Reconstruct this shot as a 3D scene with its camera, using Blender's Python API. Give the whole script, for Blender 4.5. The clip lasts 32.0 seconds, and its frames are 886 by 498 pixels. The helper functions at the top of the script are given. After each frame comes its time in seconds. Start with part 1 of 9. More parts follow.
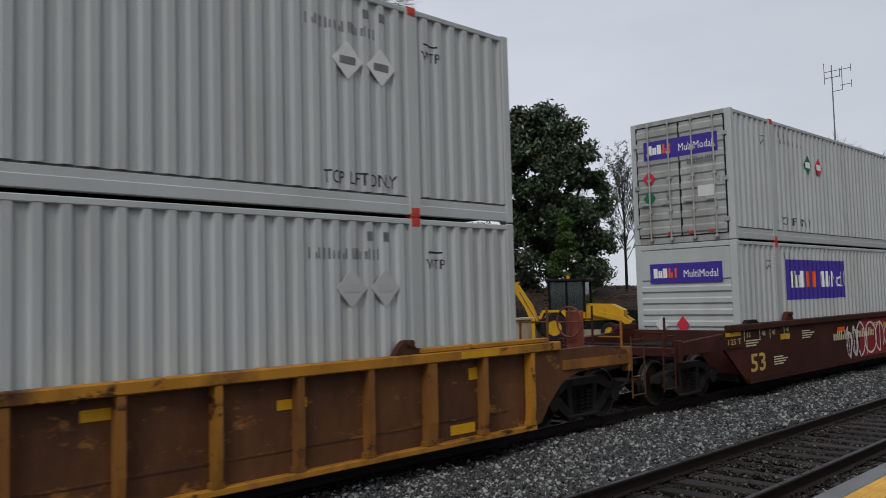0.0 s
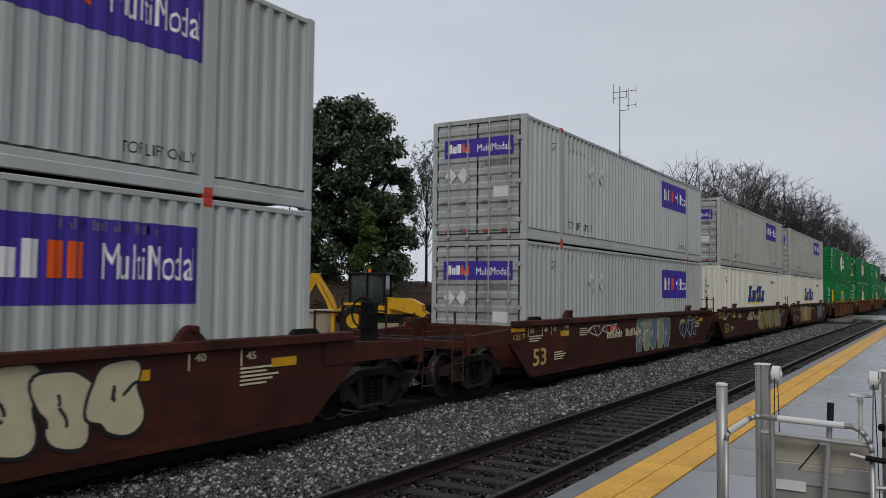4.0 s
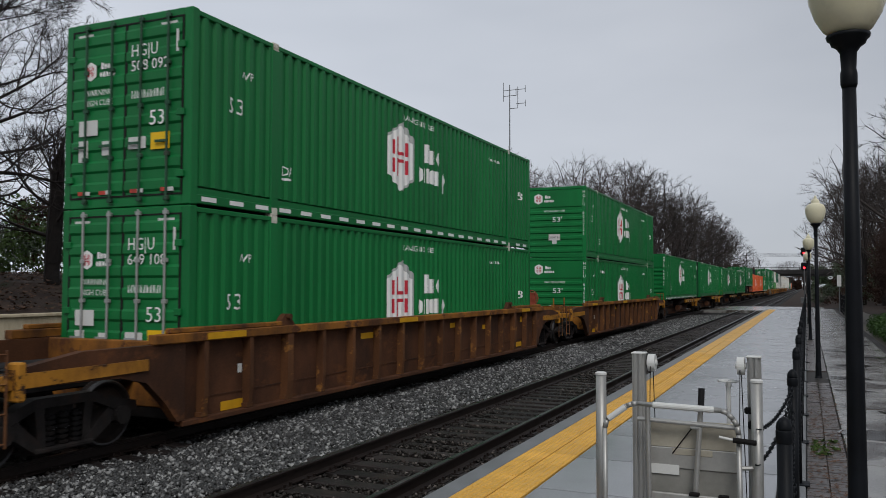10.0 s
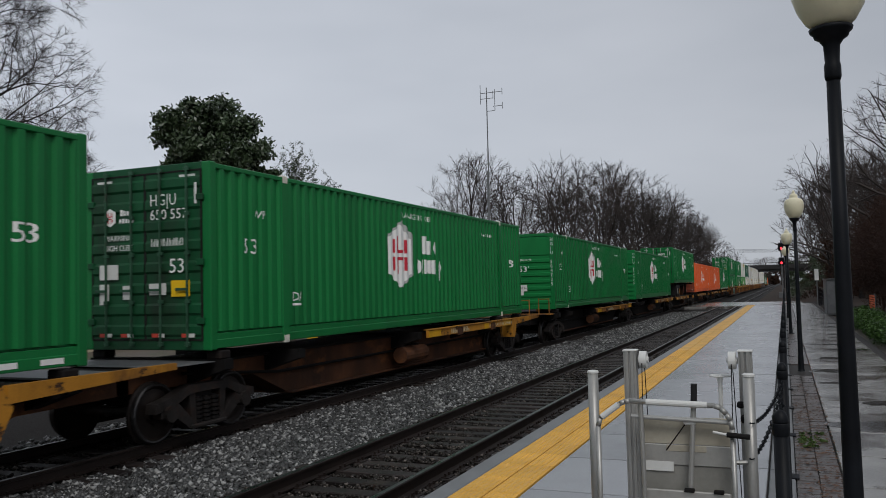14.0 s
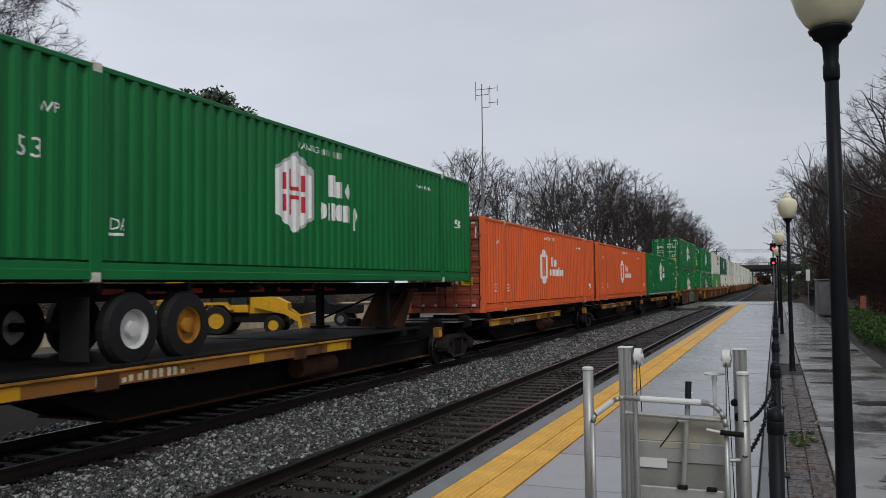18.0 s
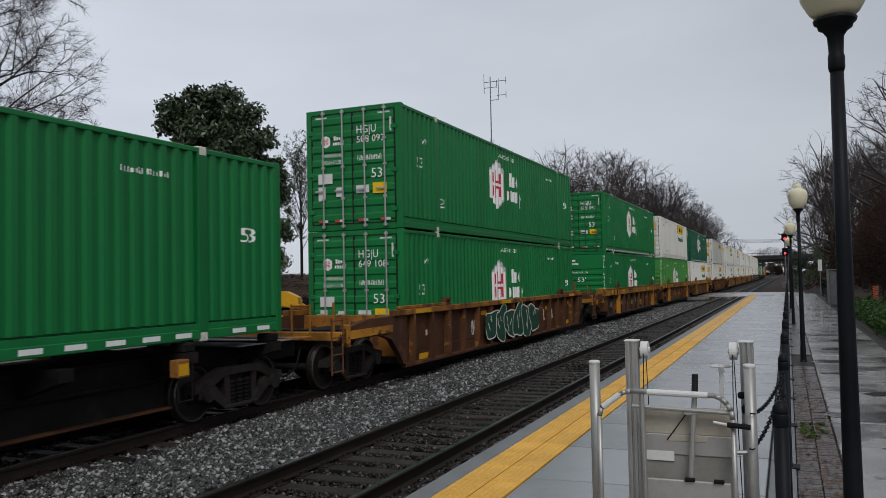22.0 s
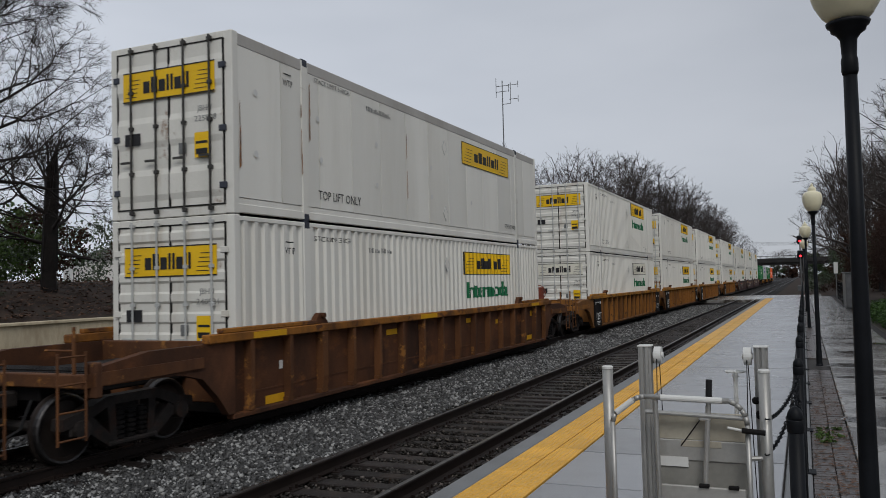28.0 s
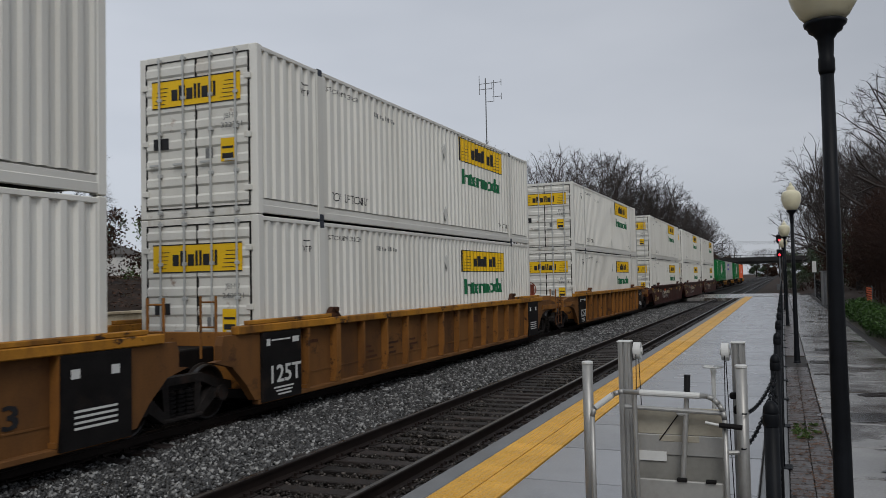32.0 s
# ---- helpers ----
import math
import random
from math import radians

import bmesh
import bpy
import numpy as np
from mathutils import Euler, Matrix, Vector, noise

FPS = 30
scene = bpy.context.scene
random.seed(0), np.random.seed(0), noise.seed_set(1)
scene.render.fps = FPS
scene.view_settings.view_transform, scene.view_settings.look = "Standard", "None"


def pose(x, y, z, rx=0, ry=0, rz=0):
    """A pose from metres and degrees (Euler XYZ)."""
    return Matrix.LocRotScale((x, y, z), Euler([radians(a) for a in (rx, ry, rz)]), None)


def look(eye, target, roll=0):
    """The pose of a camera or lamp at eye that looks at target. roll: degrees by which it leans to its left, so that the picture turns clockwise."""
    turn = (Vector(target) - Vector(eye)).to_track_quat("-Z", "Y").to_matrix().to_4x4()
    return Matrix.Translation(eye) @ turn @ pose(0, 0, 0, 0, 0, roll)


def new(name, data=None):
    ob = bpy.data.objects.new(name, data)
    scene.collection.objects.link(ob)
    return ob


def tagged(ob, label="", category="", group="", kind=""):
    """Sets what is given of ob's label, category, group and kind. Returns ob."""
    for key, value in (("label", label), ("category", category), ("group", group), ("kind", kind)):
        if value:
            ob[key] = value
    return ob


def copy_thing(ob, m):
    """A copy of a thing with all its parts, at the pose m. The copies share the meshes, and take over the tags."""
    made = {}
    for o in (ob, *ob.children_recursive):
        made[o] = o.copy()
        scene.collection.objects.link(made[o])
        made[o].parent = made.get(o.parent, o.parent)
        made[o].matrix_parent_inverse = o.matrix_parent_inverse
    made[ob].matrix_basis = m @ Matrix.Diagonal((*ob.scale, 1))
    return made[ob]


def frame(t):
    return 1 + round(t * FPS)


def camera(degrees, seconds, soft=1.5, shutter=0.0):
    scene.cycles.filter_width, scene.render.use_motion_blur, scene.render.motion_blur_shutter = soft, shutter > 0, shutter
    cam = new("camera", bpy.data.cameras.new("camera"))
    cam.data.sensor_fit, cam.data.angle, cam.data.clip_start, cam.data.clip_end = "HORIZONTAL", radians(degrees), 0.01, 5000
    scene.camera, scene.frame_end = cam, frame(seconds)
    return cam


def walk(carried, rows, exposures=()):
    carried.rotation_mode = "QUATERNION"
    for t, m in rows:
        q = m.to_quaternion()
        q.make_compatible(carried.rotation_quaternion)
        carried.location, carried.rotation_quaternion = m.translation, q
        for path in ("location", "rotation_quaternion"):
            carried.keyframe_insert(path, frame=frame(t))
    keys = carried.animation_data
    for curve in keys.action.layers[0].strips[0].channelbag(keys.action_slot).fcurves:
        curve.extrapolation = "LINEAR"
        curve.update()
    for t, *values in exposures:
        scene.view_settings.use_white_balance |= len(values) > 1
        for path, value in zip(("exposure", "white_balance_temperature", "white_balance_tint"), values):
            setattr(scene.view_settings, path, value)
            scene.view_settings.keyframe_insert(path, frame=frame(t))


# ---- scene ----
cam = camera(57.34, 32.0, soft=0.5, shutter=0.07)
CAMERA_ROWS = [
    (0.0, 4.888, -0.043, 2.257, 93.42, 1.51, 45.69), (0.5, 4.888, -0.045, 2.251, 93.62, 1.34, 45.42),
    (1.0, 4.888, -0.049, 2.248, 94.04, 1.17, 42.53), (1.5, 4.886, -0.059, 2.196, 93.97, 0.62, 37.66),
    (2.0, 4.892, -0.063, 2.195, 94.02, 0.28, 34.74), (2.5, 4.884, -0.067, 2.195, 93.94, -0.21, 33.22),
    (3.0, 4.879, -0.066, 2.194, 93.82, -0.45, 32.45), (3.5, 4.884, -0.063, 2.196, 93.13, -0.56, 31.92),
    (4.0, 4.883, -0.061, 2.192, 92.86, -0.64, 31.68), (4.5, 4.9, -0.068, 2.2, 92.68, -0.21, 32.05),
    (6.5, 4.904, -0.106, 2.19, 92.6, 0.55, 30.29), (7.0, 4.909, -0.102, 2.195, 92.59, 0.76, 29.22),
    (7.5, 4.914, -0.079, 2.193, 92.61, 0.55, 28.45), (8.0, 4.912, -0.02, 2.181, 92.56, 0.28, 25.86),
    (8.5, 4.909, 0.01, 2.175, 92.57, 0.07, 24.32), (9.0, 4.904, 0.016, 2.176, 92.62, -0.17, 24.64),
    (9.5, 4.903, 0.021, 2.171, 92.64, -0.19, 24.23), (10.0, 4.906, 0.023, 2.174, 92.63, -0.08, 24.16),
    (10.5, 4.908, 0.03, 2.172, 92.67, -0.04, 24.31), (11.0, 4.893, 0.022, 2.167, 92.66, -0.01, 23.81),
    (11.5, 4.863, 0.006, 2.166, 92.72, 0.33, 24.91), (12.0, 4.84, 0.015, 2.167, 92.79, 0.54, 24.64),
    (12.5, 4.835, 0.019, 2.162, 92.76, 0.79, 23.16), (13.0, 4.84, 0.025, 2.163, 92.77, 1.21, 22.27),
    (13.5, 4.843, 0.03, 2.165, 92.79, 1.29, 23.05), (14.0, 4.843, 0.035, 2.164, 92.89, 1.41, 22.83),
    (14.5, 4.841, 0.035, 2.165, 92.92, 1.51, 22.47), (16.5, 4.838, 0.031, 2.163, 92.97, 1.22, 22.41),
    (17.0, 4.839, 0.025, 2.162, 92.95, 1.24, 22.08), (17.5, 4.83, 0.027, 2.158, 92.85, 0.91, 22.52),
    (18.0, 4.82, 0.021, 2.158, 92.6, 0.71, 22.3), (18.5, 4.821, 0.017, 2.16, 92.36, 0.66, 22.54),
    (19.0, 4.822, 0.016, 2.161, 92.26, 0.72, 22.26), (19.5, 4.823, 0.028, 2.157, 91.89, 0.78, 22.78),
    (20.0, 4.826, 0.027, 2.16, 91.87, 0.9, 22.99), (20.5, 4.824, 0.024, 2.16, 91.92, 0.76, 23.09),
    (21.0, 4.829, 0.032, 2.16, 91.97, 0.84, 22.54), (21.5, 4.841, 0.033, 2.163, 92.03, 0.97, 22.65),
    (22.0, 4.852, 0.023, 2.168, 92.13, 1.2, 23.04), (22.5, 4.854, 0.022, 2.169, 92.16, 1.14, 23.45),
    (23.0, 4.86, 0.017, 2.173, 92.29, 1.34, 23.82), (23.5, 4.87, 0.023, 2.172, 92.34, 1.52, 23.83),
    (24.0, 4.875, 0.018, 2.173, 92.33, 1.67, 23.32), (24.5, 4.881, 0.016, 2.174, 92.34, 1.79, 23.54),
    (25.0, 4.88, 0.017, 2.171, 92.4, 1.74, 23.48), (25.5, 4.88, 0.011, 2.175, 92.37, 1.68, 22.85),
    (27.5, 4.864, 0.021, 2.177, 92.48, 1.5, 23.74), (28.0, 4.859, 0.021, 2.179, 92.44, 1.43, 23.96),
    (28.5, 4.862, 0.027, 2.175, 92.47, 1.6, 23.79), (29.0, 4.862, 0.023, 2.172, 92.52, 1.74, 23.96),
    (29.5, 4.863, 0.014, 2.174, 92.52, 1.87, 23.93), (30.0, 4.865, 0.016, 2.171, 92.52, 1.79, 23.41),
    (30.5, 4.867, 0.013, 2.168, 92.5, 1.61, 23.19), (31.0, 4.87, 0.015, 2.168, 92.28, 1.4, 23.4),
    (31.5, 4.872, 0.018, 2.167, 92.25, 1.33, 22.95), (32.0, 4.871, 0.009, 2.166, 92.23, 1.22, 22.72),
]
TRAVEL = [
    (0.0, 0.0), (0.7, 11.18), (1.0, 15.94), (2.0, 31.9), (3.0, 47.64), (4.0, 63.18),
    (6.5, 102.05), (7.0, 109.83), (8.0, 125.37), (9.0, 141.0), (10.0, 156.32), (11.0, 171.76),
    (12.0, 187.23), (13.0, 202.72), (14.0, 218.17), (16.5, 256.8), (17.0, 264.57), (18.0, 280.15),
    (19.0, 295.75), (20.0, 311.29), (21.0, 327.1), (22.0, 342.12), (23.0, 357.35), (24.0, 372.68),
    (25.0, 388.25), (25.5, 395.94), (27.5, 426.73), (28.0, 434.44), (29.0, 450.05), (30.0, 465.42),
    (31.0, 480.65), (32.0, 495.9),
]

walk(cam, [(t, pose(x, y, z, rx, ry, rz)) for t, x, y, z, rx, ry, rz in CAMERA_ROWS], [(0.0, 0.05), (1.0, -0.27), (2.0, -0.22), (3.0, -0.06), (4.0, 0.0), (6.5, -0.04), (8.0, 0.0), (9.0, 0.13), (10.0, 0.02), (11.0, 0.06), (12.0, 0.2), (13.0, -0.04), (14.0, -0.1), (17.0, -0.03), (18.0, 0.1), (19.0, 0.1), (20.0, 0.0), (22.0, 0.05), (24.0, 0.0), (25.0, 0.12), (28.0, -0.06), (29.0, -0.02), (31.0, -0.08), (32.0, -0.1)])

# ---- light: a wet, overcast winter day ----
SUN_TILT, SUN_TURN = 46.0, 150.0
world = bpy.data.worlds.new("overcast_sky")
scene.world = world
world.use_nodes = True
wn, wl = world.node_tree.nodes, world.node_tree.links
wn.clear()
w_out, w_bg = wn.new("ShaderNodeOutputWorld"), wn.new("ShaderNodeBackground")
w_sky, w_co = wn.new("ShaderNodeTexSky"), wn.new("ShaderNodeTexCoord")
w_sky.sky_type, w_sky.sun_disc = "NISHITA", False
w_sky.sun_elevation, w_sky.sun_rotation = radians(SUN_TILT), radians(SUN_TURN)
w_map, w_noise, w_ramp = wn.new("ShaderNodeMapping"), wn.new("ShaderNodeTexNoise"), wn.new("ShaderNodeValToRGB")
w_map.inputs["Scale"].default_value = (1.0, 1.0, 3.2)
w_noise.inputs["Scale"].default_value, w_noise.inputs["Detail"].default_value = 1.5, 4.0
w_ramp.color_ramp.elements[0].position, w_ramp.color_ramp.elements[0].color = 0.3, (5.2, 5.6, 6.3, 1)
w_ramp.color_ramp.elements[1].position, w_ramp.color_ramp.elements[1].color = 0.72, (6.9, 7.25, 7.95, 1)
w_mix = wn.new("ShaderNodeMixRGB")
w_mix.inputs[0].default_value = 0.93
wl.new(w_co.outputs["Generated"], w_map.inputs["Vector"])
wl.new(w_map.outputs[0], w_noise.inputs["Vector"])
wl.new(w_noise.outputs[0], w_ramp.inputs[0])
wl.new(w_sky.outputs[0], w_mix.inputs[1])
wl.new(w_ramp.outputs[0], w_mix.inputs[2])
# thinner cloud in the west, thicker towards the east
w_sep, w_range, w_mul = wn.new("ShaderNodeSeparateXYZ"), wn.new("ShaderNodeMapRange"), wn.new("ShaderNodeVectorMath")
w_range.inputs["From Min"].default_value, w_range.inputs["From Max"].default_value = 0.1, -1.0
w_range.inputs["To Min"].default_value, w_range.inputs["To Max"].default_value = 0.76, 1.17
w_mul.operation = "SCALE"
wl.new(w_co.outputs["Generated"], w_sep.inputs[0])
wl.new(w_sep.outputs["X"], w_range.inputs["Value"])
wl.new(w_mix.outputs[0], w_mul.inputs[0])
wl.new(w_range.outputs[0], w_mul.inputs["Scale"])
wl.new(w_mul.outputs[0], w_bg.inputs["Color"])
w_bg.inputs["Strength"].default_value = 0.097
wl.new(w_bg.outputs[0], w_out.inputs[0])

sun = new("sun", bpy.data.lights.new("sun", "SUN"))
sun.data.energy, sun.data.angle, sun.data.color = 1.4, radians(26), (1.0, 0.98, 0.95)
sun.matrix_world = look((22, -38, 45), (0, 0, 0))


# ---- materials ----
def mat(name, color, rough=0.6, metal=0.0, vary=0.15, scale=3.0, grain=40.0, bump=0.0, dirt=None, dirt_at=(0.55, 0.75), streak=1.0, spec=0.22, spread=0.0, coat=0.0, wear=None, wear_at=(0.58, 0.64), wear_scale=5.0):
    """A paint, stone or metal with broad and fine variation, stains and a little relief. streak stretches the stains upright."""
    m = bpy.data.materials.new(name)
    m.use_nodes = True
    n, l = m.node_tree.nodes, m.node_tree.links
    b = n["Principled BSDF"]
    b.inputs["Roughness"].default_value, b.inputs["Metallic"].default_value = rough, metal
    b.inputs["Specular IOR Level"].default_value = spec
    b.inputs["Coat Weight"].default_value = coat
    co, info, mp = n.new("ShaderNodeTexCoord"), n.new("ShaderNodeObjectInfo"), n.new("ShaderNodeMapping")
    ofs = n.new("ShaderNodeVectorMath")
    ofs.operation = "MULTIPLY_ADD"
    comb = n.new("ShaderNodeCombineXYZ")
    l.new(info.outputs["Random"], comb.inputs[0])
    l.new(info.outputs["Random"], comb.inputs[1])
    ofs.inputs[1].default_value = (37.0, 53.0, 0)
    l.new(comb.outputs[0], ofs.inputs[0])
    l.new(co.outputs["Object"], ofs.inputs[2])
    l.new(ofs.outputs[0], mp.inputs["Vector"])
    mp.inputs["Scale"].default_value = (1, 1, 1.0 / streak)
    n1, n2 = n.new("ShaderNodeTexNoise"), n.new("ShaderNodeTexNoise")
    n1.inputs["Scale"].default_value, n1.inputs["Detail"].default_value = scale, 5
    n2.inputs["Scale"].default_value, n2.inputs["Detail"].default_value = grain, 3
    l.new(mp.outputs[0], n1.inputs["Vector"])
    l.new(ofs.outputs[0], n2.inputs["Vector"])
    add = n.new("ShaderNodeMath")
    add.operation = "MULTIPLY_ADD"
    add.inputs[1].default_value = 0.4
    l.new(n2.outputs[0], add.inputs[0])
    l.new(n1.outputs[0], add.inputs[2])
    ramp = n.new("ShaderNodeValToRGB")
    c = Vector(color)
    lo, hi = c * (1 - vary), c * (1 + vary)
    ramp.color_ramp.elements[0].position, ramp.color_ramp.elements[0].color = 0.45, (*lo, 1)
    ramp.color_ramp.elements[1].position, ramp.color_ramp.elements[1].color = 0.95, (*hi, 1)
    l.new(add.outputs[0], ramp.inputs[0])
    out = ramp.outputs[0]
    if spread:
        hsv, val = n.new("ShaderNodeHueSaturation"), n.new("ShaderNodeMath")
        val.operation = "MULTIPLY_ADD"
        val.inputs[1].default_value, val.inputs[2].default_value = 2 * spread, 1 - spread
        l.new(info.outputs["Random"], val.inputs[0])
        l.new(val.outputs[0], hsv.inputs["Value"])
        l.new(out, hsv.inputs["Color"])
        out = hsv.outputs[0]
    if dirt:
        n3, r3, mx = n.new("ShaderNodeTexNoise"), n.new("ShaderNodeValToRGB"), n.new("ShaderNodeMixRGB")
        n3.inputs["Scale"].default_value, n3.inputs["Detail"].default_value, n3.inputs["Roughness"].default_value = scale * 0.6, 7, 0.65
        mp3 = n.new("ShaderNodeMapping")
        mp3.inputs["Scale"].default_value, mp3.inputs["Location"].default_value = (1, 1, 1.0 / streak), (9.1, 3.7, 5.2)
        l.new(ofs.outputs[0], mp3.inputs["Vector"])
        l.new(mp3.outputs[0], n3.inputs["Vector"])
        r3.color_ramp.elements[0].position, r3.color_ramp.elements[1].position = dirt_at
        l.new(n3.outputs[0], r3.inputs[0])
        l.new(r3.outputs[0], mx.inputs[0])
        l.new(out, mx.inputs[1])
        mx.inputs[2].default_value = (*dirt, 1)
        out = mx.outputs[0]
    if wear:
        n4, r4, mw = n.new("ShaderNodeTexNoise"), n.new("ShaderNodeValToRGB"), n.new("ShaderNodeMixRGB")
        n4.inputs["Scale"].default_value, n4.inputs["Detail"].default_value, n4.inputs["Roughness"].default_value = wear_scale, 9, 0.7
        mp4 = n.new("ShaderNodeMapping")
        mp4.inputs["Scale"].default_value, mp4.inputs["Location"].default_value = (1, 0.55, 1), (2.3, 8.9, 1.7)
        l.new(ofs.outputs[0], mp4.inputs["Vector"])
        l.new(mp4.outputs[0], n4.inputs["Vector"])
        r4.color_ramp.elements[0].position, r4.color_ramp.elements[1].position = wear_at
        l.new(n4.outputs[0], r4.inputs[0])
        l.new(r4.outputs[0], mw.inputs[0])
        l.new(out, mw.inputs[1])
        mw.inputs[2].default_value = (*wear, 1)
        out = mw.outputs[0]
    l.new(out, b.inputs["Base Color"])
    rr = n.new("ShaderNodeMapRange")
    rr.inputs["To Min"].default_value, rr.inputs["To Max"].default_value = max(rough - 0.12, 0.03), min(rough + 0.12, 1)
    l.new(n1.outputs[0], rr.inputs["Value"])
    l.new(rr.outputs[0], b.inputs["Roughness"])
    if bump:
        bp = n.new("ShaderNodeBump")
        bp.inputs["Strength"].default_value, bp.inputs["Distance"].default_value = bump, 0.02
        l.new(add.outputs[0], bp.inputs["Height"])
        l.new(bp.outputs[0], b.inputs["Normal"])
    return m


def glow(name, color, power):
    m = bpy.data.materials.new(name)
    m.use_nodes = True
    b = m.node_tree.nodes["Principled BSDF"]
    b.inputs["Base Color"].default_value, b.inputs["Emission Color"].default_value = (*color, 1), (*color, 1)
    b.inputs["Emission Strength"].default_value = power
    return m


GREY = mat("grey_container_paint", (0.41, 0.43, 0.42), 0.5, vary=0.07, scale=1.2, dirt=(0.29, 0.29, 0.265), dirt_at=(0.5, 0.9), streak=5, spread=0.06)
GREY_DOOR = mat("road_grimed_grey_paint", (0.34, 0.345, 0.335), 0.6, vary=0.15, scale=1.4, dirt=(0.13, 0.11, 0.085), dirt_at=(0.46, 0.8), streak=4, wear=(0.075, 0.05, 0.033), wear_at=(0.6, 0.72), wear_scale=2.2)
GREEN = mat("green_container_paint", (0.0065, 0.152, 0.039), 0.42, vary=0.12, scale=1.2, dirt=(0.007, 0.1, 0.03), dirt_at=(0.5, 0.85), streak=5, spread=0.1)
# deeper green with darker blotches, for the dull-barred doors
GREEN_DEEP = mat("blotched_deep_green_paint", (0.006, 0.07, 0.026), 0.5, vary=0.2, scale=1.6, dirt=(0.012, 0.03, 0.016), dirt_at=(0.45, 0.7), streak=2)
GREEN_DARK = mat("dark_green_container_paint", (0.012, 0.10, 0.055), 0.45, vary=0.12, scale=1.2, dirt=(0.01, 0.06, 0.035), dirt_at=(0.5, 0.85), streak=5)
LIME = mat("light_green_container_paint", (0.07, 0.27, 0.06), 0.45, vary=0.15, scale=1.2, dirt=(0.05, 0.17, 0.05), dirt_at=(0.5, 0.85), streak=5)
ORANGE = mat("orange_container_paint", (0.74, 0.13, 0.036), 0.55, vary=0.1, scale=1.3, dirt=(0.5, 0.1, 0.035), dirt_at=(0.52, 0.8), streak=5, spread=0.06)
ORANGE_DARK = mat("grimed_orange_paint", (0.30, 0.07, 0.04), 0.6, vary=0.2, scale=1.6, dirt=(0.07, 0.035, 0.025), dirt_at=(0.45, 0.7), streak=2)
WHITE = mat("white_container_paint", (0.70, 0.69, 0.64), 0.45, vary=0.05, scale=1.0, dirt=(0.55, 0.53, 0.47), dirt_at=(0.5, 0.9), streak=7, spread=0.07)
WHITE_DOOR = mat("rust_stained_white_paint", (0.64, 0.63, 0.58), 0.5, vary=0.1, scale=1.5, dirt=(0.34, 0.26, 0.17), dirt_at=(0.56, 0.8), streak=4, wear=(0.2, 0.1, 0.045), wear_at=(0.63, 0.72), wear_scale=1.8)
BAR_DARK = mat("blackened_locking_bar", (0.05, 0.048, 0.045), 0.5, 0.3, vary=0.3, scale=6)
CREAM = mat("cream_container_paint", (0.67, 0.65, 0.56), 0.5, vary=0.06, scale=1.0, dirt=(0.5, 0.47, 0.38), dirt_at=(0.52, 0.9), streak=6)
TAUPE = mat("weathered_taupe_paint", (0.40, 0.385, 0.36), 0.55, vary=0.08, scale=1.2, dirt=(0.30, 0.28, 0.25), dirt_at=(0.5, 0.85), streak=5)
STEEL_LIGHT = mat("galvanised_bar", (0.36, 0.36, 0.35), 0.5, 0.4, vary=0.15, scale=4)
BAR_GREEN = mat("dulled_green_bar", (0.03, 0.085, 0.05), 0.5, 0.2, vary=0.3, scale=6, dirt=(0.06, 0.05, 0.04), dirt_at=(0.55, 0.75))
CASTING_RED = mat("red_corner_casting", (0.5, 0.06, 0.04), 0.5, dirt=(0.1, 0.04, 0.03), dirt_at=(0.5, 0.75), scale=12)
CASTING_DARK = mat("dark_corner_casting", (0.04, 0.045, 0.06), 0.5, scale=12)
CASTING_WHITE = mat("off_white_corner_casting", (0.6, 0.58, 0.5), 0.5, dirt=(0.25, 0.16, 0.08), dirt_at=(0.55, 0.75), scale=12)
RUBBER = mat("black_rubber", (0.012, 0.012, 0.013), 0.75, vary=0.3, scale=8, bump=0.1)
PURPLE = mat("purple_panel_film", (0.052, 0.03, 0.27), 0.4, vary=0.06, scale=1.5, streak=4)
WHITE_INK = mat("white_lettering", (0.78, 0.78, 0.76), 0.5, vary=0.06, scale=6)
ORANGE_INK = mat("orange_lettering", (0.75, 0.1, 0.01), 0.5, vary=0.06, scale=6)
BLACK_INK = mat("black_lettering", (0.02, 0.02, 0.022), 0.55, vary=0.3, scale=6)
GREY_INK = mat("faded_grey_lettering", (0.16, 0.165, 0.165), 0.6, vary=0.3, scale=6)
GREEN_INK = mat("green_lettering", (0.012, 0.13, 0.055), 0.5, vary=0.1, scale=6)
RED_INK = mat("red_emblem_film", (0.52, 0.03, 0.05), 0.5, vary=0.08, scale=6)
BLUE_INK = mat("blue_lettering", (0.02, 0.06, 0.2), 0.5, vary=0.2, scale=4)
SKY_INK = mat("light_blue_film", (0.06, 0.3, 0.62), 0.5, vary=0.1, scale=4)
YELLOW_FILM = mat("yellow_panel_film", (0.76, 0.47, 0.012), 0.45, vary=0.07, scale=2, streak=3)
AMBER_FILM = mat("amber_reflective_patch", (0.56, 0.29, 0.012), 0.5, vary=0.15, scale=3, streak=2)
GOLD_INK = mat("gold_stencil_paint", (0.5, 0.34, 0.11), 0.6, vary=0.25, scale=8)
GASKET = mat("black_door_gasket", (0.012, 0.011, 0.010), 0.7, vary=0.3, scale=8)
CREAM_INK = mat("cream_stencil_paint", (0.56, 0.50, 0.33), 0.6, vary=0.25, scale=8)
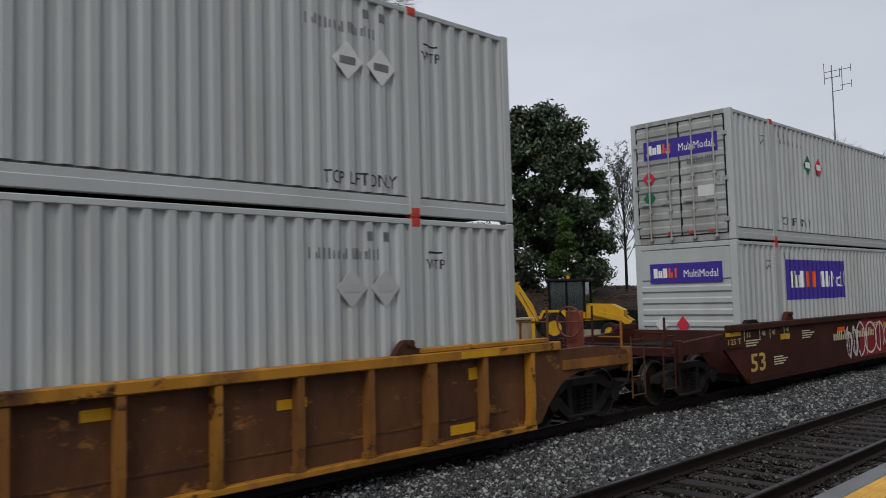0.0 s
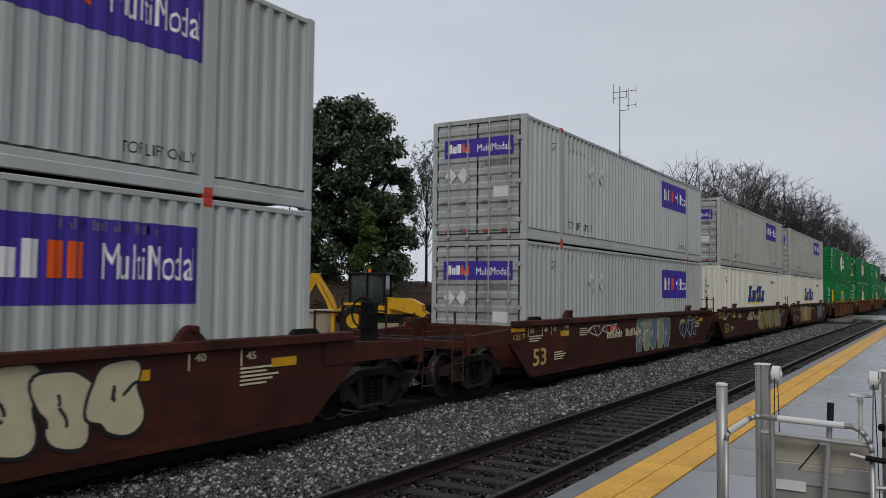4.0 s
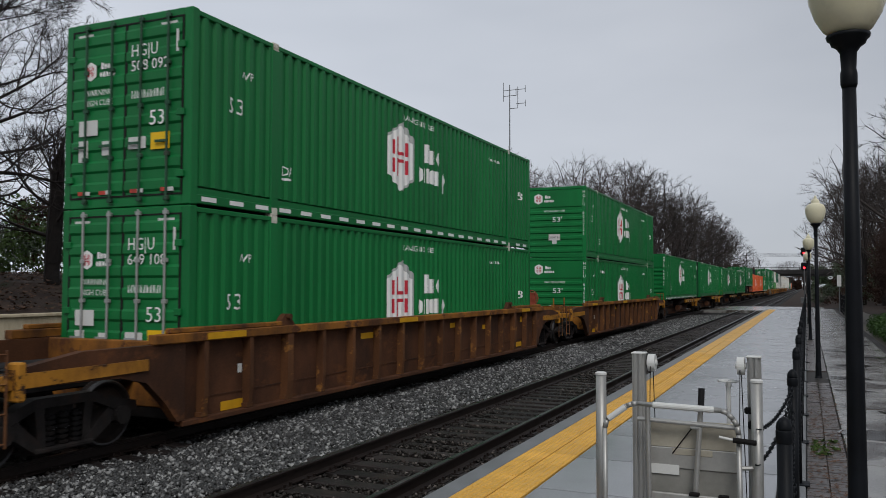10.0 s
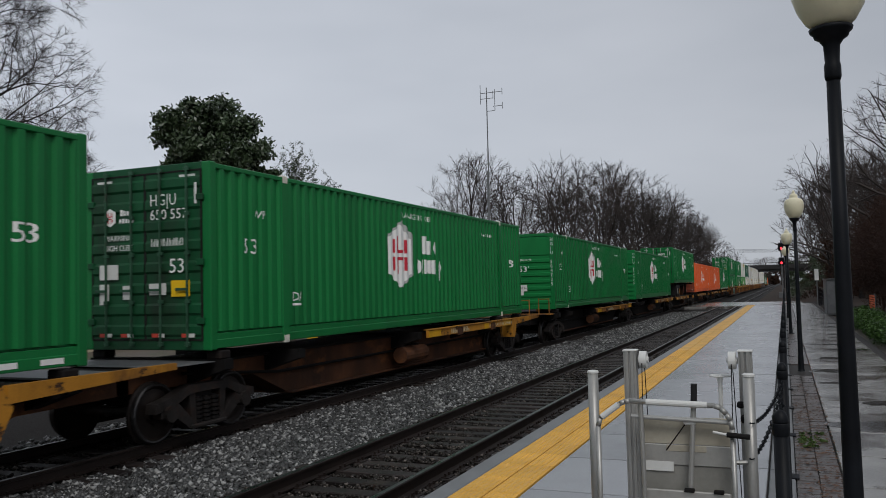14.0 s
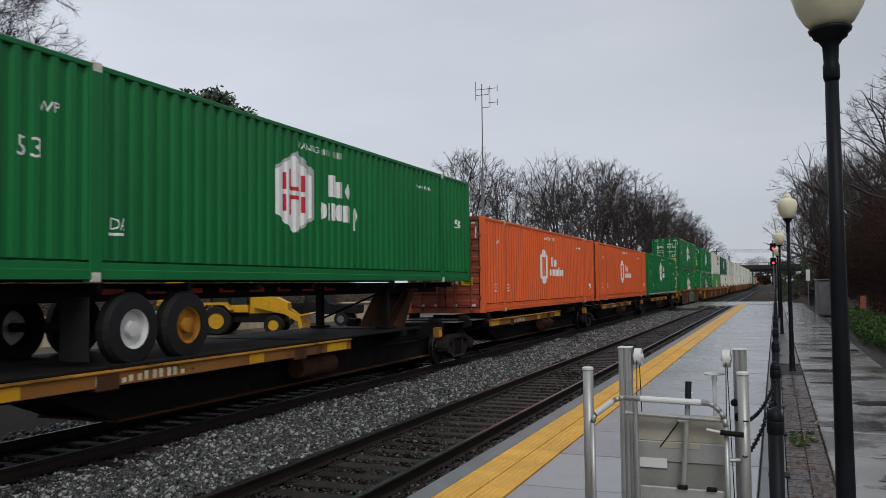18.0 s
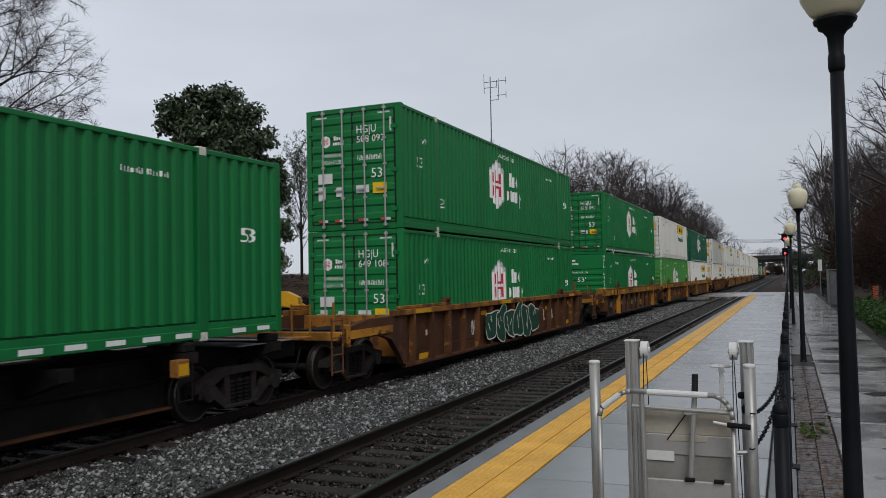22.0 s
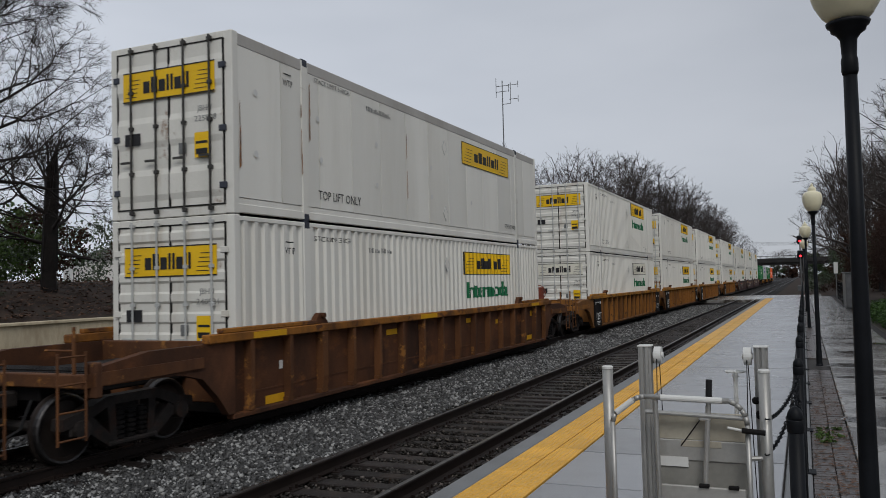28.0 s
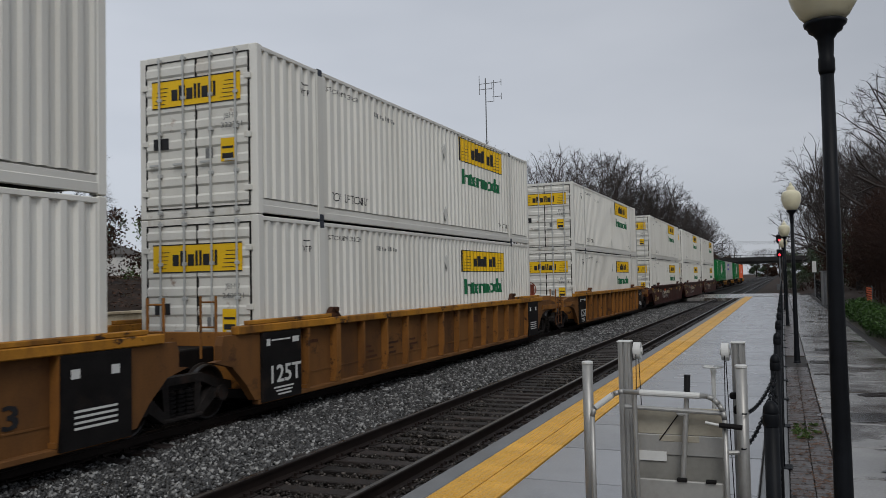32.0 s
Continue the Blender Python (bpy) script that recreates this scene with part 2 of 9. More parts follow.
CAR_BROWN = mat("oxide_brown_car_paint", (0.050, 0.0128, 0.0078), 0.6, vary=0.3, scale=1.3, dirt=(0.017, 0.008, 0.006), dirt_at=(0.42, 0.78), streak=1.5, wear=(0.085, 0.02, 0.011), wear_at=(0.54, 0.7), wear_scale=1.1)
CAR_RUST = mat("rusted_yellow_car_paint", (0.29, 0.115, 0.018), 0.7, vary=0.3, scale=1.6, dirt=(0.05, 0.021, 0.011), dirt_at=(0.42, 0.66), streak=1.6, bump=0.1, wear=(0.085, 0.033, 0.014), wear_at=(0.54, 0.6), wear_scale=3.2)
CAR_DULL = mat("dull_rusty_brown_paint", (0.115, 0.047, 0.018), 0.7, vary=0.35, scale=1.4, dirt=(0.045, 0.02, 0.012), dirt_at=(0.42, 0.7), streak=2.2, bump=0.1, wear=(0.27, 0.12, 0.03), wear_at=(0.57, 0.64), wear_scale=3.0)
CAR_BLACK = mat("sooty_well_panel", (0.03, 0.022, 0.017), 0.7, vary=0.4, scale=1.2, dirt=(0.013, 0.010, 0.009), dirt_at=(0.45, 0.7), streak=1.2, wear=(0.16, 0.07, 0.019), wear_at=(0.6, 0.68), wear_scale=1.3)
CAR_PANEL = mat("rusty_brown_well_panel", (0.078, 0.031, 0.014), 0.75, vary=0.45, scale=1.2, dirt=(0.02, 0.011, 0.008), dirt_at=(0.44, 0.72), streak=1.6, bump=0.15, wear=(0.15, 0.055, 0.018), wear_at=(0.56, 0.68), wear_scale=1.7)
CAR_TAN = mat("dull_ochre_car_paint", (0.24, 0.10, 0.022), 0.65, vary=0.2, scale=1.0, dirt=(0.085, 0.037, 0.015), dirt_at=(0.46, 0.72), streak=2.2, bump=0.08, wear=(0.06, 0.027, 0.013), wear_at=(0.58, 0.64), wear_scale=3.5)
CAR_OCHRE = mat("faded_ochre_panel_paint", (0.165, 0.073, 0.022), 0.7, vary=0.25, scale=1.0, dirt=(0.06, 0.028, 0.014), dirt_at=(0.46, 0.72), streak=2.2, wear=(0.05, 0.024, 0.013), wear_at=(0.58, 0.7), wear_scale=2.2)
CAR_YELLOW = mat("yellow_car_paint", (0.40, 0.175, 0.02), 0.6, vary=0.25, scale=1.4, dirt=(0.10, 0.042, 0.014), dirt_at=(0.48, 0.68), streak=2.0, bump=0.08, wear=(0.045, 0.021, 0.011), wear_at=(0.57, 0.62), wear_scale=3.4)
BLACK_STEEL = mat("sooty_black_steel", (0.009, 0.008, 0.008), 0.7, spec=0.12, vary=0.5, scale=3, dirt=(0.03, 0.02, 0.015), dirt_at=(0.55, 0.8))
TRUCK_STEEL = mat("greasy_cast_steel", (0.021, 0.018, 0.017), 0.6, spec=0.12, vary=0.5, scale=5, dirt=(0.04, 0.02, 0.013), dirt_at=(0.52, 0.75))
WHEEL_STEEL = mat("worn_wheel_steel", (0.02, 0.015, 0.013), 0.5, 0.3, vary=0.3, scale=4)
TREAD = mat("polished_wheel_tread", (0.075, 0.072, 0.072), 0.42, 0.9, vary=0.1)
RAIL_SIDE = mat("rusted_rail_web", (0.02, 0.014, 0.012), 0.5, 0.3, vary=0.3, scale=4, grain=80)
RAIL_TOP = mat("wet_rail_head", (0.09, 0.09, 0.095), 0.3, 0.8, vary=0.3, scale=3)
TIE = mat("wet_creosoted_timber", (0.02, 0.016, 0.015), 0.55, spec=0.2, vary=0.45, scale=3, grain=60, bump=0.5, dirt=(0.045, 0.03, 0.022), dirt_at=(0.52, 0.75), spread=0.4)
STONE = mat("wet_grey_ballast_stone", (0.09, 0.088, 0.085), 0.45, spec=0.35, vary=0.3, scale=25)
# brown from oil and fines; below the train it also paints shade
FOUL_SHADED_STONE = mat("oily_and_shaded_brown_stone", (0.03, 0.025, 0.021), 0.55, vary=0.3, scale=25)
# wet bed, its colour lowered to stand in for shade beneath the train
BED = mat("shade_darkened_wet_bed", (0.014, 0.012, 0.011), 0.7, spec=0.1, vary=0.8, scale=14, grain=60, bump=1.0)
EARTH = mat("wet_gravel_and_dirt", (0.082, 0.068, 0.053), 0.5, vary=0.4, scale=0.5, grain=14, bump=0.6, dirt=(0.05, 0.07, 0.025), dirt_at=(0.55, 0.65))
LITTER = mat("leaf_litter_bank", (0.036, 0.024, 0.018), 0.9, vary=0.6, scale=1.2, grain=18, bump=1.0, dirt=(0.024, 0.034, 0.013), dirt_at=(0.6, 0.72))
CONCRETE = mat("wet_platform_concrete", (0.225, 0.23, 0.24), 0.24, spec=0.6, vary=0.14, scale=0.7, grain=50, bump=0.02, dirt=(0.13, 0.135, 0.14), dirt_at=(0.5, 0.75), spread=0.08)
NOSING = mat("grey_platform_nosing", (0.16, 0.165, 0.17), 0.5, vary=0.2, scale=3, grain=60, bump=0.15)
TACTILE = mat("yellow_tactile_tile", (0.62, 0.345, 0.065), 0.5, vary=0.15, scale=2.0, grain=45, bump=0.25, dirt=(0.36, 0.18, 0.03), dirt_at=(0.6, 0.85), spread=0.08)
WALKWAY = mat("wet_walkway_concrete", (0.2, 0.195, 0.185), 0.22, spec=0.6, vary=0.3, scale=0.9, grain=40, dirt=(0.045, 0.036, 0.028), dirt_at=(0.5, 0.57), spread=0.06)
PAVER = mat("wet_clay_paver", (0.062, 0.05, 0.045), 0.3, spec=0.5, vary=0.4, scale=2.5, grain=60, bump=0.3, dirt=(0.024, 0.018, 0.014), dirt_at=(0.45, 0.62), spread=0.25)
JOINT = mat("damp_joint_sand", (0.035, 0.032, 0.03), 0.7, vary=0.3, scale=10, bump=0.3)
PUDDLE = mat("shallow_rain_water", (0.05, 0.05, 0.05), 0.04, vary=0.1, scale=1, spec=0.6)
BLACK_PAINT = mat("black_gloss_paint", (0.0055, 0.0065, 0.0085), 0.5, spec=0.14, vary=0.4, scale=6, grain=120, bump=0.1)
ALU = mat("dull_aluminium", (0.38, 0.375, 0.36), 0.46, 0.6, vary=0.16, scale=5, streak=4, bump=0.03, dirt=(0.22, 0.215, 0.2), dirt_at=(0.5, 0.8))
ALU_SHEET = mat("scuffed_aluminium_sheet", (0.42, 0.41, 0.385), 0.45, 0.6, vary=0.12, scale=3, dirt=(0.27, 0.24, 0.2), dirt_at=(0.5, 0.8))
PLASTIC_SHEET = mat("tan_plastic_panel", (0.40, 0.37, 0.30), 0.5, vary=0.12, scale=3, dirt=(0.25, 0.225, 0.18), dirt_at=(0.45, 0.75))
HAZY_SHEET = mat("scratched_grey_plastic_sheet", (0.23, 0.225, 0.205), 0.35, vary=0.12, scale=4, dirt=(0.15, 0.145, 0.13), dirt_at=(0.45, 0.75))
WALL_CREAM = mat("stained_cream_concrete", (0.5, 0.43, 0.31), 0.75, vary=0.15, scale=1, grain=30, bump=0.2, dirt=(0.26, 0.2, 0.13), dirt_at=(0.5, 0.7), streak=3)
BARK = mat("wet_dark_bark", (0.016, 0.013, 0.012), 0.8, vary=0.4, scale=4, grain=30, bump=0.6, spread=0.25)
TWIG = mat("bare_grey_twigs", (0.026, 0.021, 0.019), 0.85, vary=0.3, scale=2, spread=0.2)
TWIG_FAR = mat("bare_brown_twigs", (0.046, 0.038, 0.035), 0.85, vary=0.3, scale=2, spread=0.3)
LEAF_DARK = mat("dark_evergreen_leaf", (0.04, 0.062, 0.028), 0.4, spec=0.4, vary=0.55, scale=1.2, grain=6, dirt=(0.05, 0.03, 0.015), dirt_at=(0.6, 0.75))
LEAF_MID = mat("fresh_green_needles", (0.05, 0.085, 0.02), 0.6, vary=0.4, scale=1.5, grain=8)
HEDGE = mat("clipped_green_hedge_leaf", (0.04, 0.085, 0.018), 0.5, vary=0.4, scale=2, grain=9)
LITTER_LEAF = mat("fallen_brown_leaves", (0.095, 0.05, 0.03), 0.8, vary=0.5, scale=2, grain=9)
MYRTLE = mat("reddish_bare_stems", (0.036, 0.019, 0.014), 0.8, vary=0.4, scale=3, spread=0.2)
BROWN_LEAF = mat("dry_brown_foliage", (0.042, 0.021, 0.013), 0.8, vary=0.4, scale=2, grain=9)
MACHINE_YELLOW = mat("yellow_machine_paint", (0.55, 0.30, 0.015), 0.4, vary=0.1, scale=3, dirt=(0.25, 0.15, 0.03), dirt_at=(0.55, 0.75))
HOUSE_WHITE = mat("white_siding", (0.62, 0.61, 0.58), 0.6, vary=0.08, scale=1)
ROOF_GREY = mat("grey_roof", (0.16, 0.155, 0.15), 0.8, vary=0.2, scale=2)
BRIDGE = mat("weathered_bridge_concrete", (0.034, 0.033, 0.033), 0.8, vary=0.25, scale=0.4, dirt=(0.025, 0.024, 0.022), dirt_at=(0.45, 0.7), streak=3)
MAST = mat("galvanised_mast", (0.17, 0.175, 0.18), 0.5, 0.5, vary=0.2, scale=3)
SIGN_GREY = mat("pale_grey_film", (0.42, 0.43, 0.42), 0.5, vary=0.06)
SIGN_WHITE = mat("white_sign_sheet", (0.6, 0.6, 0.58), 0.5, vary=0.06)
GLASS = bpy.data.materials.new("tinted_cab_glass")
GLASS.use_nodes = True
gb = GLASS.node_tree.nodes["Principled BSDF"]
gb.inputs["Base Color"].default_value, gb.inputs["Roughness"].default_value = (0.16, 0.21, 0.2, 1), 0.05
gb.inputs["Transmission Weight"].default_value = 0.85
GLOBE = mat("yellowed_opal_globe", (0.62, 0.58, 0.42), 0.3, vary=0.06, scale=5)
GLOBE.node_tree.nodes["Principled BSDF"].inputs["Subsurface Weight"].default_value = 0.25
GLOBE.node_tree.nodes["Principled BSDF"].inputs["Subsurface Radius"].default_value = (0.05, 0.05, 0.04)
RED_LAMP = glow("lit_red_signal_lens", (1.0, 0.02, 0.03), 6.0)
AMBER = mat("amber_beacon", (0.7, 0.22, 0.01), 0.3)


# ---- building tools ----
class Build:
    """Gathers corners and faces of one mesh."""

    def __init__(self):
        self.v, self.f = [], []

    def add(self, verts, faces):
        k = len(self.v)
        self.v += [tuple(p) for p in verts]
        self.f += [tuple(i + k for i in face) for face in faces]
        return self

    def box(self, x0, x1, y0, y1, z0, z1, c=0.0):
        if not c:
            return self.add([(x0, y0, z0), (x1, y0, z0), (x1, y1, z0), (x0, y1, z0), (x0, y0, z1), (x1, y0, z1), (x1, y1, z1), (x0, y1, z1)],
                            [(3, 2, 1, 0), (4, 5, 6, 7), (0, 1, 5, 4), (1, 2, 6, 5), (2, 3, 7, 6), (3, 0, 4, 7)])
        ring = lambda d, z: [(x0 + d, y0 + d, z), (x1 - d, y0 + d, z), (x1 - d, y1 - d, z), (x0 + d, y1 - d, z)]
        oct_ring = lambda z: [(x0 + c, y0, z), (x1 - c, y0, z), (x1, y0 + c, z), (x1, y1 - c, z), (x1 - c, y1, z), (x0 + c, y1, z), (x0, y1 - c, z), (x0, y0 + c, z)]
        verts = ring(c, z0) + oct_ring(z0 + c) + oct_ring(z1 - c) + ring(c, z1)
        faces = [(3, 2, 1, 0), (20, 21, 22, 23)]
        for i in range(8):
            j = (i + 1) % 8
            faces.append((4 + i, 4 + j, 12 + j, 12 + i))
        for i in range(4):
            j = (i + 1) % 4
            faces += [(i, j, 4 + 2 * i + 1, 4 + 2 * i), (j, 4 + (2 * j) % 8, 4 + 2 * i + 1)]
            faces += [(20 + j, 20 + i, 12 + 2 * i, 12 + 2 * i + 1), (20 + j, 12 + 2 * i + 1, 12 + (2 * j) % 8)]
        return self.add(verts, faces)

    def prism(self, outline, a0, a1, axis="x"):
        """An outline of two coordinates drawn out along an axis: x gives (y, z), y gives (x, z), z gives (x, y)."""
        put = {"x": lambda p, a: (a, p[0], p[1]), "y": lambda p, a: (p[0], a, p[1]), "z": lambda p, a: (p[0], p[1], a)}[axis]
        n = len(outline)
        verts = [put(p, a0) for p in outline] + [put(p, a1) for p in outline]
        faces = [tuple(range(n)), tuple(range(2 * n - 1, n - 1, -1))] + [(i, i + n, (i + 1) % n + n, (i + 1) % n) for i in range(n)]
        return self.add(verts, faces)

    def tube(self, p0, p1, r0, r1=None, n=8, caps=True):
        r1 = r0 if r1 is None else r1
        p0, p1 = Vector(p0), Vector(p1)
        d = (p1 - p0).normalized()
        a = d.cross(Vector((0, 0, 1)) if abs(d.z) < 0.9 else Vector((1, 0, 0))).normalized()
        b = d.cross(a)
        k = [(math.cos(2 * math.pi * i / n), math.sin(2 * math.pi * i / n)) for i in range(n)]
        verts = [p0 + (a * x + b * y) * r0 for x, y in k] + [p1 + (a * x + b * y) * r1 for x, y in k]
        faces = [(i, i + n, (i + 1) % n + n, (i + 1) % n) for i in range(n)]
        if caps:
            faces += [tuple(range(n)), tuple(range(2 * n - 1, n - 1, -1))]
        return self.add(verts, faces)

    def path(self, points, r, n=8):
        for p, q in zip(points, points[1:]):
            self.tube(p, q, r, n=n)
        return self

    def lathe(self, outline, n=20, at=(0, 0, 0)):
        """Radius and height pairs, turned about the upright through at."""
        verts, faces = [], []
        for r, z in outline:
            verts += [(at[0] + r * math.cos(2 * math.pi * i / n), at[1] + r * math.sin(2 * math.pi * i / n), at[2] + z) for i in range(n)]
        for k in range(len(outline) - 1):
            faces += [(k * n + i, k * n + (i + 1) % n, (k + 1) * n + (i + 1) % n, (k + 1) * n + i) for i in range(n)]
        faces += [tuple(range(n - 1, -1, -1)), tuple(range((len(outline) - 1) * n, len(outline) * n))]
        return self.add(verts, faces)

    def mesh(self, name, material, smooth=False):
        me = bpy.data.meshes.new(name)
        me.from_pydata(self.v, [], self.f)
        me.materials.append(material)
        if smooth:
            me.polygons.foreach_set("use_smooth", [True] * len(me.polygons))
        return me


# lettering, bars and other print too fine to pick apart
FINE = ("lettering", "stencil_bar", "marking", "panel_border", "scroll_print", "spring_nest", "emblem_mark")


def part(name, shape, material, parent, label="", smooth=False):
    ob = new(name, shape if isinstance(shape, bpy.types.Mesh) else shape.mesh(name, material, smooth))
    ob.parent = parent
    return tagged(ob, label, kind="stuff" if name in FINE else "")


def thing(name, label, category, m=None, group="", kind=""):
    ob = tagged(new(name), label, category, group, kind)
    ob.empty_display_size = 0.2
    if m is not None:
        ob.matrix_basis = m
    return ob


def solid(name, shape, material, label, category="", group="", kind="", smooth=False):
    ob = new(name, shape.mesh(name, material, smooth))
    return tagged(ob, label, category, group, kind)


def numpy_mesh(name, verts, faces, material):
    """A large mesh of equal faces, quickly."""
    me = bpy.data.meshes.new(name)
    faces = np.asarray(faces, dtype=np.int32)
    me.vertices.add(len(verts))
    me.vertices.foreach_set("co", np.asarray(verts, dtype=np.float32).ravel())
    me.loops.add(faces.size)
    me.loops.foreach_set("vertex_index", faces.ravel())
    me.polygons.add(len(faces))
    me.polygons.foreach_set("loop_start", np.arange(0, faces.size, faces.shape[1], dtype=np.int32))
    me.update(calc_edges=True)
    me.materials.append(material)
    return me


FONTS = {}


def text_shape(words, size, face, at, width=None, thick=0.002):
    """Flat lettering as a mesh. face: 'side' is read from +x, 'end' from -y; at: its left lower corner."""
    key = (words, size)
    if key not in FONTS:
        cu = bpy.data.curves.new("lettering", "FONT")
        cu.body, cu.size = words, size
        cu.resolution_u = 2
        ob = bpy.data.objects.new("lettering", cu)
        scene.collection.objects.link(ob)
        me = bpy.data.meshes.new_from_object(ob.evaluated_get(bpy.context.evaluated_depsgraph_get()))
        FONTS[key] = ([tuple(v.co) for v in me.vertices], [tuple(p.vertices) for p in me.polygons])
        bpy.data.objects.remove(ob)
        bpy.data.curves.remove(cu)
    vs, fs = FONTS[key]
    k = 1.0
    if width:
        k = width / max(max(v[0] for v in vs) - min(v[0] for v in vs), 1e-3)
    b = Build()
    if face == "side":
        b.add([(at[0], at[1] + v[0] * k, at[2] + v[1]) for v in vs], fs)
    elif face == "end":
        b.add([(at[0] + v[0] * k, at[1], at[2] + v[1]) for v in vs], fs)
    else:
        b.add([(at[0] + v[0] * k, at[1] + v[1], at[2]) for v in vs], fs)
    return b


TRAIN_X = -4.70


# ---- ground ----
def terrain():
    """One sheet: track bed, yard on the west, bank behind the low wall, walk on the east, out to the horizon."""
    xs = [-900, -400, -150, -80, -50, -40, -34, -30, -27, -25, -23.2, -22.4, -22.3, -18, -12, -8.2, -7.2, -6.6, -2.35, 1.5, 1.6, 7, 9, 14, 25, 60, 150, 400, 900]
    zs = [4, 4, 4, 3.5, 3.0, 2.8, 2.7, 2.6, 2.3, 1.7, 1.15, 1.0, -0.1, -0.15, -0.3, -0.45, -0.35, -0.24, -0.24, -0.24, -0.3, 0.12, 0.2, 0.4, 0.8, 1.5, 3, 4, 4]
    ys = [-500, -100, -30, -10, 0, 5, 10, 15, 20, 25, 30, 36, 42, 50, 60, 75, 90, 110, 140, 180, 240, 320, 420, 600, 1200, 2500]
    rng = random.Random(5)
    verts, faces = [], []
    for y in ys:
        for x, z in zip(xs, zs):
            far = 1.0 if y < 60 else max(0.0, 1 - (y - 60) / 60)
            zz = z if -8 < x < 3 else (z * far + (1 - far) * (0.0 if abs(x) < 20 else 1.0))
            if x < -23 or x > 9:
                zz += rng.uniform(-0.15, 0.15)
            verts.append((x, y, zz))
    n = len(xs)
    faces = [(j * n + i, j * n + i + 1, (j + 1) * n + i + 1, (j + 1) * n + i) for j in range(len(ys) - 1) for i in range(n - 1)]
    b = Build().add(verts, faces)
    me = b.mesh("ground", EARTH)
    me.materials.append(LITTER)
    me.materials.append(BED)
    for p in me.polygons:
        x = sum(me.vertices[v].co.x for v in p.vertices) / 4
        y = sum(me.vertices[v].co.y for v in p.vertices) / 4
        # bed colour runs west to x -14, painting the shade seen under the cars
        p.material_index = 1 if x < -22.3 or x > 8 or (y > 96 and not -14 < x < 1.6) else (2 if -14 < x < 1.6 or y > 76 else 0)
    return tagged(new("ground", me), "wet gravel yard, ballast bed and leaf-strewn bank", "ground", kind="structure")


terrain()

# ---- two tracks ----
RAIL = [(-0.07, -0.17), (0.07, -0.17), (0.07, -0.155), (0.012, -0.135), (0.010, -0.045), (0.036, -0.035), (0.037, -0.008), (0.03, 0.0), (-0.03, 0.0), (-0.037, -0.008), (-0.036, -0.035), (-0.010, -0.045), (-0.012, -0.135), (-0.07, -0.155)]


def track(name, xc, y_ties, label):
    ob = tagged(new(name), label, "track", kind="structure")
    ob.matrix_basis = pose(xc, 0, 0)
    for x in (-0.755, 0.755):
        part("rail", Build().prism([(x + u, v) for u, v in RAIL], -60, 900, "y"), RAIL_SIDE, ob)
        part("rail_running_surface", Build().box(x - 0.029, x + 0.029, -60, 900, 0.0005, 0.002), RAIL_TOP, ob)
    return ob


TRACK_NEAR = track("track_1", 0.0, 70, "empty track of dark wet rails on timber ties")
TRACK_FAR = track("track_2", TRAIN_X, 70, "track that carries the freight train")


def stones(name, areas, seed, label, material, ties=False):
    """Broken ballast: small uneven eight-sided stones, one object."""
    rng = np.random.RandomState(seed)
    octa = np.array([(1, 0, 0), (0, 1, 0), (-1, 0, 0), (0, -1, 0), (0, 0, 1), (0, 0, -1)], float)
    tri = np.array([(0, 1, 4), (1, 2, 4), (2, 3, 4), (3, 0, 4), (1, 0, 5), (2, 1, 5), (3, 2, 5), (0, 3, 5)])
    V, F, k = [], [], 0
    for x0, x1, y0, y1, z, n, size in areas:
        u = rng.rand(n)
        y = y0 + (y1 - y0) * u
        x = x0 + (x1 - x0) * rng.rand(n)
        if ties:  # few stones lie on the timbers
            off = np.abs((y - 2.0 + 0.25) % 0.5 - 0.25)
            keep = (off > 0.11) | (rng.rand(n) < 0.06)
            x, y, n = x[keep], y[keep], int(keep.sum())
        s = size * rng.uniform(0.4, 1.45, n)
        stretch = rng.uniform(0.6, 1.3, (n, 6, 3))
        a = rng.rand(n) * 6.28
        tilt = rng.uniform(-0.9, 0.9, n)
        p = octa[None] * stretch * s[:, None, None] * 0.5
        ct, st = np.cos(tilt)[:, None], np.sin(tilt)[:, None]
        p = np.stack([p[..., 0] * ct - p[..., 2] * st, p[..., 1], p[..., 0] * st + p[..., 2] * ct], -1)
        ca, sa = np.cos(a)[:, None], np.sin(a)[:, None]
        p = np.stack([p[..., 0] * ca - p[..., 1] * sa, p[..., 0] * sa + p[..., 1] * ca, p[..., 2] * 0.8], -1)
        hump = 0.05 * np.sin(x * 2.1 + y * 0.7) + 0.04 * np.sin(y * 1.9)
        p += np.stack([x, y, z + hump * 0.4 + rng.uniform(-0.015, 0.03, n)], -1)[:, None, :]
        V.append(p.reshape(-1, 3))
        F.append((tri[None] + (np.arange(n) * 6)[:, None, None] + k).reshape(-1, 3))
        k += n * 6
    ob = new(name, numpy_mesh(name, np.concatenate(V), np.concatenate(F), material))
    return tagged(ob, label, "gravel", kind="stuff")


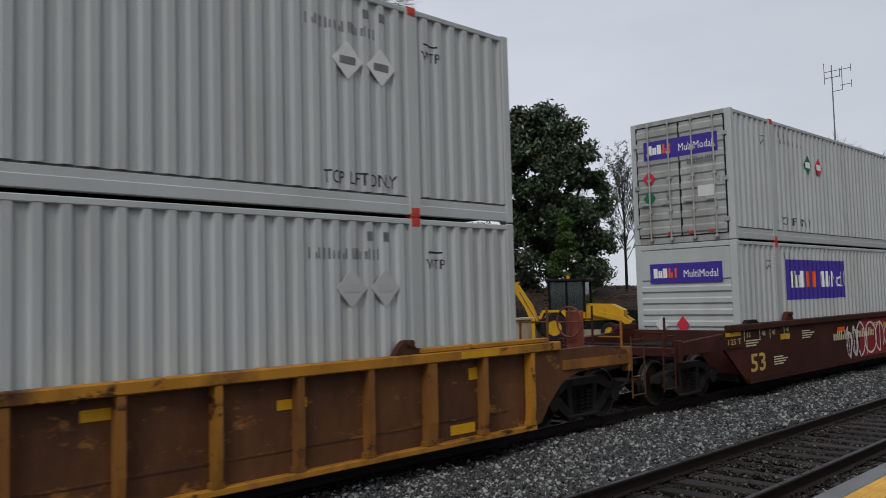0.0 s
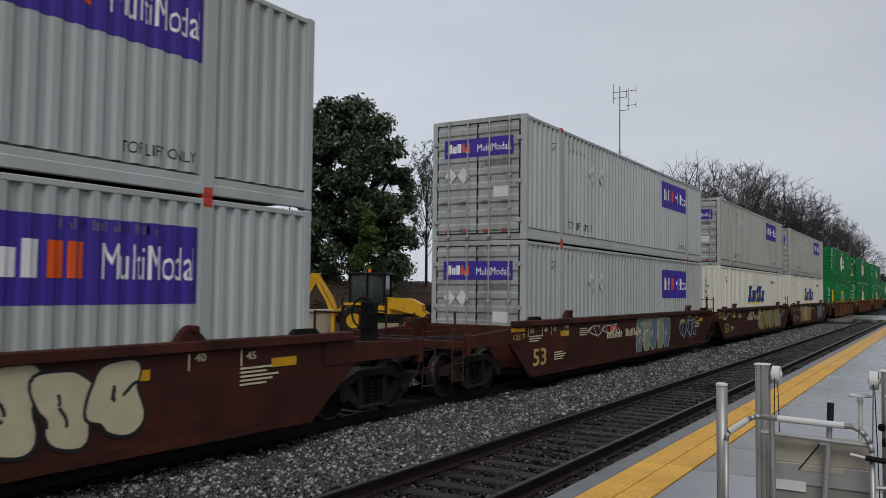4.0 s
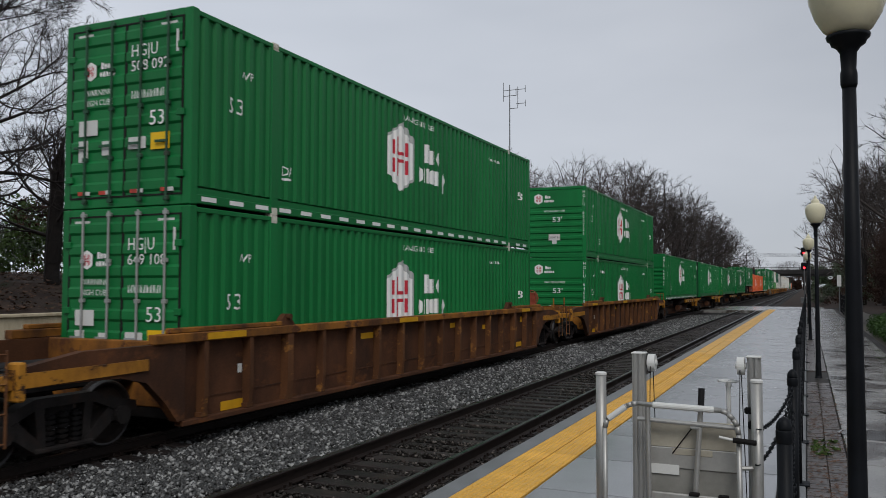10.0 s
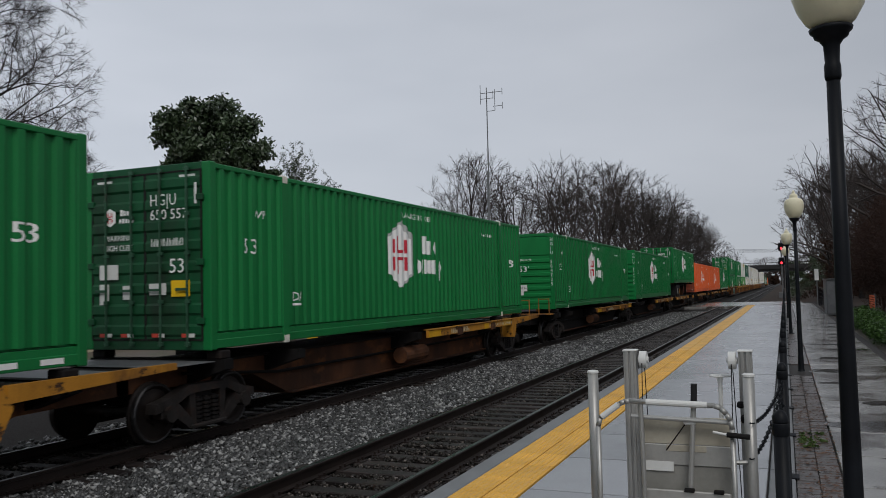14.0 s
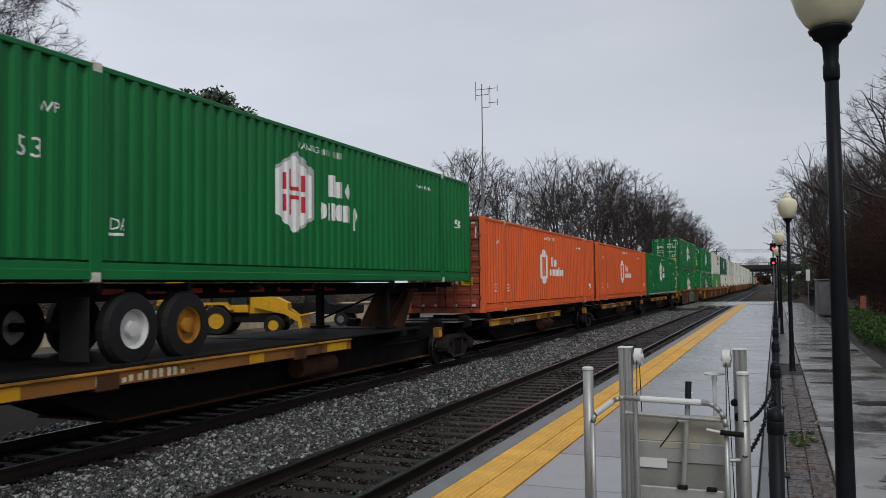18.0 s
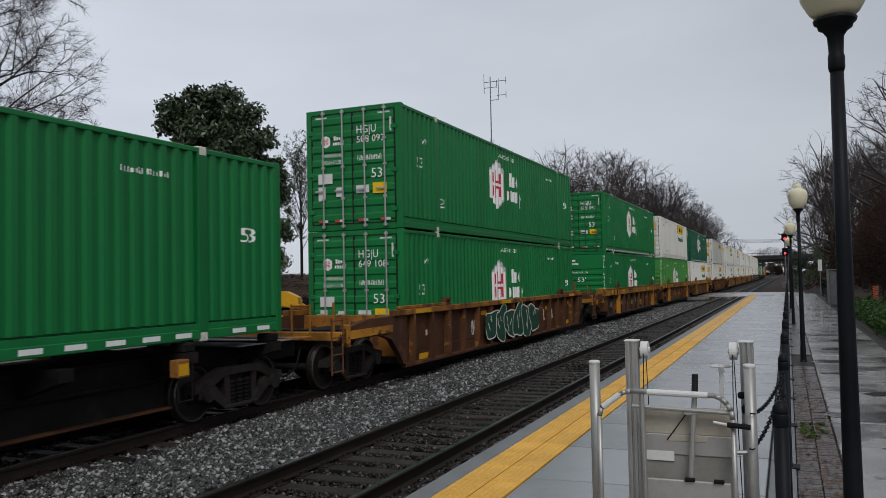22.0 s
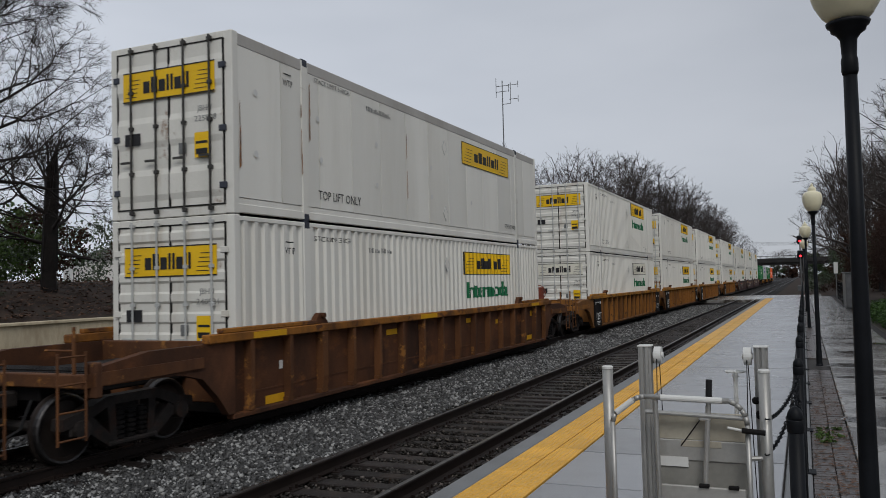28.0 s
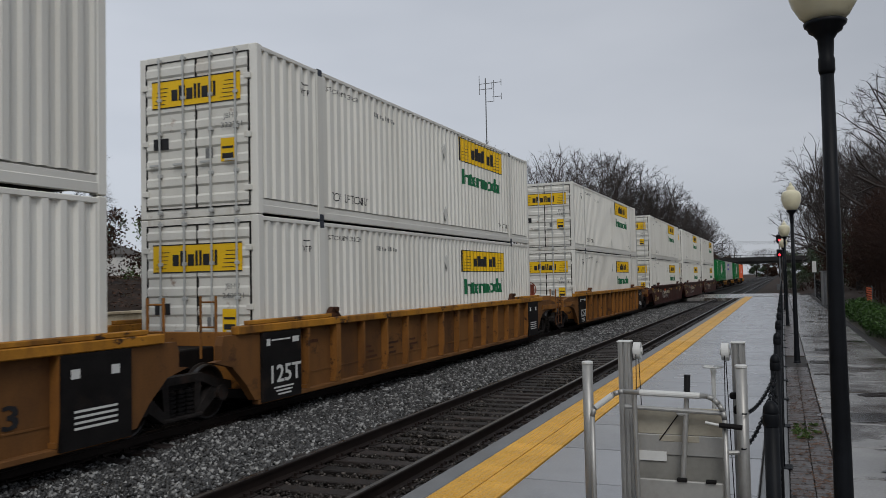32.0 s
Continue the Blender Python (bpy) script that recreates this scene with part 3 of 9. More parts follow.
# each stone a shade of its own
for stone, dark, middle, light, turn in ((STONE, (0.012, 0.012, 0.012), (0.062, 0.062, 0.062), (0.36, 0.36, 0.35), 0.68), (FOUL_SHADED_STONE, (0.007, 0.006, 0.005), (0.03, 0.025, 0.021), (0.15, 0.13, 0.115), 0.8)):
    sn, sl = stone.node_tree.nodes, stone.node_tree.links
    geo, shade, tone = sn.new("ShaderNodeNewGeometry"), sn.new("ShaderNodeValToRGB"), sn.new("ShaderNodeMixRGB")
    shade.color_ramp.elements[0].color, shade.color_ramp.elements[1].color = (*dark, 1), (*light, 1)
    shade.color_ramp.elements[1].position = 1.0
    mid = shade.color_ramp.elements.new(turn)
    mid.color = (*middle, 1)
    sl.new(geo.outputs["Random Per Island"], shade.inputs[0])
    tone.blend_type, tone.inputs[0].default_value = "MIX", 0.88
    old = sn["Principled BSDF"].inputs["Base Color"].links[0].from_socket
    sl.new(old, tone.inputs[1])
    sl.new(shade.outputs[0], tone.inputs[2])
    sl.new(tone.outputs[0], sn["Principled BSDF"].inputs["Base Color"])

stones("ballast", [(-3.75, -1.25, 4.5, 14, -0.2, 20000, 0.074), (-3.75, -1.25, 14, 30, -0.2, 18000, 0.085), (-3.75, -1.25, 30, 70, -0.2, 14000, 0.12), (0.95, 1.6, 5, 30, -0.22, 4000, 0.06), (-7.4, -5.9, 4, 60, -0.28, 6000, 0.1)], 3, "heap of wet grey crushed ballast stones", STONE)
# the areas at x -6 to -3.8 put the cars' shade into stone colour
stones("track_ballast", [(-1.3, 1.0, 5, 16, -0.2, 15000, 0.052), (-1.3, 1.0, 16, 36, -0.2, 11000, 0.07), (-1.3, 1.2, 36, 66, -0.21, 5000, 0.1), (-6.0, -3.8, 2.5, 20, -0.21, 9000, 0.065), (-6.0, -3.8, 20, 60, -0.21, 5000, 0.1)], 4, "oil-stained ballast packed between the ties, darkened as shade under the train", FOUL_SHADED_STONE, True)

# ---- platform, walk and their edges ----
PLAT_Z = 0.25
PLAT_END = 74.0
deck = tagged(new("platform"), "wet concrete station platform with a yellow tactile edge", "platform", kind="structure")
part("platform_body", Build().box(1.74, 4.62, -8, PLAT_END, -0.5, PLAT_Z - 0.03), JOINT, deck)
part("nosing", Build().box(1.66, 1.875, -8, PLAT_END, 0.06, PLAT_Z - 0.004, 0.012), NOSING, deck)
pav = tagged(new("pavement"), "rain-wet walkway of concrete slabs and clay pavers", "pavement", kind="structure")
part("pavement_bed", Build().box(4.6, 7.2, -8, 79, -0.4, PLAT_Z - 0.035), JOINT, pav)
part("crossing_slab", Build().box(-7.5, 11.5, 79, 95, -0.5, 0.02, 0.02), WALKWAY, pav)
part("ramp", Build().prism([(PLAT_END, -0.4), (79.2, -0.4), (79.2, 0.02), (PLAT_END, PLAT_Z - 0.005)], 2.2, 4.6, "x"), WALKWAY, pav)


# ---- the train: containers ----
BOX_L, BOX_W = 16.15, 1.295
RIB, RIB_OUT, RIB_IN = 0.275, BOX_W - 0.006, BOX_W - 0.056
RIB_CUTS = (0.0, 0.095, 0.13, 0.24)


def rib_x(y):
    u = y % RIB
    if u < 0.095:
        return RIB_OUT
    if u < 0.13:
        return RIB_OUT + (RIB_IN - RIB_OUT) * (u - 0.095) / 0.035
    if u < 0.24:
        return RIB_IN
    return RIB_IN + (RIB_OUT - RIB_IN) * (u - 0.24) / 0.035


def drape(b, lift=0.004):
    """Lays flat film or lettering, drawn in the side's plane, over the ribs of a container's side."""
    bm = bmesh.new()
    vs = [bm.verts.new(v) for v in b.v]
    for f in b.f:
        try:
            bm.faces.new([vs[i] for i in f])
        except ValueError:
            pass
    ys = [v[1] for v in b.v]
    k = math.floor(min(ys) / RIB)
    while k * RIB < max(ys):
        for c in RIB_CUTS:
            y = k * RIB + c
            if min(ys) < y < max(ys):
                bmesh.ops.bisect_plane(bm, geom=bm.verts[:] + bm.edges[:] + bm.faces[:], plane_co=(0, y, 0), plane_no=(0, 1, 0))
        k += 1
    out = Build()
    bm.verts.index_update()
    out.v = [(rib_x(v.co.y) + lift, v.co.y, v.co.z) for v in bm.verts]
    out.f = [tuple(v.index for v in f.verts) for f in bm.faces]
    bm.free()
    return out


def rect(y0, y1, z0, z1):
    return Build().add([(0, y0, z0), (0, y1, z0), (0, y1, z1), (0, y0, z1)], [(0, 1, 2, 3)])


def poly(points):
    return Build().add([(0, y, z) for y, z in points], [tuple(range(len(points)))])


def end_rect(x0, x1, z0, z1, y=-0.03):
    return Build().add([(x0, y, z0), (x1, y, z0), (x1, y, z1), (x0, y, z1)], [(0, 1, 2, 3)])


def joined(*shapes):
    b = Build()
    for s in shapes:
        b.add(s.v, s.f)
    return b


def blocks(y0, y1, z0, z1, widths, slant=0.0, gap=0.12, lift=0.0):
    """A name drawn as plain upright blocks side by side."""
    b, total = Build(), sum(widths)
    y = y0
    for i, w in enumerate(widths):
        w = w / total * (y1 - y0)
        top = z1 if i % 3 != 1 else z0 + (z1 - z0) * 0.72
        e = w * (1 - gap)
        b.add([(lift, y, z0), (lift, y + e, z0), (lift, y + e + slant, top), (lift, y + slant, top)], [(0, 1, 2, 3)])
        y += w
    return b


def glyphs(y0, y1, z0, z1, n, kinds, bold=0.26):
    """A name drawn as n groups of plain upright bars, no letters."""
    b, w = Build(), (y1 - y0) / n
    h = z1 - z0
    for i in range(n):
        a, c = y0 + i * w, y0 + (i + 0.84) * w
        k, s = kinds[i % len(kinds)], bold * w * 1.12
        m = z0 + h * 0.5
        bars = [(a, a + s, z0, z1)]
        if k == 1:
            bars += [(c - s, c, z0, z0 + h * 0.55)]
        elif k in (2, 3):
            bars += [(c - s, c, z0, z1)]
        elif k == 4:
            bars = [((a + c) / 2 - s / 2, (a + c) / 2 + s / 2, z0, z1)]
        elif k == 5:
            bars = [(a, a + s, z0, z0 + h * 0.76), (c - s, c, z0, z0 + h * 0.76)]
        elif k == 6:  # a plain rounded disc
            bars = []
            k0, zc, rz = len(b.v), z0 + h * 0.38, h * 0.38
            b.v += [(0, (a + c) / 2 + (c - a) * 0.44 * math.cos(i * math.pi / 8), zc + rz * math.sin(i * math.pi / 8)) for i in range(16)]
            b.f.append(tuple(range(k0, k0 + 16)))
        elif k == 7:  # two low bars
            bars = [(a, a + s * 1.25, z0, z0 + h * 0.76), (c - s * 1.25, c, z0, z0 + h * 0.76)]
        elif k == 8:  # a tall block beside a bar
            bars = [(a, a + s * 1.7, z0, z1), (c - s, c, z0, z1)]
        for p, q, u, v in bars:
            b.add([(0, p, u), (0, q, u), (0, q, v), (0, p, v)], [(0, 1, 2, 3)])
    return b


def to_end(b, y=-0.034):
    """Turns a drawing made in the side's plane (y, z) into one on the end (x, z)."""
    o = Build()
    o.v, o.f = [(v[1], y, v[2]) for v in b.v], list(b.f)
    return o


SIDE_MESHES = {}


def side_mesh(material):
    if material.name not in SIDE_MESHES:
        ys = []
        k = 0
        while True:
            for c in RIB_CUTS:
                y = k * RIB + c
                if 0.1 < y < BOX_L - 0.1:
                    ys.append(y)
            k += 1
            if k * RIB > BOX_L:
                break
        ys = [0.1] + ys + [BOX_L - 0.1]
        b = Build()
        n = len(ys)
        b.v = [(rib_x(y), y, 0.282) for y in ys] + [(rib_x(y), y, 2.82) for y in ys]
        b.f = [(i, i + 1, n + i + 1, n + i) for i in range(n - 1)]
        SIDE_MESHES[material.name] = b.mesh("side_panel", material)
    return SIDE_MESHES[material.name]


SHARED = {}


def shared(key, make, material, name):
    k = (key, material.name)
    if k not in SHARED:
        SHARED[k] = make().mesh(name, material)
    return SHARED[k]


def gasket_shape():
    """The rubber seal round both leaves of a door, one frame with two openings."""
    xs, zs, b = (-1.15, -1.114, -0.024, 0.024, 1.114, 1.15), (0.15, 0.172, 2.768, 2.79), Build()
    filled = lambda i, k: 0 <= i < 5 and 0 <= k < 3 and not (k == 1 and i in (1, 3))
    at = lambda i, k, back: (i * 4 + k) * 2 + back
    faces = []
    for i, k in [(i, k) for i in range(5) for k in range(3)]:
        if filled(i, k):
            faces += [(at(i, k, 0), at(i + 1, k, 0), at(i + 1, k + 1, 0), at(i, k + 1, 0)), (at(i, k, 1), at(i, k + 1, 1), at(i + 1, k + 1, 1), at(i + 1, k, 1))]
            for di, dk, p, q in ((-1, 0, (i, k), (i, k + 1)), (1, 0, (i + 1, k + 1), (i + 1, k)), (0, -1, (i + 1, k), (i, k)), (0, 1, (i, k + 1), (i + 1, k + 1))):
                if not filled(i + di, k + dk):
                    faces.append((at(*p, 0), at(*q, 0), at(*q, 1), at(*p, 1)))
    return b.add([(x, y, z) for x in xs for z in zs for y in (-0.014, 0.03)], faces)


def waved(z0, z1, rows, out, deep, back):
    """An outline, depth by height, of a sheet with level ribs."""
    step = (z1 - z0) / rows
    pts = [(back, z0), (out, z0)]
    for i in range(rows):
        z = z0 + i * step
        pts += [(out, z + step * 0.14), (out - deep, z + step * 0.26), (out - deep, z + step * 0.62), (out, z + step * 0.74)]
    return pts + [(out, z1), (back, z1)]


def door_shape(x0, x1, flat):
    return Build().prism(waved(0.16, 2.78, 3 if flat else 8, -0.004, 0.026, 0.05), x0 + 0.01, x1 - 0.01, "x")


def hinge_shape(x, z):
    return Build().box(x - 0.08, x + 0.06, -0.045, -0.002, z, z + 0.1, 0.008)


def bar_shape(x):
    b = Build().tube((x, -0.06, 0.06), (x, -0.06, 2.86), 0.02, n=6)
    for z in (0.1, 0.75, 1.5, 2.1, 2.8):
        b.box(x - 0.045, x + 0.045, -0.075, -0.02, z - 0.03, z + 0.03, 0.006)
    b.box(x - 0.22, x, -0.085, -0.065, 0.92, 0.96, 0.004)
    return b


def container(kind, label, paint, door_paint, bars, castings, end, plate=False):
    """A 53 ft container with its end at y 0 facing the platform's near end. end: 'doors' or 'front'."""
    ob = thing("shipping_container", label, "container")
    front = end != "doors"
    if plate:
        for i in range(13):
            y0, y1 = 0.12 + i * 1.224, 0.12 + (i + 1) * 1.224
            pan = part("side_sheet", shared(("sheet", i), lambda: joined(Build().box(BOX_W - 0.03, BOX_W - 0.008, y0 + 0.009, y1 - 0.009, 0.26, 2.7, 0.004), *[Build().box(BOX_W - 0.01, BOX_W - 0.003, y1 - 0.03, y1 - 0.018, 0.3 + j * 0.06, 0.315 + j * 0.06) for j in range(40)]), paint, "side_sheet"), paint, ob)
        part("side_panel", shared("back", lambda: Build().box(-BOX_W + 0.02, -BOX_W + 0.04, 0.1, BOX_L - 0.1, 0.26, 2.7), paint, "side_panel"), paint, ob)
    else:
        part("side_panel", side_mesh(paint), paint, ob)
        back = part("side_panel", side_mesh(paint), paint, ob)
        back.matrix_basis = pose(0, BOX_L, 0, 0, 0, 180)
    part("roof", shared("roof", lambda: Build().box(-1.25, 1.25, 0.06, BOX_L - 0.06, 2.84, 2.865), paint, "roof"), paint, ob)
    part("floor", shared("floor", lambda: Build().box(-1.22, 1.22, 0.06, BOX_L - 0.06, 0.1, 0.2), BLACK_STEEL, "floor"), BLACK_STEEL, ob)
    for x in (-1, 1):
        hi = 2.9 if not plate else 2.9
        part("top_rail", shared(("trail", x, plate), lambda: Build().box(min(x * 1.2, x * BOX_W), max(x * 1.2, x * BOX_W), 0.08, BOX_L - 0.08, 2.68 if plate else 2.8, 2.88, 0.012), TAUPE if plate else paint, "top_rail"), paint, ob)
        part("bottom_rail", shared(("brail", x), lambda: joined(Build().box(min(x * 1.2, x * BOX_W), max(x * 1.2, x * BOX_W), 0.08, BOX_L - 0.08, 0.02, 0.16, 0.01), Build().box(min(x * 1.2, x * 1.28), max(x * 1.2, x * 1.28), 0.08, BOX_L - 0.08, 0.155, 0.252, 0.004), Build().box(min(x * 1.15, x * 1.2), max(x * 1.15, x * 1.2), 0.08, BOX_L - 0.08, 0.25, 0.3)), paint, "bottom_rail"), paint, ob)
        for y in (0.0, BOX_L - 0.16):
            part("corner_post", shared(("post", x, y), lambda: Build().box(min(x * 1.13, x * 1.3), max(x * 1.13, x * 1.3), y, y + 0.16, 0.0, 2.9, 0.015), paint, "corner_post"), paint, ob)
        for y in (1.98, 13.97):
            part("lifting_post", shared(("lift", x, y), lambda: Build().box(min(x * 1.2, x * 1.303), max(x * 1.2, x * 1.303), y - 0.01, y + 0.21, 0.02, 2.88, 0.012), door_paint if plate else paint, "lifting_post"), paint, ob)
            for z in (-0.015, 2.76) if x > 0 else ():
                part("corner_casting", shared(("cast", x, y, z), lambda: joined(Build().box(min(x * 1.15, x * 1.306), max(x * 1.15, x * 1.306), y + 0.01, y + 0.19, z, z + 0.145, 0.015), Build().box(min(x * 1.3, x * 1.309), max(x * 1.3, x * 1.309), y + 0.06, y + 0.14, z + 0.04, z + 0.1, 0.006)), castings, "corner_casting"), castings, ob)
    part("header", shared("header", lambda: Build().box(-1.14, 1.14, 0.0, 0.16, 2.78, 2.9, 0.012), door_paint, "header"), door_paint, ob)
    part("sill", shared("sill", lambda: Build().box(-1.14, 1.14, 0.0, 0.16, 0.0, 0.16, 0.012), door_paint, "sill"), door_paint, ob)
    if front:
        if kind == "cream":
            pts = [(-1.14, 0.06), (-1.14, 0.02)]
            for i in range(9):
                x = -1.08 + i * 0.25
                pts += [(x, 0.02), (x + 0.04, -0.012), (x + 0.13, -0.012), (x + 0.17, 0.02)]
            b = Build().prism(pts + [(1.14, 0.02), (1.14, 0.06)], 0.16, 2.78, "z")
        else:
            b = Build().prism(waved(0.16, 2.0, 7, 0.022, 0.036, 0.06)[:-1] + [(0.022, 2.05), (-0.006, 2.08), (-0.006, 2.76), (0.06, 2.78)], -1.14, 1.14, "x")
        part("front_wall", b, paint, ob)
    else:
        part("door_gasket", shared("gasket", gasket_shape, GASKET, "door_gasket"), GASKET, ob)
        for x0, x1 in ((-1.13, -0.008), (0.008, 1.13)):
            door = part("door", shared(("door", x0, plate), lambda: door_shape(x0, x1, plate), door_paint, "door"), door_paint, ob)
            for z in (0.4, 1.3, 2.3):
                xo = x0 if x0 < -0.5 else x1
                iron = CASTING_DARK if plate else door_paint
                part("hinge", shared(("hinge", xo, z), lambda: hinge_shape(xo, z), iron, "hinge"), iron, door)
            for u in (0.3, 0.78):
                x = x0 + (x1 - x0) * u
                part("locking_bar", shared(("bar", x), lambda: bar_shape(x), bars, "locking_bar"), bars, door)
    part("far_wall", shared("far", lambda: Build().box(-1.14, 1.14, BOX_L - 0.08, BOX_L - 0.03, 0.1, 2.84), paint, "far_wall"), paint, ob)
    return ob


def put(ob, shape, material, name="lettering", label="", flat=False):
    part(name, shape if flat else drape(shape), material, ob, label)


def film(ob, b, material, name="lettering", dz=0.0):
    part(name, b, material, ob)


def logo_grey(ob, low, doors, far_panel, marked=False):
    """Purple panel with white, orange and thin white shapes."""
    if low:
        y0, y1, z0, z1 = 2.55, 6.5, 1.53, 2.5
    else:
        y0, y1, z0, z1 = 10.8, 14.0, 1.72, 2.62
    if far_panel and low:
        y0, y1 = 10.8, 14.0
    put(ob, rect(y0, y1, z0, z1), PURPLE, "purple_panel")
    L, h = y1 - y0, z1 - z0
    a, c = z0 + 0.3 * h, z0 + 0.72 * h
    for ink, u0, u1, n, kk, zt in ((WHITE_INK, 0.08, 0.31, 3, (8, 7, 8), c), (ORANGE_INK if low or doors == 1 else WHITE_INK, 0.325, 0.48, 2, (8, 3), c)):
        part("lettering", drape(glyphs(y0 + u0 * L, y0 + u1 * L, a, zt, n, kk, 0.34), 0.008), ink, ob)
    part("lettering", drape(text_shape("MultiModal", 0.62 * (c - a) / 0.42, "side", (0, y0 + 0.54 * L, a), 0.42 * L), 0.008), WHITE_INK, ob)
    put(ob, text_shape("TOP LIFT ONLY", 0.27, "side", (0, 2.5, 0.42), 1.75), BLACK_INK)
    put(ob, text_shape("TOP LIFT ONLY", 0.2, "side", (0, 12.75, 0.4), 1.1), BLACK_INK)
    put(ob, glyphs(*((12.0, 13.3, 2.36, 2.48) if low else (2.7, 3.9, 2.38, 2.5)), 9, (1, 3, 2, 5), 0.18), GREY_INK)
    put(ob, joined(rect(1.52, 1.78, 2.44, 2.46), text_shape("WTP", 0.18, "side", (0, 1.5, 2.24), 0.32)), BLACK_INK)
    put(ob, joined(*[rect(2.5 + d, 2.66 + d, 2.52, 2.66) for d in (0.0, 0.32)]), GREY_INK, "marking")
    put(ob, joined(*[rect(2.55 + d, 2.61 + d, 2.56, 2.62) for d in (0.0, 0.32)]), GREY, "marking")
    for y, ink in ((12.4, SIGN_WHITE), (12.9, RED_INK)) if low and not far_panel else ((4.0, GREEN_INK if marked else SIGN_WHITE), (4.72, RED_INK if marked else SIGN_WHITE)):
        r, zc = (0.14, 2.05) if y > 9 else (0.25, 2.0)
        part("placard", Build().prism([(y, zc), (y + r, zc - r), (y + 2 * r, zc), (y + r, zc + r)], BOX_W - 0.008, BOX_W + 0.002, "x"), ink, ob)
        part("placard_band", Build().box(BOX_W, BOX_W + 0.005, y + 0.4 * r, y + 1.6 * r, zc - 0.3 * r, zc + 0.3 * r), WHITE_INK if ink != SIGN_WHITE else SIGN_GREY, ob)
    if doors:
        x0, x1, z0, z1 = -0.93, 0.98, 1.98, 2.42
        film(ob, to_end(rect(x0, x1, z0, z1), -0.036), PURPLE, "purple_panel")
        a, c = 2.1, 2.32
        film(ob, to_end(glyphs(x0 + 0.12, x0 + 0.5, a, c, 3, (8, 7, 8), 0.28), -0.041), WHITE_INK)
        film(ob, to_end(glyphs(x0 + 0.52, x0 + 0.78, a, c, 2, (1, 4), 0.34), -0.041), ORANGE_INK if doors == 1 else WHITE_INK)
        film(ob, text_shape("MultiModal", 0.25, "end", (x0 + 0.92, -0.041, a), 0.85), WHITE_INK)
        film(ob, to_end(glyphs(0.2, 0.95, 1.78, 1.92, 8, (1, 3, 2, 5), 0.3)), GREY_INK)
        for x, ink in ((-0.98, RED_INK if marked else SIGN_WHITE), (-0.7, GREEN_INK if marked else SIGN_WHITE)):
            z = 1.55 if x < -0.8 or not marked else 1.08
            x = -0.98 if marked else x * 1.3 + 0.35
            film(ob, to_end(poly([(x, z), (x + 0.17, z - 0.2), (x + 0.34, z), (x + 0.17, z + 0.2)])), ink, "placard")
        film(ob, end_rect(0.45, 0.85, 1.0, 1.25, -0.036), SIGN_WHITE, "notice")
        for x in (-0.75, -0.25, 0.3, 0.8):
            film(ob, joined(end_rect(x - 0.12, x, 0.2, 0.26, -0.036)), CASTING_RED, "reflector")
    else:
        film(ob, to_end(rect(-0.9, 0.95, 2.0, 2.45), 0.0 - 0.012), PURPLE, "purple_panel")
        film(ob, to_end(glyphs(-0.8, -0.42, 2.12, 2.34, 3, (8, 7, 8), 0.28), -0.017), WHITE_INK)
        film(ob, to_end(glyphs(-0.4, -0.14, 2.12, 2.34, 2, (1, 4), 0.34), -0.017), ORANGE_INK)
        film(ob, text_shape("MultiModal", 0.25, "end", (-0.02, -0.017, 2.12), 0.85), WHITE_INK)
        for x in (-0.8, -0.25):
            film(ob, to_end(poly([(x, 1.05), (x + 0.17, 0.85), (x + 0.34, 1.05), (x + 0.17, 1.25)]), -0.02), SIGN_WHITE if x < -0.5 else RED_INK, "placard")


def hexagon(yc, zc, w, h):
    k = h / 2
    return [(yc - w / 2, zc - k * 0.56), (yc, zc - k), (yc + w / 2, zc - k * 0.56), (yc + w / 2, zc + k * 0.56), (yc, zc + k), (yc - w / 2, zc + k * 0.56)]


def emblem(yc, zc, w, h, old=False):
    """Two pairs of red bars joined by a bar, on a white six-sided shield."""
    b = Build()
    if old:
        bars = [(-0.17, -0.06, -0.3, 0.3), (0.06, 0.17, -0.3, 0.3), (-0.06, 0.06, -0.06, 0.06)]
    else:
        bars = [(x - 0.03, x + 0.03, z0, z1) for x, h in ((-0.235, 0.24), (-0.125, 0.29), (0.125, 0.29), (0.235, 0.24)) for z0, z1 in ((0.03, h), (-h, -0.03))]
        bars += [(-0.095, 0.095, 0.03, 0.08), (-0.095, 0.095, -0.08, -0.03)]
    for p, q, u, v in bars:
        b.add([(0, yc + p * w, zc + u * h), (0, yc + q * w, zc + u * h), (0, yc + q * w, zc + v * h), (0, yc + p * w, zc + v * h)], [(0, 1, 2, 3)])
    return b


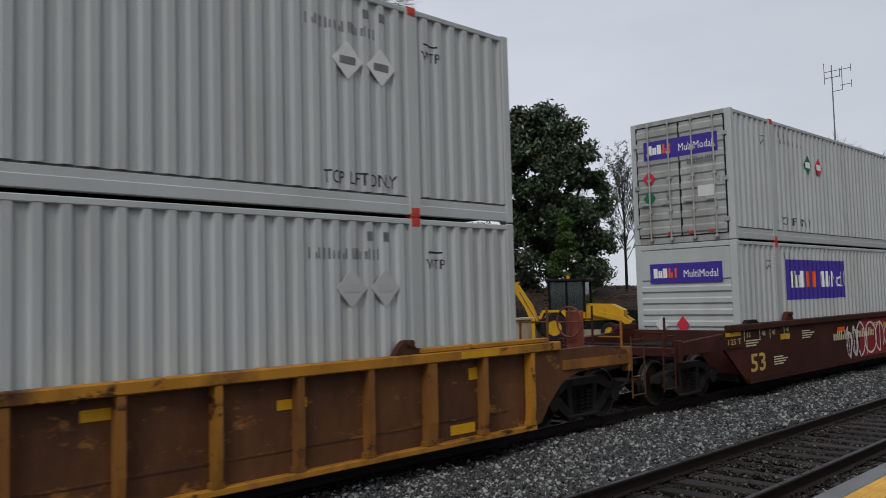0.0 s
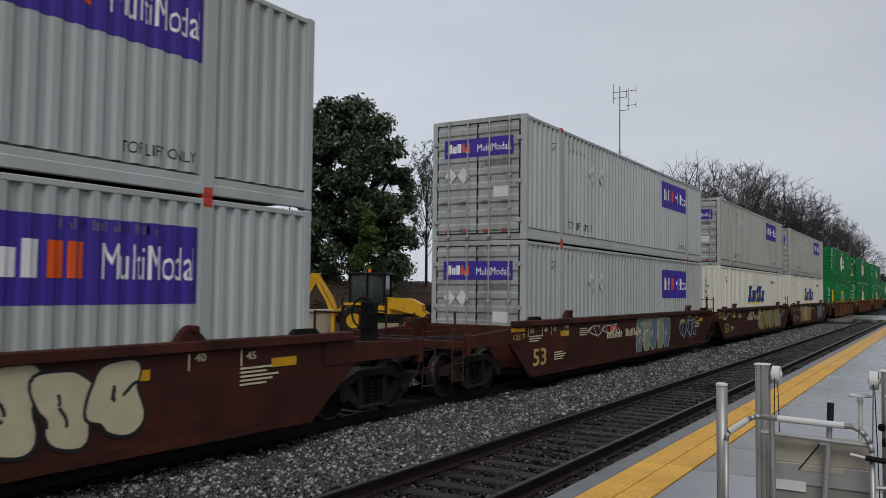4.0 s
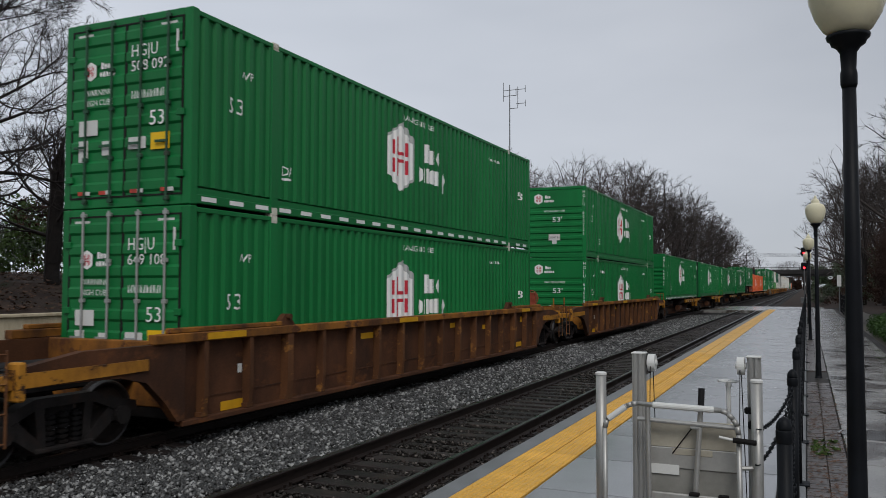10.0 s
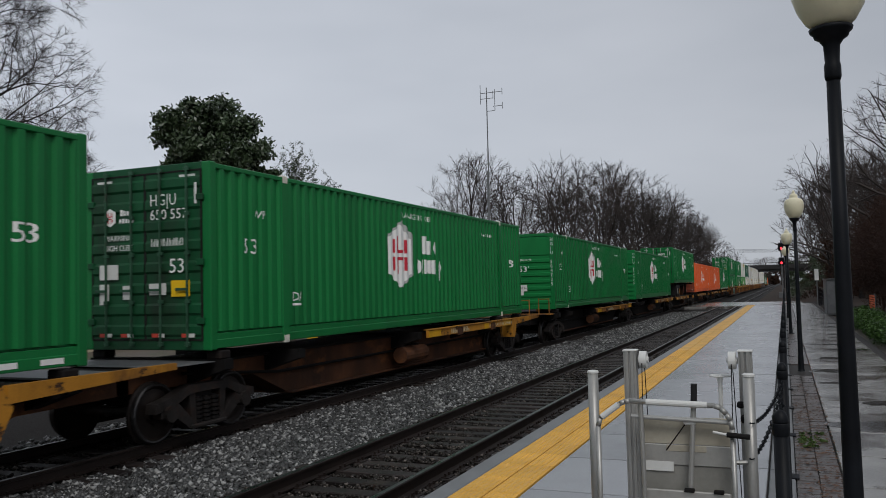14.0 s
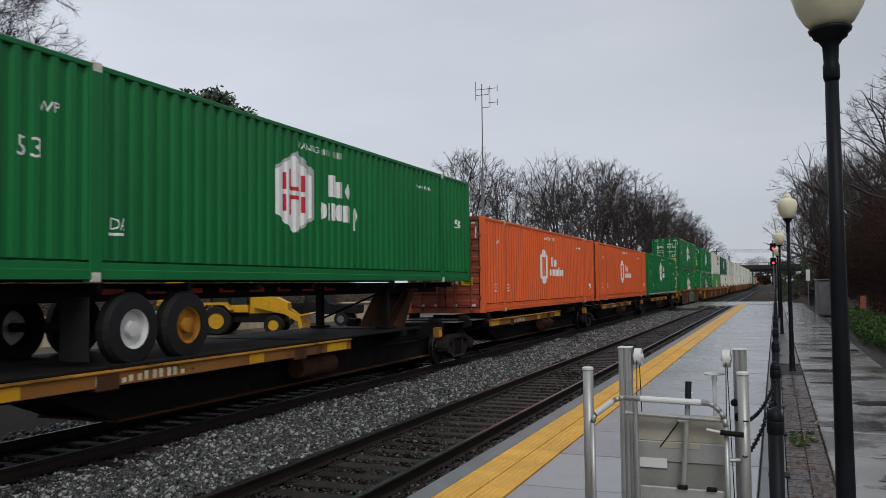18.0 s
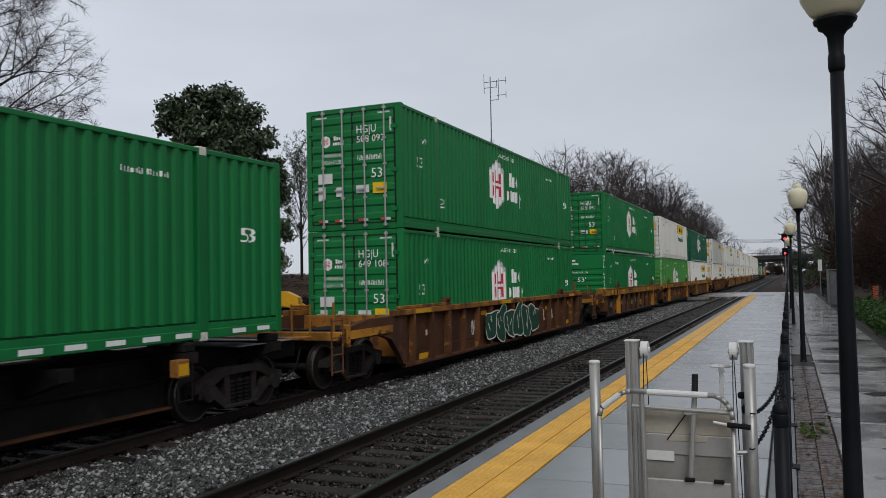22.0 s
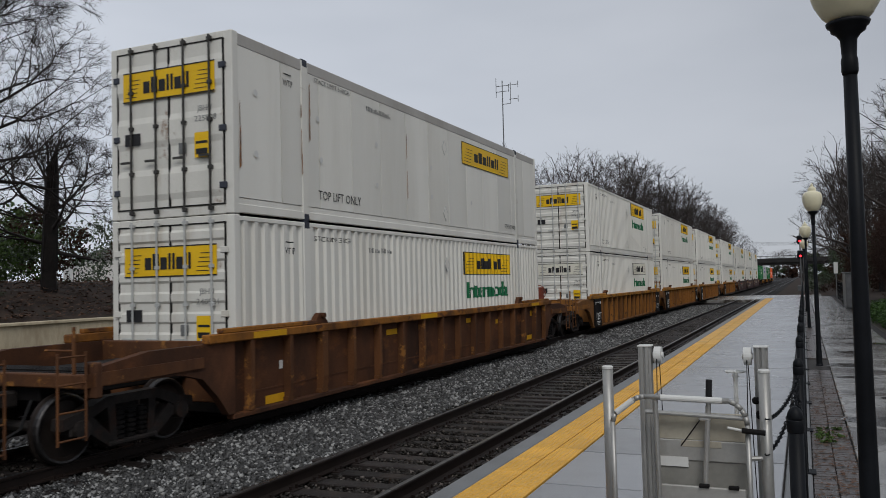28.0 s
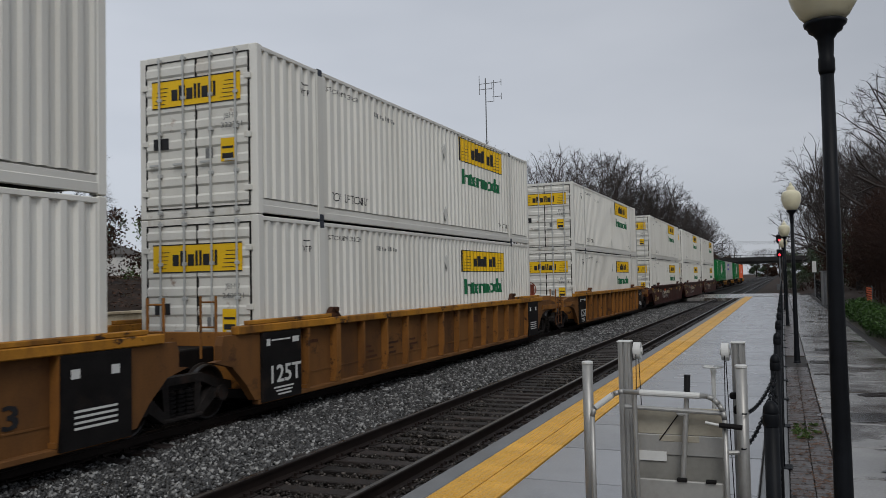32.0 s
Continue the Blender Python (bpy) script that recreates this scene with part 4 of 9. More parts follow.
def logo_green(ob, low, end, number="", emp=False, old=False, dots=False):
    z = 1.52 if not low else 1.32
    if emp:
        put(ob, rect(6.85, 8.37, 1.12, 1.98), YELLOW_FILM, "yellow_panel")
        part("lettering", drape(joined(glyphs(7.0, 7.5, 1.22, 1.86, 1, (1,), 0.3), rect(7.0, 7.42, 1.22, 1.36)), 0.008), BLACK_INK, ob)
        part("lettering", drape(glyphs(7.6, 8.25, 1.22, 1.7, 2, (2, 1), 0.28), 0.008), SKY_INK, ob)
    else:
        if old:
            put(ob, poly(hexagon(7.0, 1.5, 0.98, 1.42)), WHITE_INK, "emblem")
            part("emblem_mark", drape(emblem(7.0, 1.5, 1.25, 1.2, True), 0.009), ORANGE, ob)
            put(ob, glyphs(8.1, 8.95, 1.52, 1.88, 3, (8, 7, 6), 0.27), WHITE_INK)
            put(ob, glyphs(7.85, 10.0, 1.15, 1.5, 8, (6, 7, 6, 7, 6, 4), 0.27), WHITE_INK)
        else:
            zc = z + 0.13 if not low else 1.5
            put(ob, poly(hexagon(6.95, zc + 0.03, 1.32, 1.54)), SIGN_GREY, "emblem_edge")
            part("emblem", drape(poly(hexagon(6.85, zc - 0.02, 1.16, 1.44)), 0.007), WHITE_INK, ob)
            part("emblem_mark", drape(emblem(6.85, zc, 1.3, 1.48), 0.011), RED_INK, ob)
            put(ob, glyphs(8.1, 9.1, zc + 0.06, zc + 0.5, 3, (8, 7, 6), 0.27), WHITE_INK)
            put(ob, joined(glyphs(7.75, 9.4, zc - 0.42, zc + 0.04, 5, (6, 7, 6, 7, 6), 0.27), rect(9.09, 9.18, zc - 0.58, zc - 0.25)), WHITE_INK)
    put(ob, text_shape("WARNING  HIGH CUBE", 0.17, "side", (0, 6.95, 2.52), 1.7), WHITE_INK)
    put(ob, text_shape("53", 0.36, "side", (0, 0.85, (0.62 if old else 1.5) if not low else 1.36), 0.36), WHITE_INK)
    put(ob, text_shape("53", 0.34, "side", (0, 15.05, (0.62 if old else 1.5) if not low else 1.36), 0.34), WHITE_INK)
    put(ob, joined(rect(2.35, 2.6, 0.62, 0.66), text_shape("DA", 0.24, "side", (0, 2.36, 0.7), 0.26)), WHITE_INK)
    put(ob, text_shape("WP", 0.19, "side", (0, 1.2, 2.1), 0.28), WHITE_INK)
    if low and end == "front":
        put(ob, glyphs(2.5, 3.5, 2.3, 2.42, 8, (2, 3, 5, 1), 0.24), WHITE_INK)
    put(ob, glyphs(12.4, 13.4, 2.36, 2.44, 9, (2, 3, 5, 1), 0.2), WHITE_INK)
    if dots:
        b = Build()
        for i in range(24):
            y = 0.25 + i * 0.66
            if not (1.9 < y + 0.15 < 2.3 or 13.85 < y + 0.15 < 14.3):
                b.box(BOX_W, BOX_W + 0.004, y, y + 0.34, 0.06, 0.13)
        part("reflective_tape", b, WHITE_INK, ob)
    if end == "doors":
        film(ob, to_end(poly(hexagon(-0.72, 2.12, 0.24, 0.3)), -0.036), WHITE_INK, "emblem")
        film(ob, to_end(emblem(-0.72, 2.12, 0.24, 0.3), -0.04), RED_INK, "emblem_mark")
        film(ob, to_end(joined(glyphs(-0.5, -0.3, 2.14, 2.24, 3, (8, 7, 6), 0.27), glyphs(-0.53, -0.2, 2.02, 2.12, 5, (6, 7, 6, 7, 6), 0.27)), -0.036), WHITE_INK)
        film(ob, text_shape("HG|U", 0.26, "end", (0.12, -0.036, 2.26), 0.52), WHITE_INK)
        film(ob, text_shape(number or "508092", 0.23, "end", (0.12, -0.036, 2.04), 0.75), WHITE_INK)
        film(ob, joined(text_shape("WARNING", 0.13, "end", (-0.85, -0.036, 1.74), 0.6), text_shape("HIGH CUBE", 0.13, "end", (-0.85, -0.036, 1.58), 0.6)), WHITE_INK)
        film(ob, to_end(glyphs(0.15, 0.8, 1.62, 1.74, 10, (1, 3, 5, 2), 0.2)), WHITE_INK)
        film(ob, text_shape("53'", 0.32, "end", (0.5, -0.036, 1.2), 0.36), WHITE_INK)
        film(ob, end_rect(0.55, 0.92, 0.83, 1.08, -0.036), YELLOW_FILM, "notice")
        film(ob, end_rect(0.1, 0.45, 0.86, 1.04, -0.036), SIGN_WHITE, "notice")
        film(ob, joined(end_rect(-0.95, -0.55, 1.12, 1.36, -0.036), end_rect(-0.95, -0.75, 0.72, 1.05, -0.036), end_rect(-0.45, -0.28, 0.8, 1.02, -0.036)), SIGN_WHITE, "notice")
        for x in (-0.95, -0.5, 0.15, 0.75):
            film(ob, end_rect(x, x + 0.14, 0.2, 0.26, -0.036), CASTING_RED, "reflector")
            film(ob, end_rect(x + 0.14, x + 0.26, 0.2, 0.26, -0.036), SIGN_WHITE, "reflector")
        film(ob, joined(end_rect(-1.02, -0.7, 2.66, 2.72, -0.012), end_rect(0.7, 1.02, 2.66, 2.72, -0.012)), SIGN_WHITE, "reflector")
        film(ob, end_rect(1.02, 1.07, 2.25, 2.58, -0.036), SIGN_WHITE, "reflector")
    elif emp:
        film(ob, end_rect(-0.25, 0.3, 1.95, 2.35, -0.02), YELLOW_FILM, "yellow_panel")
        film(ob, to_end(joined(glyphs(-0.2, 0.0, 2.03, 2.27, 1, (1,), 0.3)), -0.024), BLACK_INK)
        film(ob, to_end(glyphs(0.02, 0.26, 2.03, 2.22, 2, (2, 1), 0.3), -0.024), SKY_INK)
        for x in (-1.26, 1.18):
            film(ob, end_rect(x, x + 0.1, 1.1, 2.1, -0.006), YELLOW_FILM, "yellow_stripe")
        film(ob, to_end(poly([(-0.85, 1.45), (-0.66, 1.2), (-0.47, 1.45), (-0.66, 1.7)]), -0.02), SIGN_WHITE, "placard")
        film(ob, text_shape("53", 0.3, "end", (0.0, -0.02, 0.75), 0.34), WHITE_INK)
        for i, ch in enumerate("EMHU 261"):
            film(ob, text_shape(ch, 0.19, "end", (0.86, -0.02, 2.2 - i * 0.2)), WHITE_INK)
    else:
        film(ob, to_end(poly(hexagon(-0.74, 2.42, 0.36, 0.44)), -0.012), WHITE_INK, "emblem")
        film(ob, to_end(emblem(-0.74, 2.42, 0.36, 0.44), -0.016), RED_INK, "emblem_mark")
        film(ob, to_end(joined(glyphs(-0.45, -0.2, 2.43, 2.56, 3, (8, 7, 6), 0.27), glyphs(-0.5, -0.05, 2.27, 2.4, 5, (6, 7, 6, 7, 6), 0.27)), -0.012), WHITE_INK)
        film(ob, text_shape("WARNING HIGH CUBE", 0.12, "end", (-0.5, -0.016, 1.86), 0.9), WHITE_INK)
        film(ob, text_shape("53'", 0.3, "end", (-0.15, -0.02, 1.45), 0.42), WHITE_INK)
        film(ob, joined(end_rect(-0.3, 0.2, 0.7, 0.95, -0.02), end_rect(-0.15, 0.05, 0.55, 0.7, -0.02)), SIGN_WHITE, "notice")
        film(ob, text_shape("24,000 lbs", 0.12, "end", (-0.27, -0.024, 0.78), 0.44), BLACK_INK)
        for i, ch in enumerate("HG|U " + (number or "504725")):
            film(ob, text_shape(ch, 0.17, "end", (1.16, -0.006, 2.6 - i * 0.17)), WHITE_INK)


def scroll(x0, x1, z0, z1, n=5):
    """Fine slanting lines, as on a drawn scroll."""
    b = Build()
    for i in range(n):
        u = i / n
        z = z0 + (z1 - z0) * (0.15 + 0.7 * u)
        b.add([(0, x0 + 0.3 * u * (x1 - x0), z), (0, x1 - (0.3 * (1 - u)) * (x1 - x0), z), (0, x1 - (0.3 * (1 - u)) * (x1 - x0), z + 0.012), (0, x0 + 0.3 * u * (x1 - x0), z + 0.012)], [(0, 1, 2, 3)])
    return b


def logo_white(ob, low, plate=False, number="", words=True, pale=False):
    y0, y1 = (9.6, 13.35)
    z0, z1 = (2.1, 2.76) if not low else (1.9, 2.56)
    lay = (lambda b, l=0.004: Build().add([(BOX_W - 0.002 + l, v[1], v[2]) for v in b.v], b.f)) if plate else drape
    if plate:
        z0, z1 = 1.95, 2.55
    if low and not plate:
        z0, z1 = 1.95, 2.55
    panel = YELLOW_FILM if not pale else CREAM
    part("yellow_panel", lay(rect(y0, y1, z0, z1)), panel, ob)
    part("panel_border", lay(joined(rect(y0, y1, z0, z0 + 0.02), rect(y0, y1, z1 - 0.02, z1), rect(y0, y0 + 0.03, z0, z1), rect(y1 - 0.03, y1, z0, z1)), 0.008), BLACK_INK, ob)
    part("lettering", lay(glyphs(y0 + 0.9, y1 - 0.85, z0 + 0.15, z1 - 0.15, 6, (7, 8, 7, 2, 7, 2), 0.3), 0.008), BLACK_INK, ob)
    part("scroll_print", lay(joined(scroll(y0 + 0.15, y0 + 0.85, z0, z1), scroll(y1 - 0.8, y1 - 0.12, z0, z1)), 0.008), BLACK_INK, ob)
    if words:
        for k, d in enumerate((0.0, 0.035, 0.07)):
            part("lettering", lay(text_shape("Intermodal", 0.62, "side", (0, y0 + 0.12 + d, z0 - 0.62), 3.3), 0.005 + 0.002 * k), GREEN_INK, ob)
    part("lettering", lay(text_shape("TOP LIFT ONLY", 0.24, "side", (0, 2.5, 0.42), 1.6)), BLACK_INK, ob)
    part("lettering", lay(text_shape("TOP LIFT ONLY", 0.18, "side", (0, 12.9, 0.42), 1.0)), BLACK_INK, ob)
    part("lettering", lay(joined(rect(1.42, 1.66, 2.5, 2.52), text_shape("WTP", 0.17, "side", (0, 1.4, 2.3), 0.3), text_shape("STACK LIMIT 3 HIGH", 0.13, "side", (0, 2.4, 2.56), 1.3))), BLACK_INK, ob)
    part("lettering", lay(glyphs(4.4, 5.5, 2.4, 2.5, 8, (3, 2, 5, 1), 0.25)), GREY_INK, ob)
    for y, z in ((8.3, 2.2), (8.3, 0.55)):
        part("placard_holder", Build().prism([(y, z), (y + 0.15, z - 0.19), (y + 0.3, z), (y + 0.15, z + 0.19)], BOX_W - 0.01, BOX_W + 0.002, "x"), SIGN_GREY, ob)
        part("placard", Build().prism([(y + 0.02, z), (y + 0.15, z - 0.165), (y + 0.28, z), (y + 0.15, z + 0.165)], BOX_W + 0.001, BOX_W + 0.005, "x"), WHITE, ob)
    x0, x1 = -0.98, 0.98
    z0, z1 = 1.95, 2.45
    film(ob, end_rect(x0, x1, z0, z1, -0.036), panel, "yellow_panel")
    film(ob, to_end(joined(rect(x0, x1, z0, z0 + 0.02), rect(x0, x1, z1 - 0.02, z1)), -0.04), BLACK_INK, "panel_border")
    film(ob, to_end(glyphs(x0 + 0.45, x1 - 0.5, z0 + 0.12, z1 - 0.12, 6, (7, 8, 7, 2, 7, 2), 0.3), -0.04), BLACK_INK)
    film(ob, to_end(joined(scroll(x0 + 0.06, x0 + 0.4, z0, z1), scroll(x1 - 0.42, x1 - 0.06, z0, z1)), -0.04), BLACK_INK, "scroll_print")
    film(ob, joined(text_shape("JBHU", 0.13, "end", (0.62, -0.036, 1.66), 0.3), text_shape(number or "322751", 0.13, "end", (0.55, -0.036, 1.5), 0.45)), GREY_INK)
    film(ob, end_rect(0.55, 0.85, 0.92, 1.32, -0.036), YELLOW_FILM, "notice")
    film(ob, joined(end_rect(0.58, 0.82, 1.14, 1.18, -0.04), end_rect(0.58, 0.82, 0.97, 1.06, -0.04)), BLACK_INK, "notice_print")
    film(ob, end_rect(-0.95, -0.6, 1.22, 1.42, -0.036), BLACK_INK, "notice")
    film(ob, end_rect(0.22, 0.38, 1.0, 1.18, -0.036), GREY_INK, "notice")
    if plate:
        rs = random.Random(6)
        for k in range(12):
            y, z = rs.choice((1.94, 2.2, 0.16, 3.78, 6.24)) + rs.uniform(-0.01, 0.02), rs.uniform(0.4, 2.0)
            w, h = rs.uniform(0.015, 0.05), rs.uniform(0.2, 0.75)
            part("rust_streak", Build().add([(BOX_W + 0.011, y, z), (BOX_W + 0.011, y + w, z + 0.05), (BOX_W + 0.011, y + w * 0.8, z + h), (BOX_W + 0.011, y + w * 0.2, z + h * 0.9)], [(0, 1, 2, 3)]), CAR_RUST, ob)
        for y, z in ((0.6, 2.0), (0.6, 1.0), (2.5, 1.9), (2.6, 1.15), (4.8, 1.75), (7.6, 1.6), (7.6, 0.9), (10.2, 0.95), (13.4, 0.9), (4.8, 0.9)):
            part("vent_button", lay(poly([(y + 0.06 * math.cos(a * 0.785), z + 0.06 * math.sin(a * 0.785)) for a in range(8)]), 0.012), SIGN_WHITE, ob)


def logo_cream(ob):
    put(ob, blocks(5.86, 10.0, 1.21, 2.02, (1, 1.5, 0.6, 1.0, 1.1), 0.34, 0.2), YELLOW_FILM)
    part("lettering", drape(blocks(5.95, 10.1, 1.3, 2.1, (1, 1.5, 0.6, 1.0, 1.1), 0.34, 0.2), 0.009), BLUE_INK, ob)
    put(ob, glyphs(12.0, 13.6, 2.25, 2.42, 8, (3, 2, 5, 1), 0.25), BLUE_INK)
    put(ob, joined(rect(1.05, 1.36, 2.4, 2.425), glyphs(1.05, 1.4, 2.2, 2.35, 2, (4, 1), 0.3)), BLACK_INK)
    film(ob, to_end(blocks(-0.55, 0.25, 2.1, 2.35, (1, 1.5, 0.6, 1.0, 1.1), 0.06, 0.25), -0.02), BLUE_INK)
    film(ob, to_end(glyphs(-0.3, 0.3, 1.85, 1.92, 8, (3, 2, 5, 1), 0.25), -0.02), GREY_INK)
    for i, ch in enumerate("SWRU 01"):
        film(ob, text_shape(ch, 0.2, "end", (0.62, -0.02, 2.2 - i * 0.24)), BLUE_INK)


# templates, each copied along the train
TYPES = {}


def template(key, label, paint, door_paint, bars, castings, end, dress, plate=False, kind=""):
    ob = container(kind, label, paint, door_paint, bars, castings, end, plate)
    dress(ob)
    TYPES[key] = ob


template("grey_top", "grey corrugated container, grimy doors, purple panel, stacked on another", GREY, GREY_DOOR, STEEL_LIGHT, CASTING_RED, "doors", lambda o: logo_grey(o, False, 1, True))
def marks_grey(ob, low):
    put(ob, text_shape("TOP LIFT ONLY", 0.24, "side", (0, 12.55, 0.36), 1.2), BLACK_INK)
    put(ob, glyphs(12.3, 13.45, 2.32, 2.46, 10, (1, 3, 2, 5), 0.18), GREY_INK)
    put(ob, joined(*[rect(13.2 + d, 13.34 + d, 2.56, 2.68) for d in (0.0, 0.28)]), GREY_INK, "marking")
    put(ob, joined(rect(14.3, 14.58, 2.42, 2.445), text_shape("WTP", 0.2, "side", (0, 14.28, 2.2), 0.34)), BLACK_INK)
    for y in (12.68, 13.25):
        part("placard", Build().prism([(y, 1.95), (y + 0.25, 1.7), (y + 0.5, 1.95), (y + 0.25, 2.2)], BOX_W - 0.008, BOX_W + 0.002, "x"), SIGN_WHITE if not low else SIGN_GREY, ob)
        part("placard_band", Build().box(BOX_W, BOX_W + 0.005, y + 0.12, y + 0.38, 1.9, 2.0), GREY_INK if not low else GREY, ob)


template("grey_top_placarded", "grey corrugated container, grimy doors, green and red placards", GREY, GREY_DOOR, STEEL_LIGHT, CASTING_RED, "doors", lambda o: logo_grey(o, False, 1, True, True))
template("grey_plain", "plain grey corrugated container with white placards, on a rail car", GREY, GREY_DOOR, STEEL_LIGHT, CASTING_RED, "doors", lambda o: marks_grey(o, False))
template("grey_plain_low", "plain grey corrugated container under another on a rail car", GREY, GREY_DOOR, STEEL_LIGHT, CASTING_RED, "doors", lambda o: marks_grey(o, True))
template("taupe_top", "weathered taupe corrugated container, grimy doors, stacked on another", TAUPE, GREY_DOOR, STEEL_LIGHT, CASTING_DARK, "doors", lambda o: logo_grey(o, False, 2, True))
template("grey_low", "light grey corrugated container, large purple side panel, under another", GREY, GREY, STEEL_LIGHT, CASTING_RED, "front", lambda o: logo_grey(o, True, 0, False))
template("grey_low_doors", "light grey corrugated container, purple door panel, under another", GREY, GREY_DOOR, STEEL_LIGHT, CASTING_RED, "doors", lambda o: logo_grey(o, True, 1, True))
template("cream_low", "cream corrugated container with slanted dark blue shapes, under another", CREAM, CREAM, STEEL_LIGHT, CASTING_DARK, "front", logo_cream, kind="cream")
template("emp_low", "dark green corrugated container with a yellow panel, under another", GREEN, GREEN, GREEN, CASTING_WHITE, "front", lambda o: logo_green(o, True, "front", emp=True))
template("green_front", "green corrugated container with a white six-sided emblem, ribbed front", GREEN, GREEN, GREEN, CASTING_WHITE, "front", lambda o: logo_green(o, False, "front", "504725"))
template("green_front_low", "green corrugated container, white emblem, ribbed front, under another", GREEN, GREEN, GREEN, CASTING_WHITE, "front", lambda o: logo_green(o, True, "front", "646502"))
template("green_doors", "green corrugated container with closed barred doors and a white emblem", GREEN, GREEN, STEEL_LIGHT, CASTING_WHITE, "doors", lambda o: logo_green(o, False, "doors", "508 092"))
template("green_doors_low", "green corrugated container with closed barred doors, under another", GREEN, GREEN, STEEL_LIGHT, CASTING_WHITE, "doors", lambda o: logo_green(o, True, "doors", "649 108"))
template("dark_doors", "dark green corrugated container with barred doors, stacked on another", GREEN_DARK, GREEN_DARK, BAR_GREEN, CASTING_WHITE, "doors", lambda o: logo_green(o, False, "doors", "512 220", dots=True))
template("green_doors_taped", "green corrugated container with barred doors and white reflective tape", GREEN, GREEN, BAR_GREEN, CASTING_WHITE, "doors", lambda o: logo_green(o, False, "doors", "508 092", dots=True))
template("green_doors_dull", "green corrugated container with dull green-barred doors", GREEN, GREEN_DEEP, BAR_GREEN, CASTING_WHITE, "doors", lambda o: logo_green(o, False, "doors", "650 557"))
template("green_front_taped", "green corrugated container, ribbed front, white reflective tape below", GREEN, GREEN, GREEN, CASTING_WHITE, "front", lambda o: logo_green(o, False, "front", "504725", dots=True))
template("lime_low", "bright light green corrugated container with white emblem, under another", LIME, GREEN, GREEN, CASTING_WHITE, "front", lambda o: logo_green(o, True, "front", "640256"))
template("orange", "faded orange corrugated container with a narrow white shield", ORANGE, ORANGE_DARK, ORANGE_DARK, CASTING_WHITE, "doors", lambda o: logo_green(o, False, "doors", "636 634", old=True))
template("white_top", "white corrugated container with yellow panels, stacked on another", WHITE, WHITE_DOOR, SIGN_GREY, CASTING_DARK, "doors", lambda o: logo_white(o, False))
template("white_low", "white corrugated container, yellow panels, rust streaks, under another", WHITE, WHITE_DOOR, SIGN_GREY, CASTING_DARK, "doors", lambda o: logo_white(o, True, number="240921"))
template("white_low_pale", "white corrugated container with pale outlined panels, under another", WHITE, WHITE_DOOR, SIGN_GREY, CASTING_DARK, "doors", lambda o: logo_white(o, True, number="240921", pale=True))
template("white_plate", "off-white riveted sheet container, yellow panels, stacked on another", WHITE, WHITE_DOOR, BAR_DARK, CASTING_DARK, "doors", lambda o: logo_white(o, False, True, "225808", False), plate=True)


